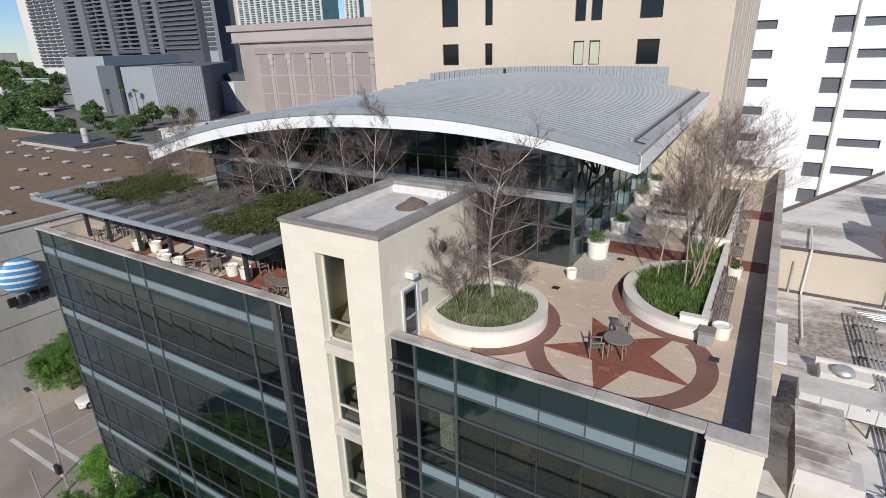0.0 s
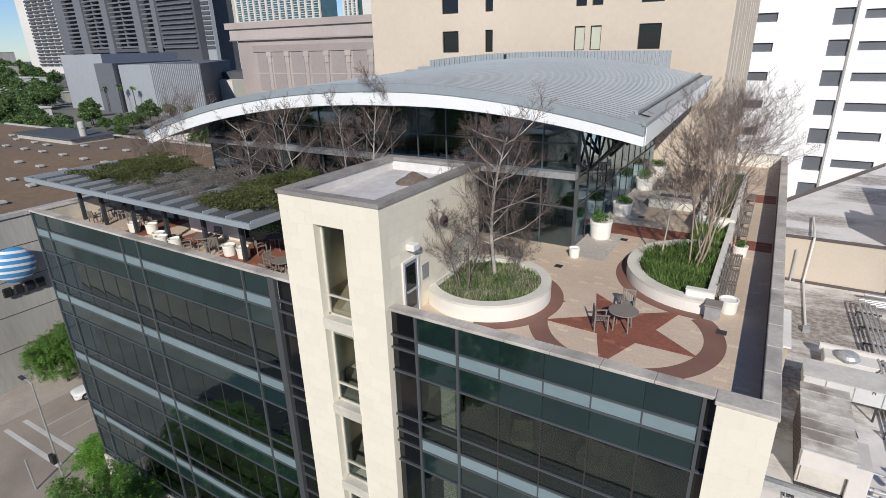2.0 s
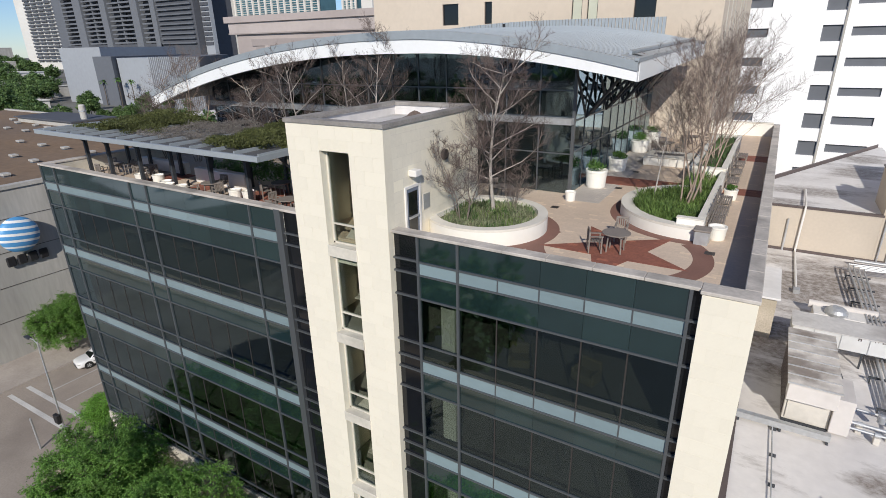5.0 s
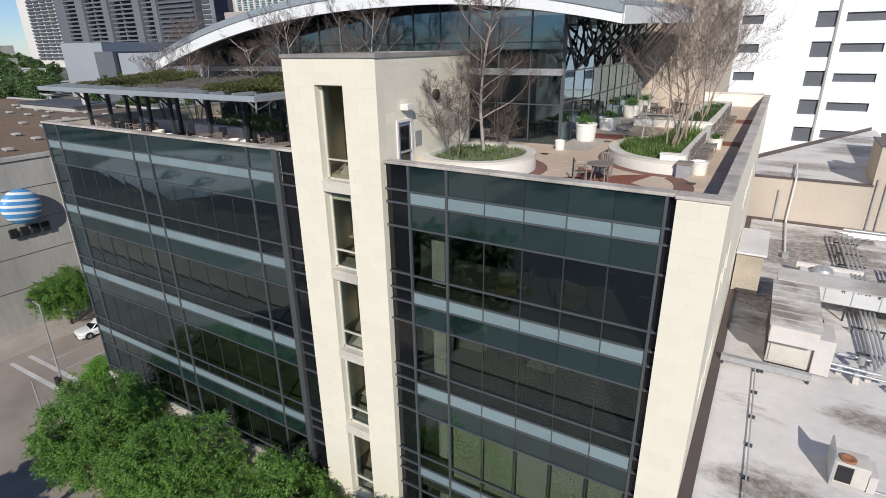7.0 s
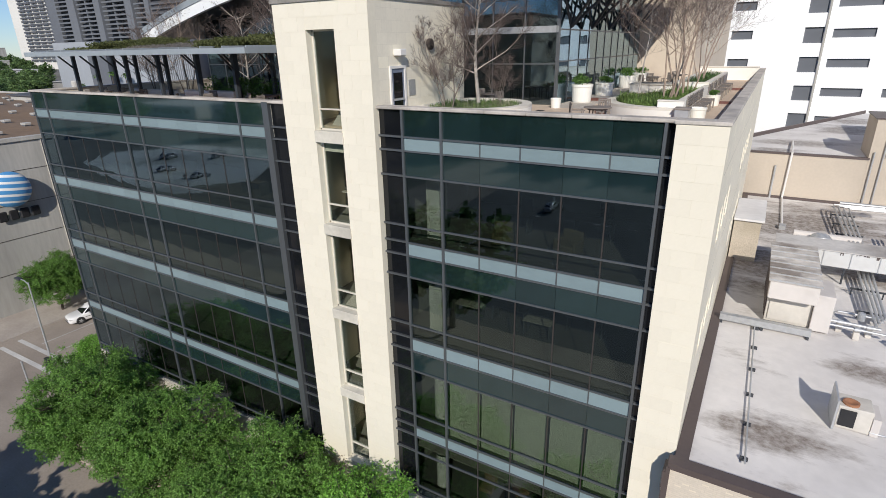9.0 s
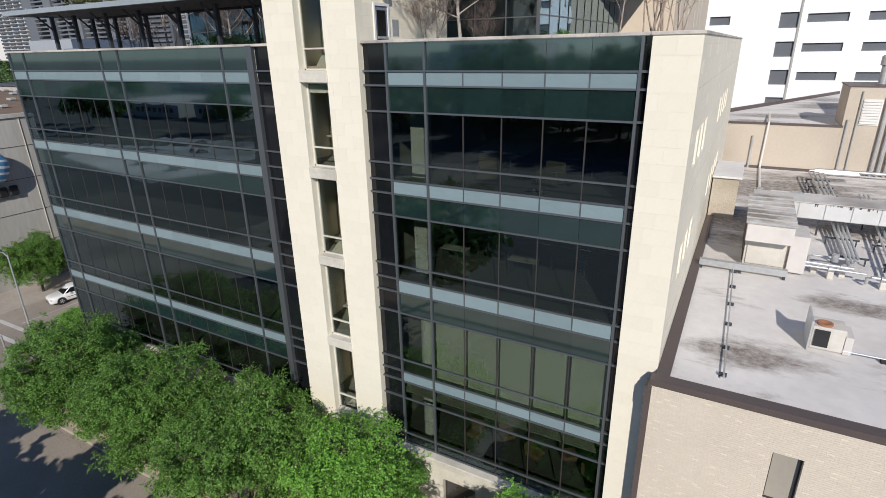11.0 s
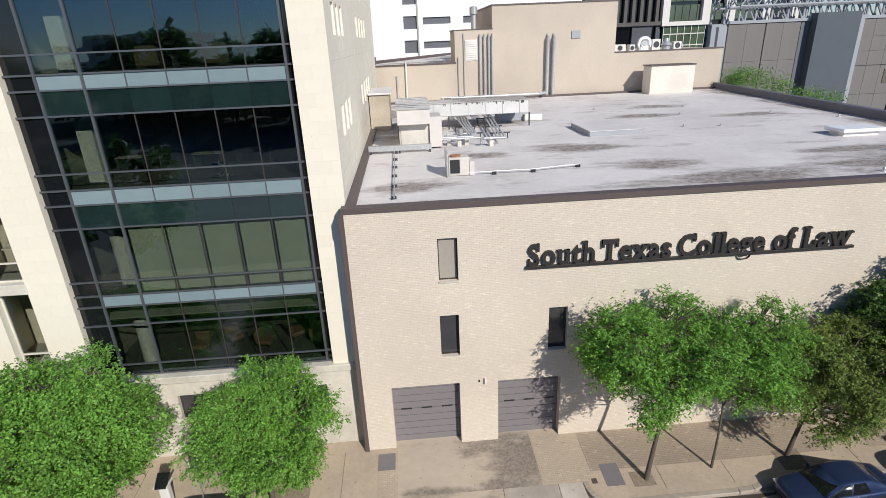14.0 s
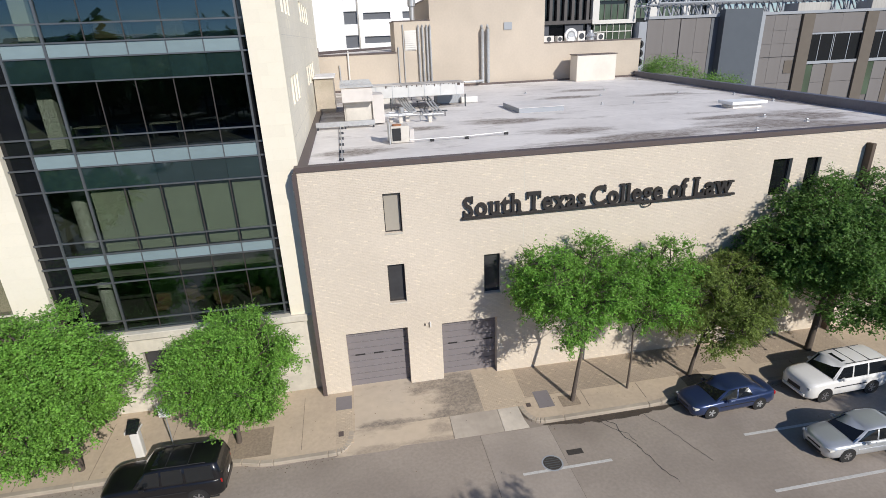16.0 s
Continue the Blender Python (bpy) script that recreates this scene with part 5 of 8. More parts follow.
for x, y in ((24.9, 32.7), (22.5, 27.3), (27.3, 36.9), (24.8, 26.8), (31.3, 31.4), (34.0, 28.0), (28.0, 17.3), (28.8, 15.0), (24.5, 13.5), (33.6, 23.3), (20, 38), (14, 41), (35.0, 45.0)):
    vent = thing("roof_vent", "small pipe vent on the flat roof", "roof vent", "roof vents", bm=turned([(0.16, 0), (0.14, 0.03), (0.05, 0.05), (0.05, 0.12), (0.085, 0.13), (0.07, 0.17)], 12), mat=STEEL, at=pose(x, y, RZ - 0.1))

cond = thing("condenser", "small beige condenser unit with a top fan", "condenser", bm=rounded(boxes((5.72, 6.72, 17.0, 17.9, RZ - 0.08, 13.1)), 0.03, 1), mat=DIRTY)
part("coil_grille", boxes((5.8, 6.25, 16.95, 17.01, 12.36, 13.0)), BLACK, cond)
part("side_panel", boxes((5.63, 5.69, 16.8, 18.2, RZ - 0.08, 13.35)), STEEL, cond)
part("fan_ring", turned([(0.25, 13.1), (0.25, 13.17), (0.20, 13.18), (0.04, 13.12)], 24, centre=(6.08, 17.3)), RUST, cond)
part("skirt", boxes((6.72, 6.95, 16.98, 17.95, RZ - 0.08, 12.9)), OFFWHITE, cond)
lines = thing("pipe_run", "thin pipe on small blocks along the roof", "pipe run")
lb = bmesh.new()
tube(lb, [(3.15, 13.3, 12.36), (3.05, 23.8, 12.36)], 0.03, 8)
part("pipe", lb, STEEL, lines)
for k in range(6):
    part("support_block", rounded(boxes((3.0, 3.24, 13.6 + k * 1.95, 13.70 + k * 1.95, 12.2, 12.33)), 0.01, 1), DARK_STEEL, lines)
cbm = bmesh.new()
tube(cbm, [(6.7, 17.0, 12.35), (9.8, 17.0, 12.35), (12.2, 17.5, 12.35)], 0.03, 8)
conduit = thing("conduit", "thin conduit across the flat roof", "conduit", bm=cbm, mat=STEEL)
for x, y in ((7.9, 17.0), (9.8, 17.0), (12.15, 17.5)):
    part("conduit_block", boxes((x - 0.1, x + 0.1, y - 0.1, y + 0.1, 12.2, 12.33)), BLACK, conduit)

ahu = thing("air_handler", "white air handling unit with a dirty ribbed roof", "air handler")
part("cabinet", rounded(boxes((3.38, 5.2, 24.5, 29.2, 12.3, 14.6)), 0.02, 1), DIRTY, ahu)
part("intake_hood", rounded(boxes((3.32, 5.24, 23.8, 24.5, 13.75, 14.62)), 0.02, 1), OFFWHITE, ahu, "white sheet metal hood")
# dirty beige instead of off-white puts the hood's shadow into this panel
part("filter_panel", boxes((3.5, 5.1, 24.42, 24.5, 12.45, 13.7)), DIRTY, ahu)
for k in range(7):
    y = 23.72 + k * 0.80
    hood = bmesh.new()
    box(hood, 3.25, 5.32, y + 0.01, y + 0.79, 14.63 + k * 0.014, 14.69 + k * 0.014)
    part("roof_panel", hood, HOOD_METAL, ahu)
    part("roof_rib", boxes((3.25, 5.32, y - 0.012, y + 0.012, 14.66 + k * 0.014, 14.735 + k * 0.014)), STEEL, ahu)
part("side_cabinet", rounded(boxes((5.21, 5.95, 24.3, 26.3, 12.3, 14.1)), 0.02, 1), OFFWHITE, ahu)
# louvres coloured dark brown for the shade on the unit's west side
for k in range(11):
    part("louvre", boxes((3.335, 3.375, 24.7 + k * 0.40, 24.98 + k * 0.40, 12.45, 14.45)), BROWN_METAL, ahu, "louvred side with its shade put into the dark brown")
for k in range(2):
    part("strut", tube(bmesh.new(), [(5.2, 27.7 + k * 1.6, 14.2), (6.2, 28.2 + k * 1.3, 12.2)], 0.035, 6), DARK_STEEL, ahu)
part("base_rail", boxes((3.38, 5.2, 24.4, 24.5, 12.2, 12.3), (3.38, 3.48, 24.5, 29.2, 12.2, 12.3), (5.1, 5.2, 24.5, 29.2, 12.2, 12.3)), DARK_STEEL, ahu)
beam = thing("roof_beam", "galvanised steel channel lying on short feet", "beam", bm=boxes((1.55, 5.25, 23.42, 23.48, 12.36, 12.66), (1.55, 5.25, 23.48, 23.7, 12.36, 12.41), (1.55, 5.25, 23.48, 23.7, 12.61, 12.66)), mat=STEEL)
for x in (1.6, 3.3, 5.1):
    part("beam_foot", boxes((x, x + 0.1, 23.4, 23.72, 12.2, 12.36)), DARK_STEEL, beam)
duct = thing("roof_duct", "long pale rooftop duct with black drips along its front", "duct", bm=rounded(boxes((3.6, 12.75, 31.25, 33.2, 13.15, 14.05)), 0.03, 1), mat=DUCT_WHITE)
part("duct_top", boxes((3.55, 12.8, 31.2, 33.25, 14.05, 14.10)), ROOF_DIRTY, duct, "grey stained duct lid")
for k in range(34):
    x = rng.uniform(6.3, 12.8)
    part("drip_stain", boxes((x, x + rng.uniform(0.02, 0.12), 31.236, 31.248, 14.05 - rng.uniform(0.03, 0.22), 14.05)), BROWN_METAL, duct)
for k in range(7):
    part("duct_seam", boxes((4.6 + k * 1.25, 4.64 + k * 1.25, 31.225, 31.25, 13.15, 14.05)), STEEL, duct)
for x in (6.9, 9.8, 12.8):
    part("duct_leg", boxes((x, x + 0.09, 31.3, 31.39, 12.2, 13.15)), DARK_STEEL, duct)
fan = thing("roof_fan_unit", "low white fan unit with a round cowl behind the duct", "fan unit", bm=rounded(boxes((4.9, 7.7, 36.0, 37.4, 12.2, 12.95)), 0.03, 1), mat=WHITE)
part("cowl", turned([(0.62, 12.95), (0.62, 13.12), (0.5, 13.3), (0.3, 13.42), (0.001, 13.46)], 24, centre=(6.1, 36.5)), STEEL, fan)
part("round_duct", tube(bmesh.new(), [(4.7, 37.6, 12.9), (8.3, 37.5, 12.9)], 0.27, 14), OFFWHITE, fan)
part("side_unit", rounded(boxes((11.0, 13.0, 34.0, 35.6, 12.2, 13.2)), 0.03, 1), GREY_CLAD, fan)
part("side_hood", rounded(boxes((13.0, 14.4, 33.6, 35.2, 12.2, 12.7)), 0.05, 2), WHITE, fan)
rack = thing("pipe_rack", "rack of bare pipes on low stands", "pipe rack")
for k in range(4):
    part("pipe", tube(bmesh.new(), [(10.6, 46.6 - k * 0.3, 13.0), (7.45 + k * 0.3, 46.4 - k * 0.3, 13.0), (7.4 + k * 0.3, 45.6 - k * 0.3, 13.0), (7.7 + k * 0.22, 36.0, 12.95), (7.7 + k * 0.2, 31.0, 12.75), (7.75 + k * 0.16, 25.2 + k * 0.35, 12.68)], 0.065, 8), STEEL, rack)
for k in range(3):
    part("pipe", tube(bmesh.new(), [(9.9 + k * 0.24, 40.0, 12.85), (9.8 + k * 0.24, 33.0, 12.8), (9.3 + k * 0.24, 24.5, 12.7)], 0.06, 8), STEEL, rack)
for y, x0, x1, r in ((25.1, 5.45, 7.9, 0.08), (24.6, 5.5, 8.3, 0.06), (24.2, 8.3, 9.8, 0.08), (26.3, 6.25, 8.1, 0.055)):
    part("cross_pipe", tube(bmesh.new(), [(x0, y, 12.35), (x0, y, 12.62), (x0 + 0.15, y, 12.68), (x1, y - 0.1, 12.68)], r, 8), STEEL, rack)
for x, y in ((6.4, 25.08), (7.5, 25.02), (7.0, 24.55), (8.9, 24.15)):
    part("pipe_collar", tube(bmesh.new(), [(x - 0.12, y, 12.68), (x + 0.12, y, 12.68)], 0.11, 10), STEEL, rack)
    part("pipe_foot", rounded(boxes((x - 0.12, x + 0.12, y - 0.12, y + 0.12, 12.2, 12.56)), 0.02, 1), DIRTY, rack)
part("valve", turned([(0.16, 12.72), (0.16, 13.05), (0.1, 13.1)], 14, centre=(7.2, 25.6)), STEEL, rack)
for y in (27.0, 30.0, 37.5, 40.0, 42.5, 45.0):
    part("stand", boxes((7.2, 8.75, y - 0.05, y + 0.05, 12.52, 12.6), (7.25, 7.31, y - 0.04, y + 0.04, 12.2, 12.52), (8.6, 8.66, y - 0.04, y + 0.04, 12.2, 12.52)), DARK_STEEL, rack)
for y in (26.5, 29.5, 33.5, 38.0):
    part("stand", boxes((9.2, 10.5, y - 0.05, y + 0.05, 12.55, 12.62), (9.3, 9.36, y - 0.04, y + 0.04, 12.2, 12.55), (10.3, 10.36, y - 0.04, y + 0.04, 12.2, 12.55)), DARK_STEEL, rack)
part("header_pipe", tube(bmesh.new(), [(8.0, 48.2, 12.75), (17.6, 48.2, 12.75), (18.6, 48.7, 12.75), (18.6, 49.9, 12.75)], 0.13, 10), STEEL, rack)
vp = thing("vent_pipe", "white pipe running over the roof and up the wall", "pipe", bm=tube(bmesh.new(), [(4.13, 40.8, 12.32), (4.13, 49.7, 12.32), (4.13, 49.8, 12.6), (4.2, 49.8, 16.2), (4.2, 50.4, 16.35), (4.3, 56, 16.2)], 0.085, 8), mat=WHITE)
part("pipe_shoe", prism([(3.95, 40.5), (4.35, 40.5), (4.35, 41.1), (3.95, 41.1)], 12.2, 12.5), STEEL, vp)
chim = thing("brick_shaft", "tan stucco roof shaft under a pale flat lid", "shaft", bm=boxes((1.25, 2.7, 32.7, 37.6, 12.2, 14.75)), mat=SHAFT)
part("lid", rounded(boxes((1.2, 2.85, 32.55, 37.8, 14.75, 14.88)), 0.02, 1), ROOFING, chim)

# ---- buildings behind ----
def tower_block(name, label, x0, x1, y0, y1, z1, mat, category="building"):
    ob = thing(name, label, category)
    part("wall", boxes((x0, x1, y0, y1, -0.3, z1)), mat, ob)
    return ob


tan = thing("tan_building", "tall tan rendered building with dark windows", "building")
TW = [(-26.46, -24.82), (-22.24, -21.52), (-14.5, -13.66), (-13.25, -12.42), (-9.68, -8.1)]
TWO = [(a, b, z, z + h) for a, b in TW for z, h in ((30.75, 1.75), (33.9, 2.6), (38.2, 2.6), (42.5, 2.6), (46.8, 2.6))]
pierced("front_wall", -34.2, -3.55, 43.5, 44.0, 0.2, 58, TWO, TAN, tan)
part("east_wall", boxes((-4.05, -3.55, 44.0, 72, 0.2, 58)), TAN, tan)
part("roof", boxes((-34.2, -3.55, 44.0, 72, 57.5, 57.9)), ROOFING, tan)
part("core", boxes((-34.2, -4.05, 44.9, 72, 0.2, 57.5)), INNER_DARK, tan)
for k, (a, b, z0, z1) in enumerate(TWO):
    w = part("window", boxes((a, a + 0.06, 43.62, 43.75, z0, z1), (b - 0.06, b, 43.62, 43.75, z0, z1), (a + 0.06, b - 0.06, 43.62, 43.75, z1 - 0.06, z1), (a + 0.06, b - 0.06, 43.62, 43.75, z0, z0 + 0.06)), BRONZE, tan)
    pale = 10 <= k < 20 and k % 5 == 0
    part("pane", boxes((a + 0.06, b - 0.06, 43.68, 43.7, z0 + 0.06, z1 - 0.06)), BLIND if pale else DARK_GLASS, w, "pale blind behind glass" if pale else "")
for y in (46.5, 49.5, 52.5, 58, 61, 64):
    part("wall_groove", boxes((-3.57, -3.53, y, y + 0.5, 24, 56)), STONE, tan)

white = thing("white_building", "white rendered building with dark strip windows", "building")
WO = []
for k in range(9):
    z = 33.4 - 4.12 * k + 8.24
    WO += [(-5.1, -2.2, z, z + 1.25), (4.55, 6.95, z - 0.7, z + 1.5), (8.1, 13.2, z, z + 1.2), (15.5, 20.5, z, z + 1.2), (22.8, 27.8, z, z + 1.2), (30, 35, z, z + 1.2), (-14, -9, z, z + 1.2)]
WO = [o for o in WO if o[2] > 1]
pierced("front_wall", -40, 37, 98, 98.6, 0, 46, WO, WHITE_WALL, white)
part("core", boxes((-40, 37, 99.3, 125, 0, 45.5)), BLACK, white)
part("roof", boxes((-40, 37, 98.6, 125, 45.5, 45.9)), ROOFING, white)
part("east_wall", boxes((37, 37.6, 98, 125, 0, 46)), WHITE_WALL, white)
part("groove", boxes((7.02, 7.3, 97.85, 98.0, 0, 46)), CONCRETE, white)
for a, b, z0, z1 in WO:
    part("window_pane", boxes((a, b, 98.3, 98.34, z0, z1)), DARK_CLAD, white)

pinky = thing("pink_building", "pink granite building with a cornice and tall panels", "building")
PX0, PX1, PY = -246, -140, 200
part("wall", boxes((PX0, PX1, PY, PY + 60, -0.3, 42.0)), PINK, pinky)
part("cornice", boxes((PX0 - 6.5, PX1, PY - 2.0, PY + 60, 41.6, 44.6)), PINK, pinky)
part("frieze", boxes((PX0 - 4.5, PX1, PY - 1.0, PY, 36.6, 41.6)), PINK_PALE, pinky)
part("string_course", boxes((PX0 - 4.8, PX1, PY - 1.3, PY, 36.0, 36.6)), PINK_DARK, pinky)
part("architrave", boxes((-235, PX1, PY - 0.5, PY, 30.4, 33.6)), PINK_DARK, pinky)
for x in (-223.3, -210.8, -197.7, -184.7, -171.6, -158.4, -145.4):
    part("panel", boxes((x - 10.6 if x > -222 else x - 9.4, x - 2.2, PY - 0.25, PY, 1, 30)), PINK_DARK, pinky)
    part("pilaster_cap", boxes((x - 1.6, x + 1.6, PY - 1.1, PY, 28.2, 30.4)), PINK_PALE, pinky)
    part("pilaster_neck", boxes((x - 1.15, x + 1.15, PY - 0.9, PY, 25.2, 28.2)), PINK_PALE, pinky)
    part("pilaster", boxes((x - 0.8, x + 0.8, PY - 0.6, PY, 1, 25.2)), PINK, pinky)
for z in (11.0, 20.0):
    part("panel_joint", boxes((-233, PX1, PY - 0.32, PY - 0.2, z, z + 0.45)), PINK_PALE, pinky)

grey = thing("grey_hall", "windowless grey clad hall with a dark bay", "building")
part("wall", prism([(-381, 176), (-335, 176), (-360, 240), (-400, 240)], -0.3, 31.5), GREY_CLAD, grey)
part("dark_bay", prism([(-337, 172), (-318, 172), (-345, 240), (-360, 240)], -0.3, 26.5), DARK_CLAD, grey)
part("white_bay", prism([(-318, 175), (-285, 175), (-330, 240), (-345, 240)], -0.3, 25.6), GREY_CLAD, grey)
part("striped_bay", prism([(-285, 173), (-243, 173), (-306, 240), (-330, 240)], -0.3, 26.0), DARK_CLAD, grey)
for k in range(26):
    part("cladding_rib", boxes((-284.5 + k * 1.6, -283.9 + k * 1.6, 172.6, 173, 0, 26)), GREY_CLAD, grey)

condo = thing("dark_tower", "dark apartment tower with rows of balconies", "building")
part("wall", boxes((-892, -657, 424, 470, -0.3, 150)), SLATE, condo)
part("side_wing", boxes((-656.5, -579, 418, 470, -0.3, 150)), SLATE, condo, "dark wing with long balconies")
part("glass_edge", boxes((-578, -563, 426, 431, -0.3, 150)), GREY_CLAD, condo)
part("blank_flank", boxes((-892, -868, 420, 424, -0.3, 150)), DARK_CLAD, condo)
for x0, x1 in ((-829, -811), (-765, -752), (-697, -683), (-657, -648)):
    part("pier", boxes((x0, x1, 415, 424, 8, 150)), BALCONY, condo)
part("belt", boxes((-868, -648, 415.5, 424, 33, 37)), SLATE, condo)
for x0, x1 in ((-866, -830), (-810, -767), (-750, -699), (-681, -659)):
    for f in range(22):
        z = 38 + f * 5.2
        part("balcony", boxes((x0 + 1, x1 - 1, 416.5, 424, z, z + 1.9)), BALCONY, condo)
        if x1 - x0 > 40:
            part("balcony_divider", boxes(((x0 + x1) / 2 - 1, (x0 + x1) / 2 + 1, 417.5, 424, z + 1.9, z + 5.2)), BALCONY, condo)
for f in range(22):
    part("long_balcony", boxes((-646, -582, 415.5, 418, 36 + f * 5.2, 37.5 + f * 5.2)), DARK_CLAD, condo)
for f in range(22):
    part("glass_floor", boxes((-577, -563.5, 425, 426, 34 + f * 5.2, 37.4 + f * 5.2)), SLATE, condo)
wt = thing("white_tower", "pale concrete tower with a grid of dark windows", "building")
part("wall", boxes((-1245, -1085, 522, 570, -0.3, 170)), FAR_WHITE, wt)
for f in range(26):
    for c in range(5):
        part("window_strip", boxes((-1205 + c * 24, -1185 + c * 24, 519, 522, 14 + f * 6, 17.2 + f * 6)), SLATE, wt)
for name, label, x0, x1, y, z in (("teal_tower", "teal glass tower with white vertical piers", -850, -652, 700, 190), ("far_glass_tower", "slim blue glass tower", -606, -580, 705, 190)):
    tt = thing(name, label, "building")
    part("wall", boxes((x0, x1, y, y + 40, -0.3, z)), FAR_GLASS, tt)
    n = 13 if x1 - x0 > 60 else 3
    for k in range(n + 1):
        xx = x0 + (x1 - x0) * k / n
        part("pier", boxes((xx - 1.6, xx + 1.6, y - 2.5, y, 0, z)), FAR_WHITE, tt)
    for f in range(30):
        part("floor_edge", boxes((x0, x1, y - 1.2, y, 60 + f * 3.6, 60.8 + f * 3.6)), FAR_WHITE, tt)
for name, lab, x0, x1, y, z, m in (("slab_tower", "white slab tower in the distance", -880, -852, 690, 180, FAR_WHITE), ("low_pale_block", "low white block in the distance", -283, -262, 205, 16, FAR_WHITE),
                                   ("dark_low_block", "dark low block in the distance", -300, -258, 215, 20, SLATE), ("far_block", "pale tower in the distance", -566, -545, 700, 150, FAR_WHITE)):
    tower_block(name, lab, x0, x1, y, y + 30, z, m)

garage = thing("parking_building", "grey concrete panel building with dark strip windows", "building")
part("wall", prism([(49.8, 70.12), (120, 70.12), (120, 108), (72, 108)], 0, 18.7), GARAGE_WALL, garage)
part("corner_post", boxes((48.4, 49.6, 69.9, 70.6, 6, 18.4)), GREY_CLAD, garage, "pale metal corner post")
for z in (12.6, 13.9, 15.2):
    part("medallion", turned([(0.62, 0), (0.62, 0.12), (0.36, 0.12), (0.36, 0)], 18), BLACK, garage, "black iron ring", at=pose(48.7, 69.85, z, 90, 0, 0))
part("pylon", boxes((61.7, 68.1, 68.6, 70, 0, 19.7)), material("slate_pylon", (0.085, 0.10, 0.12), 0.8, spread=0.05, fine=1), garage, "smooth blue-grey pylon")
part("pylon_edge", boxes((68.1, 69.2, 69.2, 70.1, 0, 19.2)), GREY_CLAD, garage)
part("pylon_recess", boxes((60.5, 61.7, 70.02, 70.11, 0, 18.6)), DARK_CLAD, garage)
part("roof_rail", boxes((49.8, 120, 69.8, 70.3, 18.7, 19.1)), GREY_CLAD, garage)
for x0, x1 in ((49.8, 55.2), (55.35, 60.4), (69.3, 76.2), (113.7, 119.5)):
    cols = max(1, round((x1 - x0) / 2.4))
    for k in range(cols):
        for z0, z1 in ((0, 4.0), (4.04, 8.2), (8.24, 12.2), (12.35, 14.3), (14.33, 16.3), (16.33, 18.65)) if x0 > 62 else ((0, 4.6), (4.63, 9.2), (9.23, 13.6), (13.63, 18.65)):
            piece("wall_panel", GARAGE_WALL, garage, x0 + (x1 - x0) * k / cols + 0.02, x0 + (x1 - x0) * (k + 1) / cols - 0.02, 69.98, 70.12, z0, z1)
for k in range(3):
    x0 = 78.5 + k * 11.75
    part("pilaster", boxes((x0 - 2.1, x0, 69.6, 70.12, 0, 18.65)), GARAGE_BROWN, garage, "brown concrete pilaster")
    part("window_band", boxes((x0, x0 + 9.6, 70.0, 70.1, 11.4, 15.5)), DARK_GLASS, garage)
    part("band_sill", boxes((x0, x0 + 9.6, 69.8, 70.12, 10.95, 11.4)), GREY_CLAD, garage)
    part("band_head", boxes((x0, x0 + 9.6, 69.85, 70.12, 15.5, 15.75)), GREY_CLAD, garage)
    for j in (1.9, 4.3, 4.6, 7.4):
        part("window_bar", boxes((x0 + j, x0 + j + 0.1, 69.93, 70.0, 11.4, 15.5)), GREY_CLAD, garage)
    part("green_pane", boxes((x0, x0 + 1.6, 70.02, 70.1, 5.5, 10.95)), GREEN_GLASS, garage)
    part("middle_pier", boxes((x0 + 4.2, x0 + 5.4, 69.9, 70.12, 0.2, 10.95)), GARAGE_BROWN, garage)
    for xa, xb in ((1.6, 4.2), (5.4, 9.6)):
        for z0, z1 in ((15.8, 18.6), (8.0, 10.9), (4.0, 7.95), (0.2, 3.95)):
            piece("wall_panel", GARAGE_WALL, garage, x0 + (xa if z0 < 15 or xa > 2 else 0.02), x0 + (xb if z0 < 15 or xa > 2 else 5.38), 69.98, 70.12, z0, z1)
part("wall_vent", boxes((74.6, 76.1, 69.9, 69.97, 9.7, 11.7)), GARAGE_BROWN, garage)
for x in (78, 92):
    part("roof_box", rounded(boxes((x, x + 6, 73, 76, 18.7, 20.4)), 0.05, 1), CONCRETE, garage)
shrub = bmesh.new()
rs = random.Random(8)
for k in range(130):
    f = rs.random() ** 1.7
    leaf_cloud_at = (39.6 - 2.2 * f + rs.uniform(-0.5, 1.0), 51.0 - 18 * f, 12.4 + (1.9 * (1 - abs(f - 0.22) * 1.25) * rs.random() if f < 0.75 else 0.6 * rs.random()))
    for _ in range(40):
        p = Vector(leaf_cloud_at) + Vector((rs.gauss(0, 0.45), rs.gauss(0, 0.5), rs.gauss(0, 0.3)))
        a, b = Vector((rs.uniform(-1, 1), rs.uniform(-1, 1), rs.uniform(-1, 1))) * 0.13, Vector((rs.uniform(-1, 1), rs.uniform(-1, 1), rs.uniform(-1, 1))) * 0.09
        shrub.faces.new([shrub.verts.new(q) for q in (p - a, p + b, p + a)])
thing("roof_shrub", "green shrub growing over the slate parapet", "shrub", kind="stuff", bm=shrub, mat=LEAF_MID)
truss = bmesh.new()
for row, x1 in ((78, 2.6), (82, 3.4), (86, 2.9)):
    for k in range(24):
        x = 56 + k * x1
        tube(truss, [(x, row, 18.8), (x + x1 / 2, row + 2, 23.5), (x + x1, row, 18.8)], 0.17, 6)
        tube(truss, [(x, row, 21.2), (x + x1, row + 1, 24.0)], 0.12, 5)
    tube(truss, [(56, row + 2, 23.5), (56 + 24 * x1, row + 2, 23.5)], 0.25, 6)
    tube(truss, [(56, row, 21.2), (56 + 24 * x1, row, 21.2)], 0.2, 6)
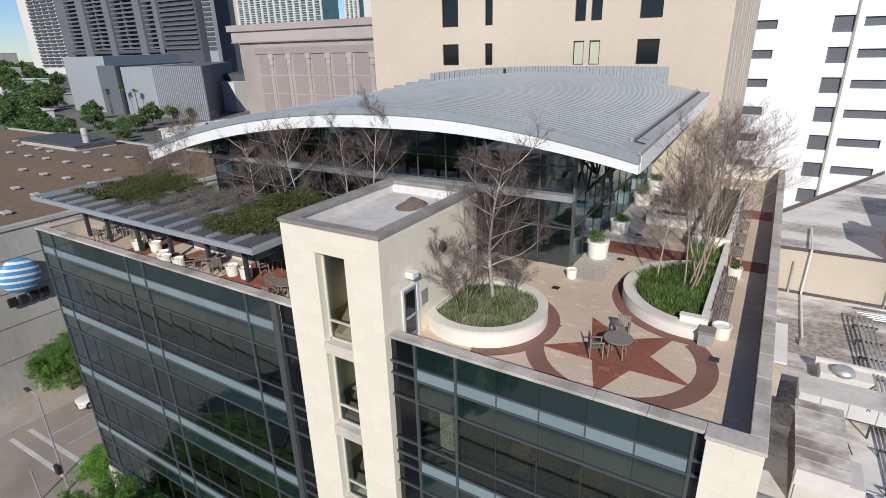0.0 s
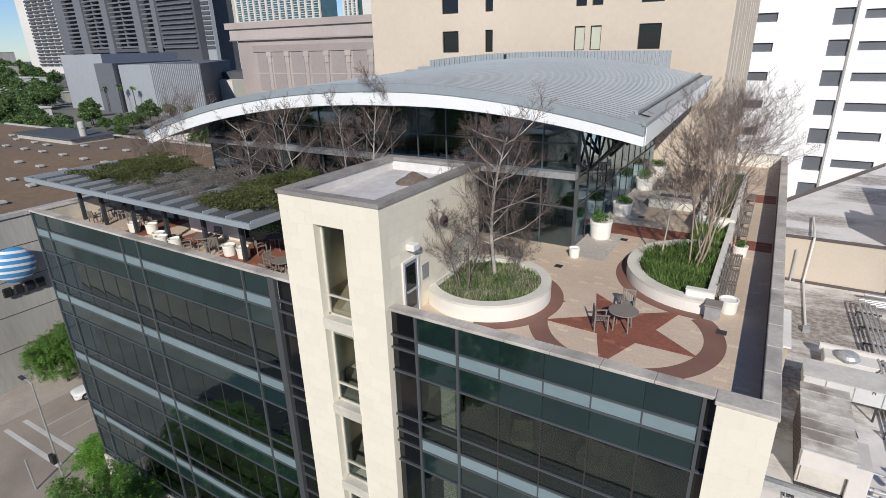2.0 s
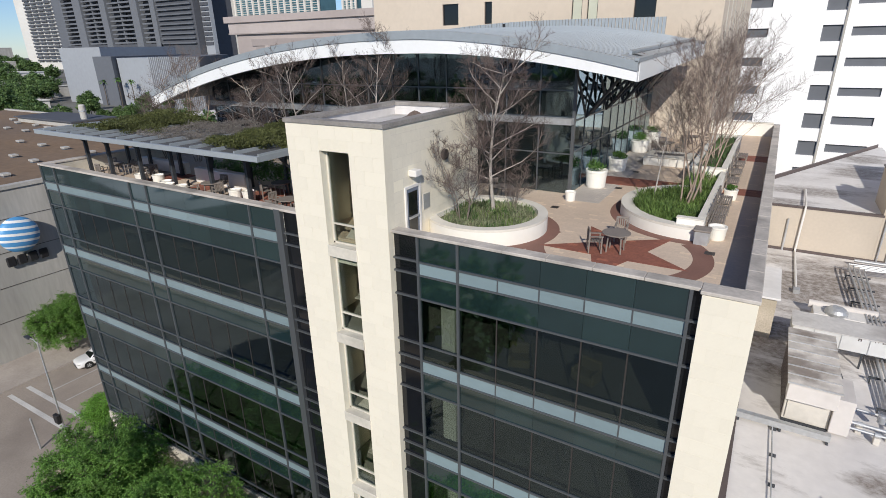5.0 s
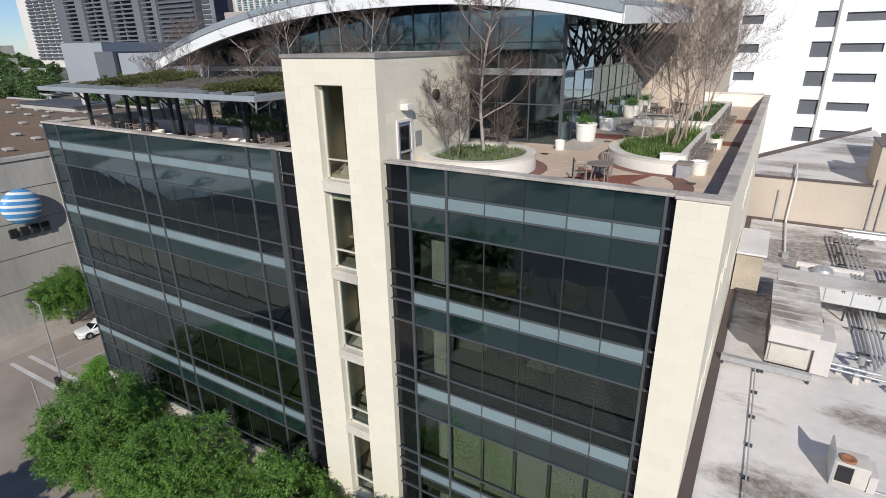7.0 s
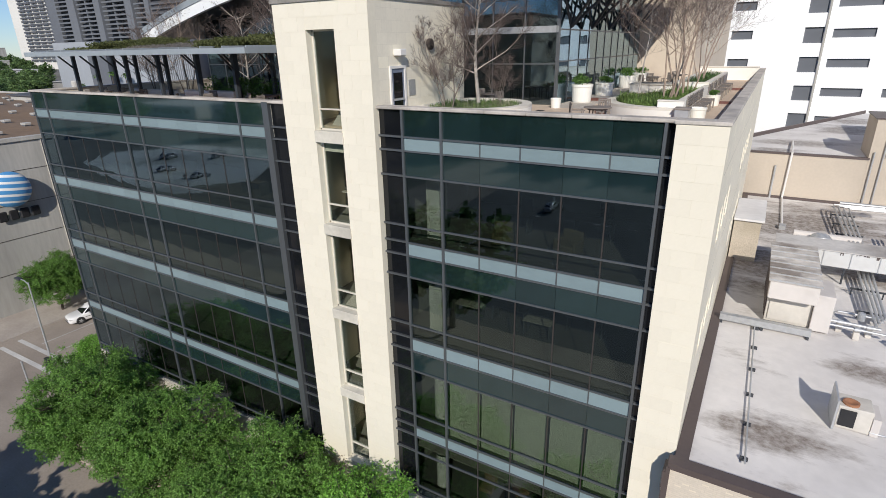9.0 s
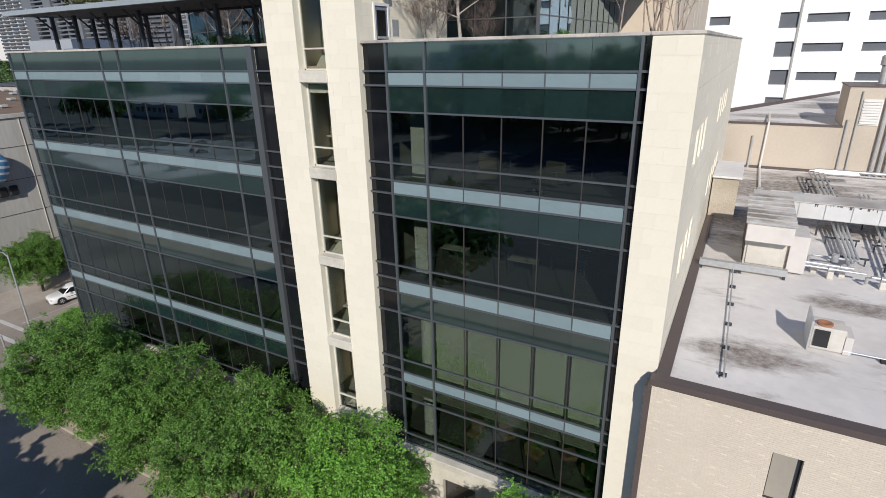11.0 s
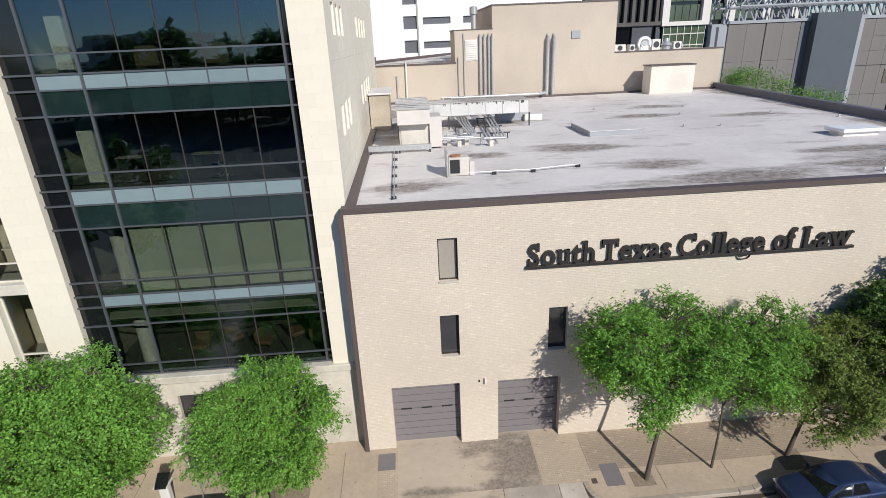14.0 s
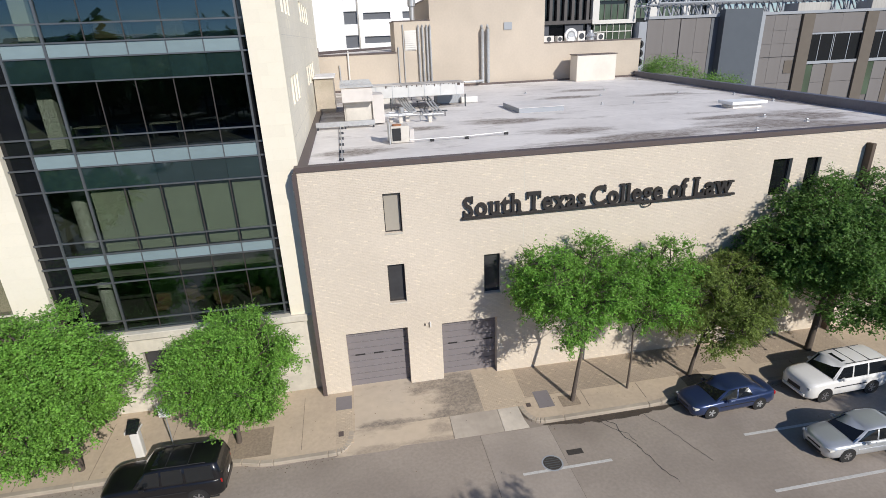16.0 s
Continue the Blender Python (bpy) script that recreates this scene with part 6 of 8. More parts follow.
part("roof_truss", truss, GREY_CLAD, garage, "pale steel roof truss")
glassy = thing("grey_glass_building", "grey mid-rise with dark fins, white piers and green glass", "building")
part("wall", boxes((49.8, 120, 150, 190, 0, 60)), DARK_GLASS, glassy)
for k in range(12):
    part("fin", boxes((50 + k * 2.25, 50.9 + k * 2.25, 148.8, 150, 20.6, 60)), FIN_GREY, glassy)
for z in range(27, 60, 5):
    part("floor_edge", boxes((50, 76.5, 149.4, 150, z, z + 0.7)), FIN_GREY, glassy)
part("belt", boxes((49.8, 76.6, 148.6, 150, 19.6, 20.6)), FIN_GREY, glassy)
for x0, x1 in ((50, 63.6), (68.6, 74.2), (75.4, 76.6)):
    part("base_panel", boxes((x0, x1, 149.2, 150, 0, 19.6)), SLATE, glassy)
for x0, x1 in ((76.6, 78.6), (88.0, 90.2), (94.6, 97.4), (105.5, 107.6), (114, 116)):
    part("pier", boxes((x0, x1, 148.4, 150, 19.4, 60)), FAR_WHITE, glassy, "white concrete pier")
part("white_band", boxes((76.6, 90.2, 148.3, 150, 19.3, 20.4)), FAR_WHITE, glassy)
for x0, x1 in ((78.6, 88.0), (90.2, 94.6), (97.4, 105.5)):
    for z in range(20, 58, 5):
        part("green_window", boxes((x0, x1, 149.5, 149.9, z + 0.5, z + 4.6)), GREEN_GLASS, glassy, "green office glass")
        for k in range(1, int((x1 - x0) / 2.1) + 1):
            part("mullion", boxes((x0 + k * 2.1 - 0.12, x0 + k * 2.1 + 0.12, 149.3, 149.5, z + 0.5, z + 4.6)), FIN_GREY, glassy)
part("podium_glass", boxes((77.4, 89.6, 149.0, 149.9, 8, 19.3)), GREEN_GLASS, glassy, "green podium glass")
for k in range(7):
    part("podium_mullion", boxes((77.4 + k * 2.0, 77.55 + k * 2.0, 148.8, 149.0, 8, 19.3)), FAR_WHITE, glassy)
for z in (14.0, 17.0):
    part("podium_rail", boxes((77.4, 89.6, 148.82, 149.0, z, z + 0.25)), FAR_WHITE, glassy)
part("pale_block", boxes((90.4, 94.6, 147, 149.9, 0, 19.2)), GREY_CLAD, glassy)
tanf = thing("far_tan_tower", "tan tower with a grid of windows beyond the white one", "building")
part("wall", boxes((58, 66, 200, 225, 0, 70)), TAN, tanf)
for k in range(3):
    for z in range(24, 70, 4):
        part("window", boxes((58.9 + k * 2.4, 60.1 + k * 2.4, 199.8, 200, z, z + 2.2)), DARK_CLAD, tanf)

# ---- concrete building across the side street ----
conc = thing("concrete_building", "pale concrete panel building with a brown gravel roof", "building")
part("wall", boxes((-150, -61, 2, 54.6, 0.1, 17.0)), CONCRETE, conc)
part("roof", boxes((-149.4, -61.6, 2.6, 54.0, 17.0, 17.06)), GRAVEL, conc, "brown gravel roof")
part("coping", boxes((-61.7, -60.85, 2, 54.6, 17.0, 17.35), (-150, -61.7, 54.0, 54.6, 17.0, 17.35)), CONCRETE, conc)
for z in (4.2, 7.6, 11.0, 14.2):
    part("wall_joint", boxes((-61.02, -60.97, 2, 62, z, z + 0.04)), BRONZE, conc)
for y in (8, 14, 23, 29, 36, 43, 50):
    part("wall_rib", boxes((-61, -60.93, y, y + 0.05, 0.2, 17)), STONE, conc)
for x, y in ((-124.6, 45.5), (-117.6, 43.5), (-110.1, 43.2), (-104.8, 42.7), (-110.7, 39.1), (-103.8, 39.0), (-98.0, 39.1), (-91.6, 39.1), (-97.3, 45.0), (-84.8, 38.7), (-91.3, 45.0), (-91.5, 33.2),
             (-84.9, 33.1), (-79.1, 33.3), (-78.9, 38.6), (-79.1, 27.4), (-67.1, 21.8), (-78.2, 44.7), (-73.2, 45.2), (-85.7, 45.5), (-72.5, 33.2), (-73.0, 27.0), (-67.0, 15.8)):
    u = thing("gravel_roof_vent", "small pale vent box on the gravel roof", "roof vent", "gravel roof vents", bm=rounded(boxes((-0.5, 0.5, -0.38, 0.38, 0.16, 0.42)), 0.04, 1), mat=CONCRETE, at=pose(x, y, 17.05))
    part("vent_base", boxes((-0.42, 0.42, -0.3, 0.3, 0, 0.16)), DARK_CLAD, u)
pent2 = thing("gravel_roof_penthouse", "low flat dark-topped penthouse on the gravel roof", "penthouse", bm=boxes((-121.5, -101.5, 45.2, 52.2, 17, 17.9)), mat=CONCRETE)
part("roof", boxes((-122.0, -101.0, 44.8, 52.6, 17.9, 18.1)), SLATE, pent2)
tank = thing("roof_tank", "slim weathered tank standing on the gravel roof", "tank", bm=turned([(0.7, 17.05), (0.55, 17.2), (0.55, 20.4), (0.4, 20.6)], 16, centre=(-103.0, 48.0)), mat=CONCRETE)
part("tank_collar", turned([(0.62, 19.4), (0.62, 19.6), (0.56, 19.62)], 16, centre=(-103.0, 48.0)), STEEL, tank)
globe = thing("globe_sign", "white ball sign with blue stripes on the concrete wall", "sign")
gbm = bmesh.new()
bmesh.ops.create_uvsphere(gbm, u_segments=48, v_segments=44, radius=1.75)
for f in gbm.faces:
    ring = int((f.calc_center_median().z + 1.75) / 3.5 * 28)
    f.material_index = 1 if ring % 5 in (1, 2, 3) else 0
part("ball", gbm, [FASCIA, BLUE], globe, smooth=True, at=pose(-60.1, 19.0, 12.7) @ Matrix.Diagonal((0.45, 1, 1, 1)) @ pose(0, 0, 0, -9, 0, 0))
part("bracket", boxes((-61, -60.4, 18.7, 19.3, 12.4, 13.0)), BLACK, globe)
for k in range(4):
    part("dark_shape", rounded(boxes((-60.75, -60.55, 17.5 + k * 0.95, 18.3 + k * 0.95, 9.6, 10.6)), 0.1, 1), BLACK, globe, "black rounded shape under the ball")

# ---- far low blocks ----
for x0, x1, y0, y1, z, m in ((-420, -350, 110, 150, 4, FAR_WHITE), (-520, -430, 150, 200, 7, CONCRETE),
                             (-200, -160, 120, 150, 5, FAR_WHITE), (-700, -600, 220, 260, 12, FAR_WHITE), (-1100, -950, 330, 380, 18, CONCRETE), (-1600, -1400, 500, 560, 40, CONCRETE), (-1350, -1300, 420, 450, 50, FAR_WHITE)):
    far = thing("low_block", "low pale roofed block in the distance", "building", "far low blocks", bm=boxes((x0, x1, y0, y1, -0.3, z)), mat=m)
    part("roof_edge", boxes((x0 - 0.5, x1 + 0.5, y0 - 0.5, y1 + 0.5, z, z + 0.5)), FAR_WHITE, far)
for x0, x1, y0, y1, z, m in ((-230, -190, -135, -105, 5, FAR_WHITE), (-185, -160, -135, -108, 6, FAR_WHITE), (-300, -240, -205, -180, 7, FAR_WHITE), (-150, -120, -260, -230, 21, FAR_WHITE),
                             (-92, -62, -175, -145, 24, FAR_WHITE), (-62, -46, -180, -150, 19, PINK), (-46, -18, -190, -160, 16, CONCRETE), (-18, 12, -200, -160, 20, CONCRETE),
                             (12, 40, -200, -165, 18, CONCRETE), (70, 110, -220, -190, 22, CONCRETE)):
    opp = thing("opposite_building", "building beyond the lots on the street's other side", "building", "opposite buildings", bm=boxes((x0, x1, y0, y1, -0.3, z)), mat=m)
    for f in range(int(z // 4)):
        for k in range(int((x1 - x0 - 4) // 5)):
            part("window", boxes((x0 + 3 + k * 5, x0 + 6 + k * 5, y1, y1 + 0.1, 2 + f * 4, 3.8 + f * 4)), DARK_GLASS, opp)


# ---- plants ----
def bare_tree(seed, height, stems=1, trunk=0.09, limbs=12, fans=6, depth=4, lean=(0, 0), first=0.2, reach=0.42, bark=None, rise=0.5, kink=0.13, hang=0.20):
    """Meshes of a leafless tree at the origin: stems with rising limbs, and a mist of fine drooping twigs."""
    rng = random.Random(seed)
    wood, twig = bmesh.new(), bmesh.new()

    def grow(p, d, length, r, level):
        n = 7 if level == 0 else 5 if level == 1 else 3
        pts, q, dd = [p], Vector(p), d.copy()
        for i in range(n):
            lift = 0.16 if level == 0 else 0.05 if level == 1 else 0.10 - hang * i / n
            dd = (dd + Vector((rng.uniform(-1, 1), rng.uniform(-1, 1), rng.uniform(-0.5, 0.5))) * (kink if level == 0 else 0.2) + Vector((0, 0, lift))).normalized()
            q = q + dd * length / n
            pts.append(q.copy())
        slim = 0.75 if level == 0 else 0.6
        tube(wood if level < 2 else twig, pts, [r * (1 - slim * i / n) for i in range(n + 1)], 8 if level == 0 else 5 if level == 1 else 3, caps=False)
        if level >= depth:
            return
        count = limbs if level == 0 else fans + (2 if level == 1 else 0)
        turn = rng.uniform(0, 6.28)
        for k in range(count):
            at = first + (1 - first) * (k + rng.random()) / count if level == 0 else 0.15 + 0.85 * (k + rng.random()) / count
            i = min(n - 1, int(at * n))
            base = pts[i].lerp(pts[i + 1], at * n - i)
            turn += 2.4 + rng.uniform(-0.6, 0.6)
            if level == 0:
                way = Vector((math.cos(turn), math.sin(turn), rise * rng.uniform(0.5, 1.7))).normalized()
                far = length * reach * rng.uniform(0.7, 1.15) * (1.1 - 0.62 * at)
            else:
                out = Vector((rng.uniform(-1, 1), rng.uniform(-1, 1), rng.uniform(-0.35, 0.8))).normalized()
                way = (dd * 0.95 + out).normalized()
                far = length * rng.uniform(0.36, 0.6) * (1.15 - 0.4 * at)
            grow(base, way, far, max(0.0040, r * (0.34 if level == 0 else 0.33)), level + 1)

    for k in range(stems):
        a = 2 * math.pi * k / stems + rng.uniform(0, 0.6)
        off = Vector((math.cos(a), math.sin(a), 0)) * (0.2 if stems > 1 else 0)
        way = Vector((lean[0] + off.x * 0.9, lean[1] + off.y * 0.9, 1)).normalized()
        grow(off, way, height * rng.uniform(0.86, 1.0), trunk * rng.uniform(0.75, 1.1), 0)
    return to_mesh("bare_stems", wood, bark or BARK, True), to_mesh("bare_twigs", twig, TWIG)


BARE = [bare_tree(6, 6.1, 1, 0.095, 19, 7, 4, first=0.2, reach=0.58, bark=BIRCH, rise=0.45, kink=0.2, hang=0.36), bare_tree(8, 3.6, 4, 0.034, 8, 5, 4, first=0.12, reach=0.5, bark=BARK_BROWN, kink=0.2),
        bare_tree(12, 6.6, 4, 0.05, 8, 5, 4, (0.22, 0.0), 0.3, 0.58, TAN_BARK, 0.75), bare_tree(21, 6.6, 2, 0.055, 10, 6, 4, (-0.05, 0), 0.35, 0.52, BIRCH, 0.7),
        bare_tree(33, 6.4, 3, 0.045, 8, 4, 4, (0.18, -0.05), 0.3, 0.58, TAN_BARK, 0.75), bare_tree(41, 7.4, 1, 0.07, 12, 6, 4, first=0.3, reach=0.48, bark=BIRCH, rise=0.7)]


def place_bare(i, x, y, z, turn, size, label):
    ob = thing("bare_tree", label, "tree", "bare terrace trees", at=pose(x, y, z, 0, 0, turn) @ Matrix.Scale(size, 4))
    part("trunk", BARE[i][0], None, ob)
    tagged(part("branchwork", BARE[i][1], None, ob), kind="stuff")


place_bare(0, -9.0, 18.5, 22.42, 20, 1.0, "tall leafless birch in the round white planter")
place_bare(1, -9.5, 16.7, 22.42, 70, 1.0, "small leafless tree beside the stair tower")
place_bare(1, -8.3, 18.9, 22.42, 190, 0.6, "low brown leafless bush at the birch's foot")
place_bare(2, -2.0, 23.3, 22.28, 0, 1.0, "spreading leafless tree clump in the long planter")
place_bare(4, -1.75, 24.9, 22.28, 200, 1.0, "leafless multi-stemmed tree in the long planter")
place_bare(5, -3.4, 23.7, 22.28, 40, 0.72, "slim pale leafless sapling in the long planter")
place_bare(4, -1.8, 28.0, 22.28, 90, 0.95, "leafless tree at the planter's far end")
place_bare(2, -1.8, 33.0, 22.66, 120, 0.85, "leafless tree further along the terrace")
place_bare(3, -22.6, 20.6, TZ, 0, 1.0, "forked leafless birch behind the pergola")
place_bare(5, -18.9, 21.0, TZ, 120, 0.98, "slim leafless birch before the glass hall")
place_bare(5, -17.5, 20.9, TZ, 10, 1.12, "pale leafless birch before the glass hall")
place_bare(2, -32.4, 20.8, TZ, 150, 0.95, "leafless tree clump at the roof's west end")
place_bare(1, -35.4, 20.6, TZ, 0, 1.3, "small leafless tree on the terrace corner")
place_bare(0, -27.0, 21.2, TZ, 200, 0.85, "leafless birch behind the vine-grown pergola")


def leaf_cloud(bm, rng, centre, size, count, leaf, droop=0.3):
    for _ in range(count):
        u = Vector((rng.gauss(0, 1), rng.gauss(0, 1), rng.gauss(0, 1))).normalized() * rng.random() ** 0.45
        p = Vector(centre) + Vector((u.x * size[0], u.y * size[1], u.z * size[2]))
        n = (u + Vector((rng.uniform(-1, 1), rng.uniform(-1, 1), rng.uniform(-0.4, 1.2)))).normalized()
        a = n.cross(Vector((rng.uniform(-1, 1), rng.uniform(-1, 1), rng.uniform(-1, 1)))).normalized()
        b = n.cross(a)
        s = leaf * rng.uniform(0.6, 1.3)
        v = [bm.verts.new(p + a * s * i + b * s * j + n * s * k) for i, j, k in ((-1, 0, -0.15), (0, -0.5, 0.1), (1, 0, -0.15), (0, 0.5, 0.1))]
        bm.faces.new(v)


def spray(bm, rng, start, way, length, count, leaf):
    """Leaves set alternately along one drooping shoot."""
    p, d = Vector(start), Vector(way).normalized()
    for i in range(count):
        d = (d + Vector((rng.uniform(-0.15, 0.15), rng.uniform(-0.15, 0.15), -0.05))).normalized()
        p = p + d * (length / count)
        side = d.cross(Vector((rng.uniform(-1, 1), rng.uniform(-1, 1), rng.uniform(-1, 1)))).normalized()
        n = (Vector((rng.uniform(-1, 1), rng.uniform(-1, 1), rng.uniform(-1, 1))) * 0.75 + Vector((0, 0, 0.8)) + d * 0.5).normalized()
        a = (d * 0.7 + side)
        a = (a - n * a.dot(n)).normalized()
        b = n.cross(a)
        s = leaf * rng.uniform(0.65, 1.3)
        q = p + a * s
        bm.faces.new([bm.verts.new(q + a * s * i2 + b * s * j) for i2, j in ((-0.8, -0.55), (0.7, -0.45), (0.75, 0.5), (-0.75, 0.5))])


def leafy_tree(seed, fork, centre, radii, mat, leaf=0.06, lobes=24, shoots=40, per=8, stem=0.13, hang=-0.7, spread=1.0, sprays=8):
    """Meshes of an oak at the origin: trunk forked at a point, limbs, and a crown of leafy shoots in uneven lobes round a centre."""
    rng = random.Random(seed)
    wood, crown = bmesh.new(), bmesh.new()
    top, mid = Vector(fork), Vector(centre)
    tube(wood, [(0, 0, -0.2), (top.x * 0.35 + 0.05, top.y * 0.35, top.z * 0.5), top], [stem * 1.3, stem, stem * 0.85], 10, caps=False)
    tube(wood, [top, top.lerp(mid, 0.5) + Vector((0.12, -0.1, 0)), mid + Vector((0, 0, radii[2] * 0.3))], [stem * 0.8, stem * 0.55, stem * 0.2], 8, caps=False)
    mean = (radii[0] + radii[1] + radii[2]) / 3
    for k in range(lobes):
        a = 2.39996 * k + rng.uniform(-0.4, 0.4)
        h = hang + (0.98 - hang) * ((k + rng.uniform(0.1, 0.9)) / lobes)
        rr = math.sqrt(max(0.02, 1 - h * h))
        size = mean * rng.uniform(0.17, 0.30)
        out = rng.uniform(0.66, 1.04) if k % 4 else rng.uniform(0.3, 0.6)
        c = mid + Vector((math.cos(a) * rr * (radii[0] - size) * out, math.sin(a) * rr * (radii[1] - size) * out, h * (radii[2] - size * 0.7) * out))
        outward = (c - mid).normalized()
        limb = top.lerp(mid, max(0.0, min(0.95, (h + 0.75) * 0.6 + rng.uniform(-0.15, 0.15))))
        knee = limb.lerp(c, 0.45) + Vector((rng.uniform(-0.2, 0.2), rng.uniform(-0.2, 0.2), 0.05 * radii[2]))
        tube(wood, [limb, knee, c], [stem * 0.34, stem * 0.22, 0.02], 6, caps=False)
        for _ in range(7 if leaf < 0.1 else 0):
            u = Vector((rng.gauss(0, 1), rng.gauss(0, 1), rng.gauss(0.2, 0.7))).normalized()
            tube(wood, [knee.lerp(c, rng.uniform(0.5, 1)), c + u * size * 0.5, c + u * size * 0.95 + outward * 0.2], [0.028, 0.018, 0.006], 4, caps=False)
        for _ in range(int(shoots * (size / (mean * 0.24)) ** 2)):
            u = (Vector((rng.gauss(0, 1), rng.gauss(0, 1), rng.gauss(0, 0.85))).normalized() + outward * 0.45).normalized()
            tuft = c + Vector((u.x, u.y, u.z * 0.72)) * size * (0.25 + 0.8 * rng.random() ** 0.6)
            if rng.random() < 0.16:
                tuft += u * size * rng.uniform(0.15, 0.6)
            for _ in range(sprays):
                w = Vector((rng.gauss(0, 1), rng.gauss(0, 1), rng.gauss(0.1, 0.8))).normalized()
                spray(crown, rng, tuft + w * 0.08 * rng.random(), w + u * 0.45, rng.uniform(0.12, 0.44) * spread, per, leaf)
    return to_mesh("oak_wood", wood, DARK_BARK, True), to_mesh("oak_crown", crown, mat)


OAK = [leafy_tree(5, (0, 0, 1.7), (0.2, 0.15, 3.8), (3.1, 2.9, 2.95), LEAF, 0.042, 64, 28, 8, 0.10, -0.95, 1.1), leafy_tree(9, (0.62, 0.35, 3.4), (-0.05, 0.6, 5.75), (3.5, 3.0, 2.7), LEAF, 0.044, 44, 22, 8, 0.09, -0.75, 1.15),
       leafy_tree(14, (0.35, 0, 1.9), (1.5, 0.1, 4.0), (3.2, 2.7, 2.9), LEAF_OLIVE, 0.042, 46, 25, 8, 0.09, -0.85, 1.15), leafy_tree(19, (0.2, 0, 3.0), (0.4, 0, 6.1), (5.8, 4.8, 4.3), LEAF_DARK, 0.056, 78, 42, 8, 0.15, -0.85, 1.3),
       leafy_tree(27, (0, -0.2, 2.6), (0, -0.3, 5.5), (4.9, 4.6, 4.2), LEAF_MID, 0.054, 66, 40, 8, 0.16, -0.85, 1.3), leafy_tree(36, (0, 0, 2.4), (0, 0, 5.0), (4.6, 4.6, 3.8), LEAF_FAR, 0.34, 14, 10, 3, 0.2, -0.5, 2.5),
       leafy_tree(44, (0, 0, 2.4), (0, 0, 5.0), (4.6, 4.6, 3.8), LEAF_FAR, 0.55, 10, 6, 2, 0.2, -0.5, 3.0), leafy_tree(51, (0.1, 0.1, 3.2), (0.9, 0.4, 5.5), (2.7, 2.5, 2.8), LEAF, 0.042, 34, 18, 8, 0.05, -0.85, 1.15)]


def place_oak(i, x, y, turn, size, label, z=None, group="street oaks"):
    ob = thing("street_tree", label, "tree", group, at=pose(x, y, z_walk(y) if z is None else z, 0, 0, turn) @ Matrix.Scale(size, 4))
    part("trunk", OAK[i][0], None, ob)
    tagged(part("crown", OAK[i][1], None, ob), kind="stuff")


place_oak(0, -2.86, 9.8, 0, 1.0, "bright green young oak on the pavement")
place_oak(0, -9.5, 9.55, 130, 1.16, "bright green oak beside the stair tower")
place_oak(4, -16.4, 9.35, 60, 0.84, "green oak before the glass front")
place_oak(4, -23.2, 9.2, 200, 0.82, "full green oak before the glass front")
place_oak(4, -30.4, 9.5, 300, 0.86, "large green oak at the street corner")
place_oak(7, 16.3, 9.6, 0, 1.0, "slim sparse young oak between two fuller ones")
place_oak(1, 13.2, 9.3, 0, 1.0, "light green oak with a leaning trunk before the brick wall")
place_oak(2, 19.9, 9.85, 0, 1.0, "darker olive oak beside the blue car")
place_oak(3, 27.6, 10.5, 0, 1.0, "large dark green oak before the brick wall")
place_oak(3, 37.5, 10.2, 10, 0.95, "dark green oak further along the pavement")
place_oak(4, -57.6, 19.4, 80, 0.66, "green tree at the concrete building", 0.15)
place_oak(0, -39.2, 14.2, 20, 0.8, "slender green tree at the building's corner", -0.05)
place_oak(2, -57.3, 27.5, 80, 0.9, "green tree on the side street", 0.15)
for i, x, y, t in ((3, 12.5, -10.6, 0), (3, 34.0, -8.0, 50), (5, 44.0, -9.0, 90), (5, -20.5, -9.2, 10), (5, -29.0, -10.2, 30), (5, -36.0, -10.5, 70)):
    place_oak(i, x, y, t, 1.35 if -30 < x < 0 else 0.95, "oak on the street's other side", 0.14, "opposite oaks")
rngo = random.Random(5)
for k in range(34):
    place_oak(6, -95 + k * 4.6 + rngo.uniform(-2, 2), rngo.uniform(-142, -104), rngo.uniform(0, 360), rngo.uniform(1.2, 2.2) + (0.6 if 8 < k < 22 else 0), "tall dark green tree beyond the parking lots", -0.05, "trees beyond the lots")
for _ in range(95):
    x, y = rngo.uniform(-330, 90), rngo.uniform(-320, -30)
    if (-155 < x < -84 and -78 < y < -26) or (-72 < x < 62 and y > -100) or x < 0 and -175 < x - y * 1.1 - 60 < -120 and y < -80:
        continue
    place_oak(6, x, y, rngo.uniform(0, 360), rngo.uniform(0.9, 1.5), "dark green tree beyond the parking lots", -0.05, "trees beyond the lots")
def palm(x, y, z):
    ob = thing("palm_tree", "tall thin palm before the grey hall", "palm", "palms")
    part("trunk", tube(bmesh.new(), [(x, y, -0.2), (x + 0.2, y, z * 0.5), (x, y, z)], [0.3, 0.24, 0.2], 8), DARK_BARK, ob)
    crown, rp = bmesh.new(), random.Random(int(x * 7 + y))
    for k in range(38):
        a, up = rp.uniform(0, 6.28), rp.uniform(-0.5, 1.2)
        d = Vector((math.cos(a), math.sin(a), up)).normalized()
        p = Vector((x, y, z))
        side = d.cross(Vector((0, 0, 1))).normalized() * 0.28
        tip = p + d * 2.7 - Vector((0, 0, 0.9))
        bend = p + d * 1.6
        crown.faces.new([crown.verts.new(q) for q in (p, bend + side, tip, bend - side)])
    tagged(part("fronds", crown, LEAF_DARK, ob), kind="stuff")


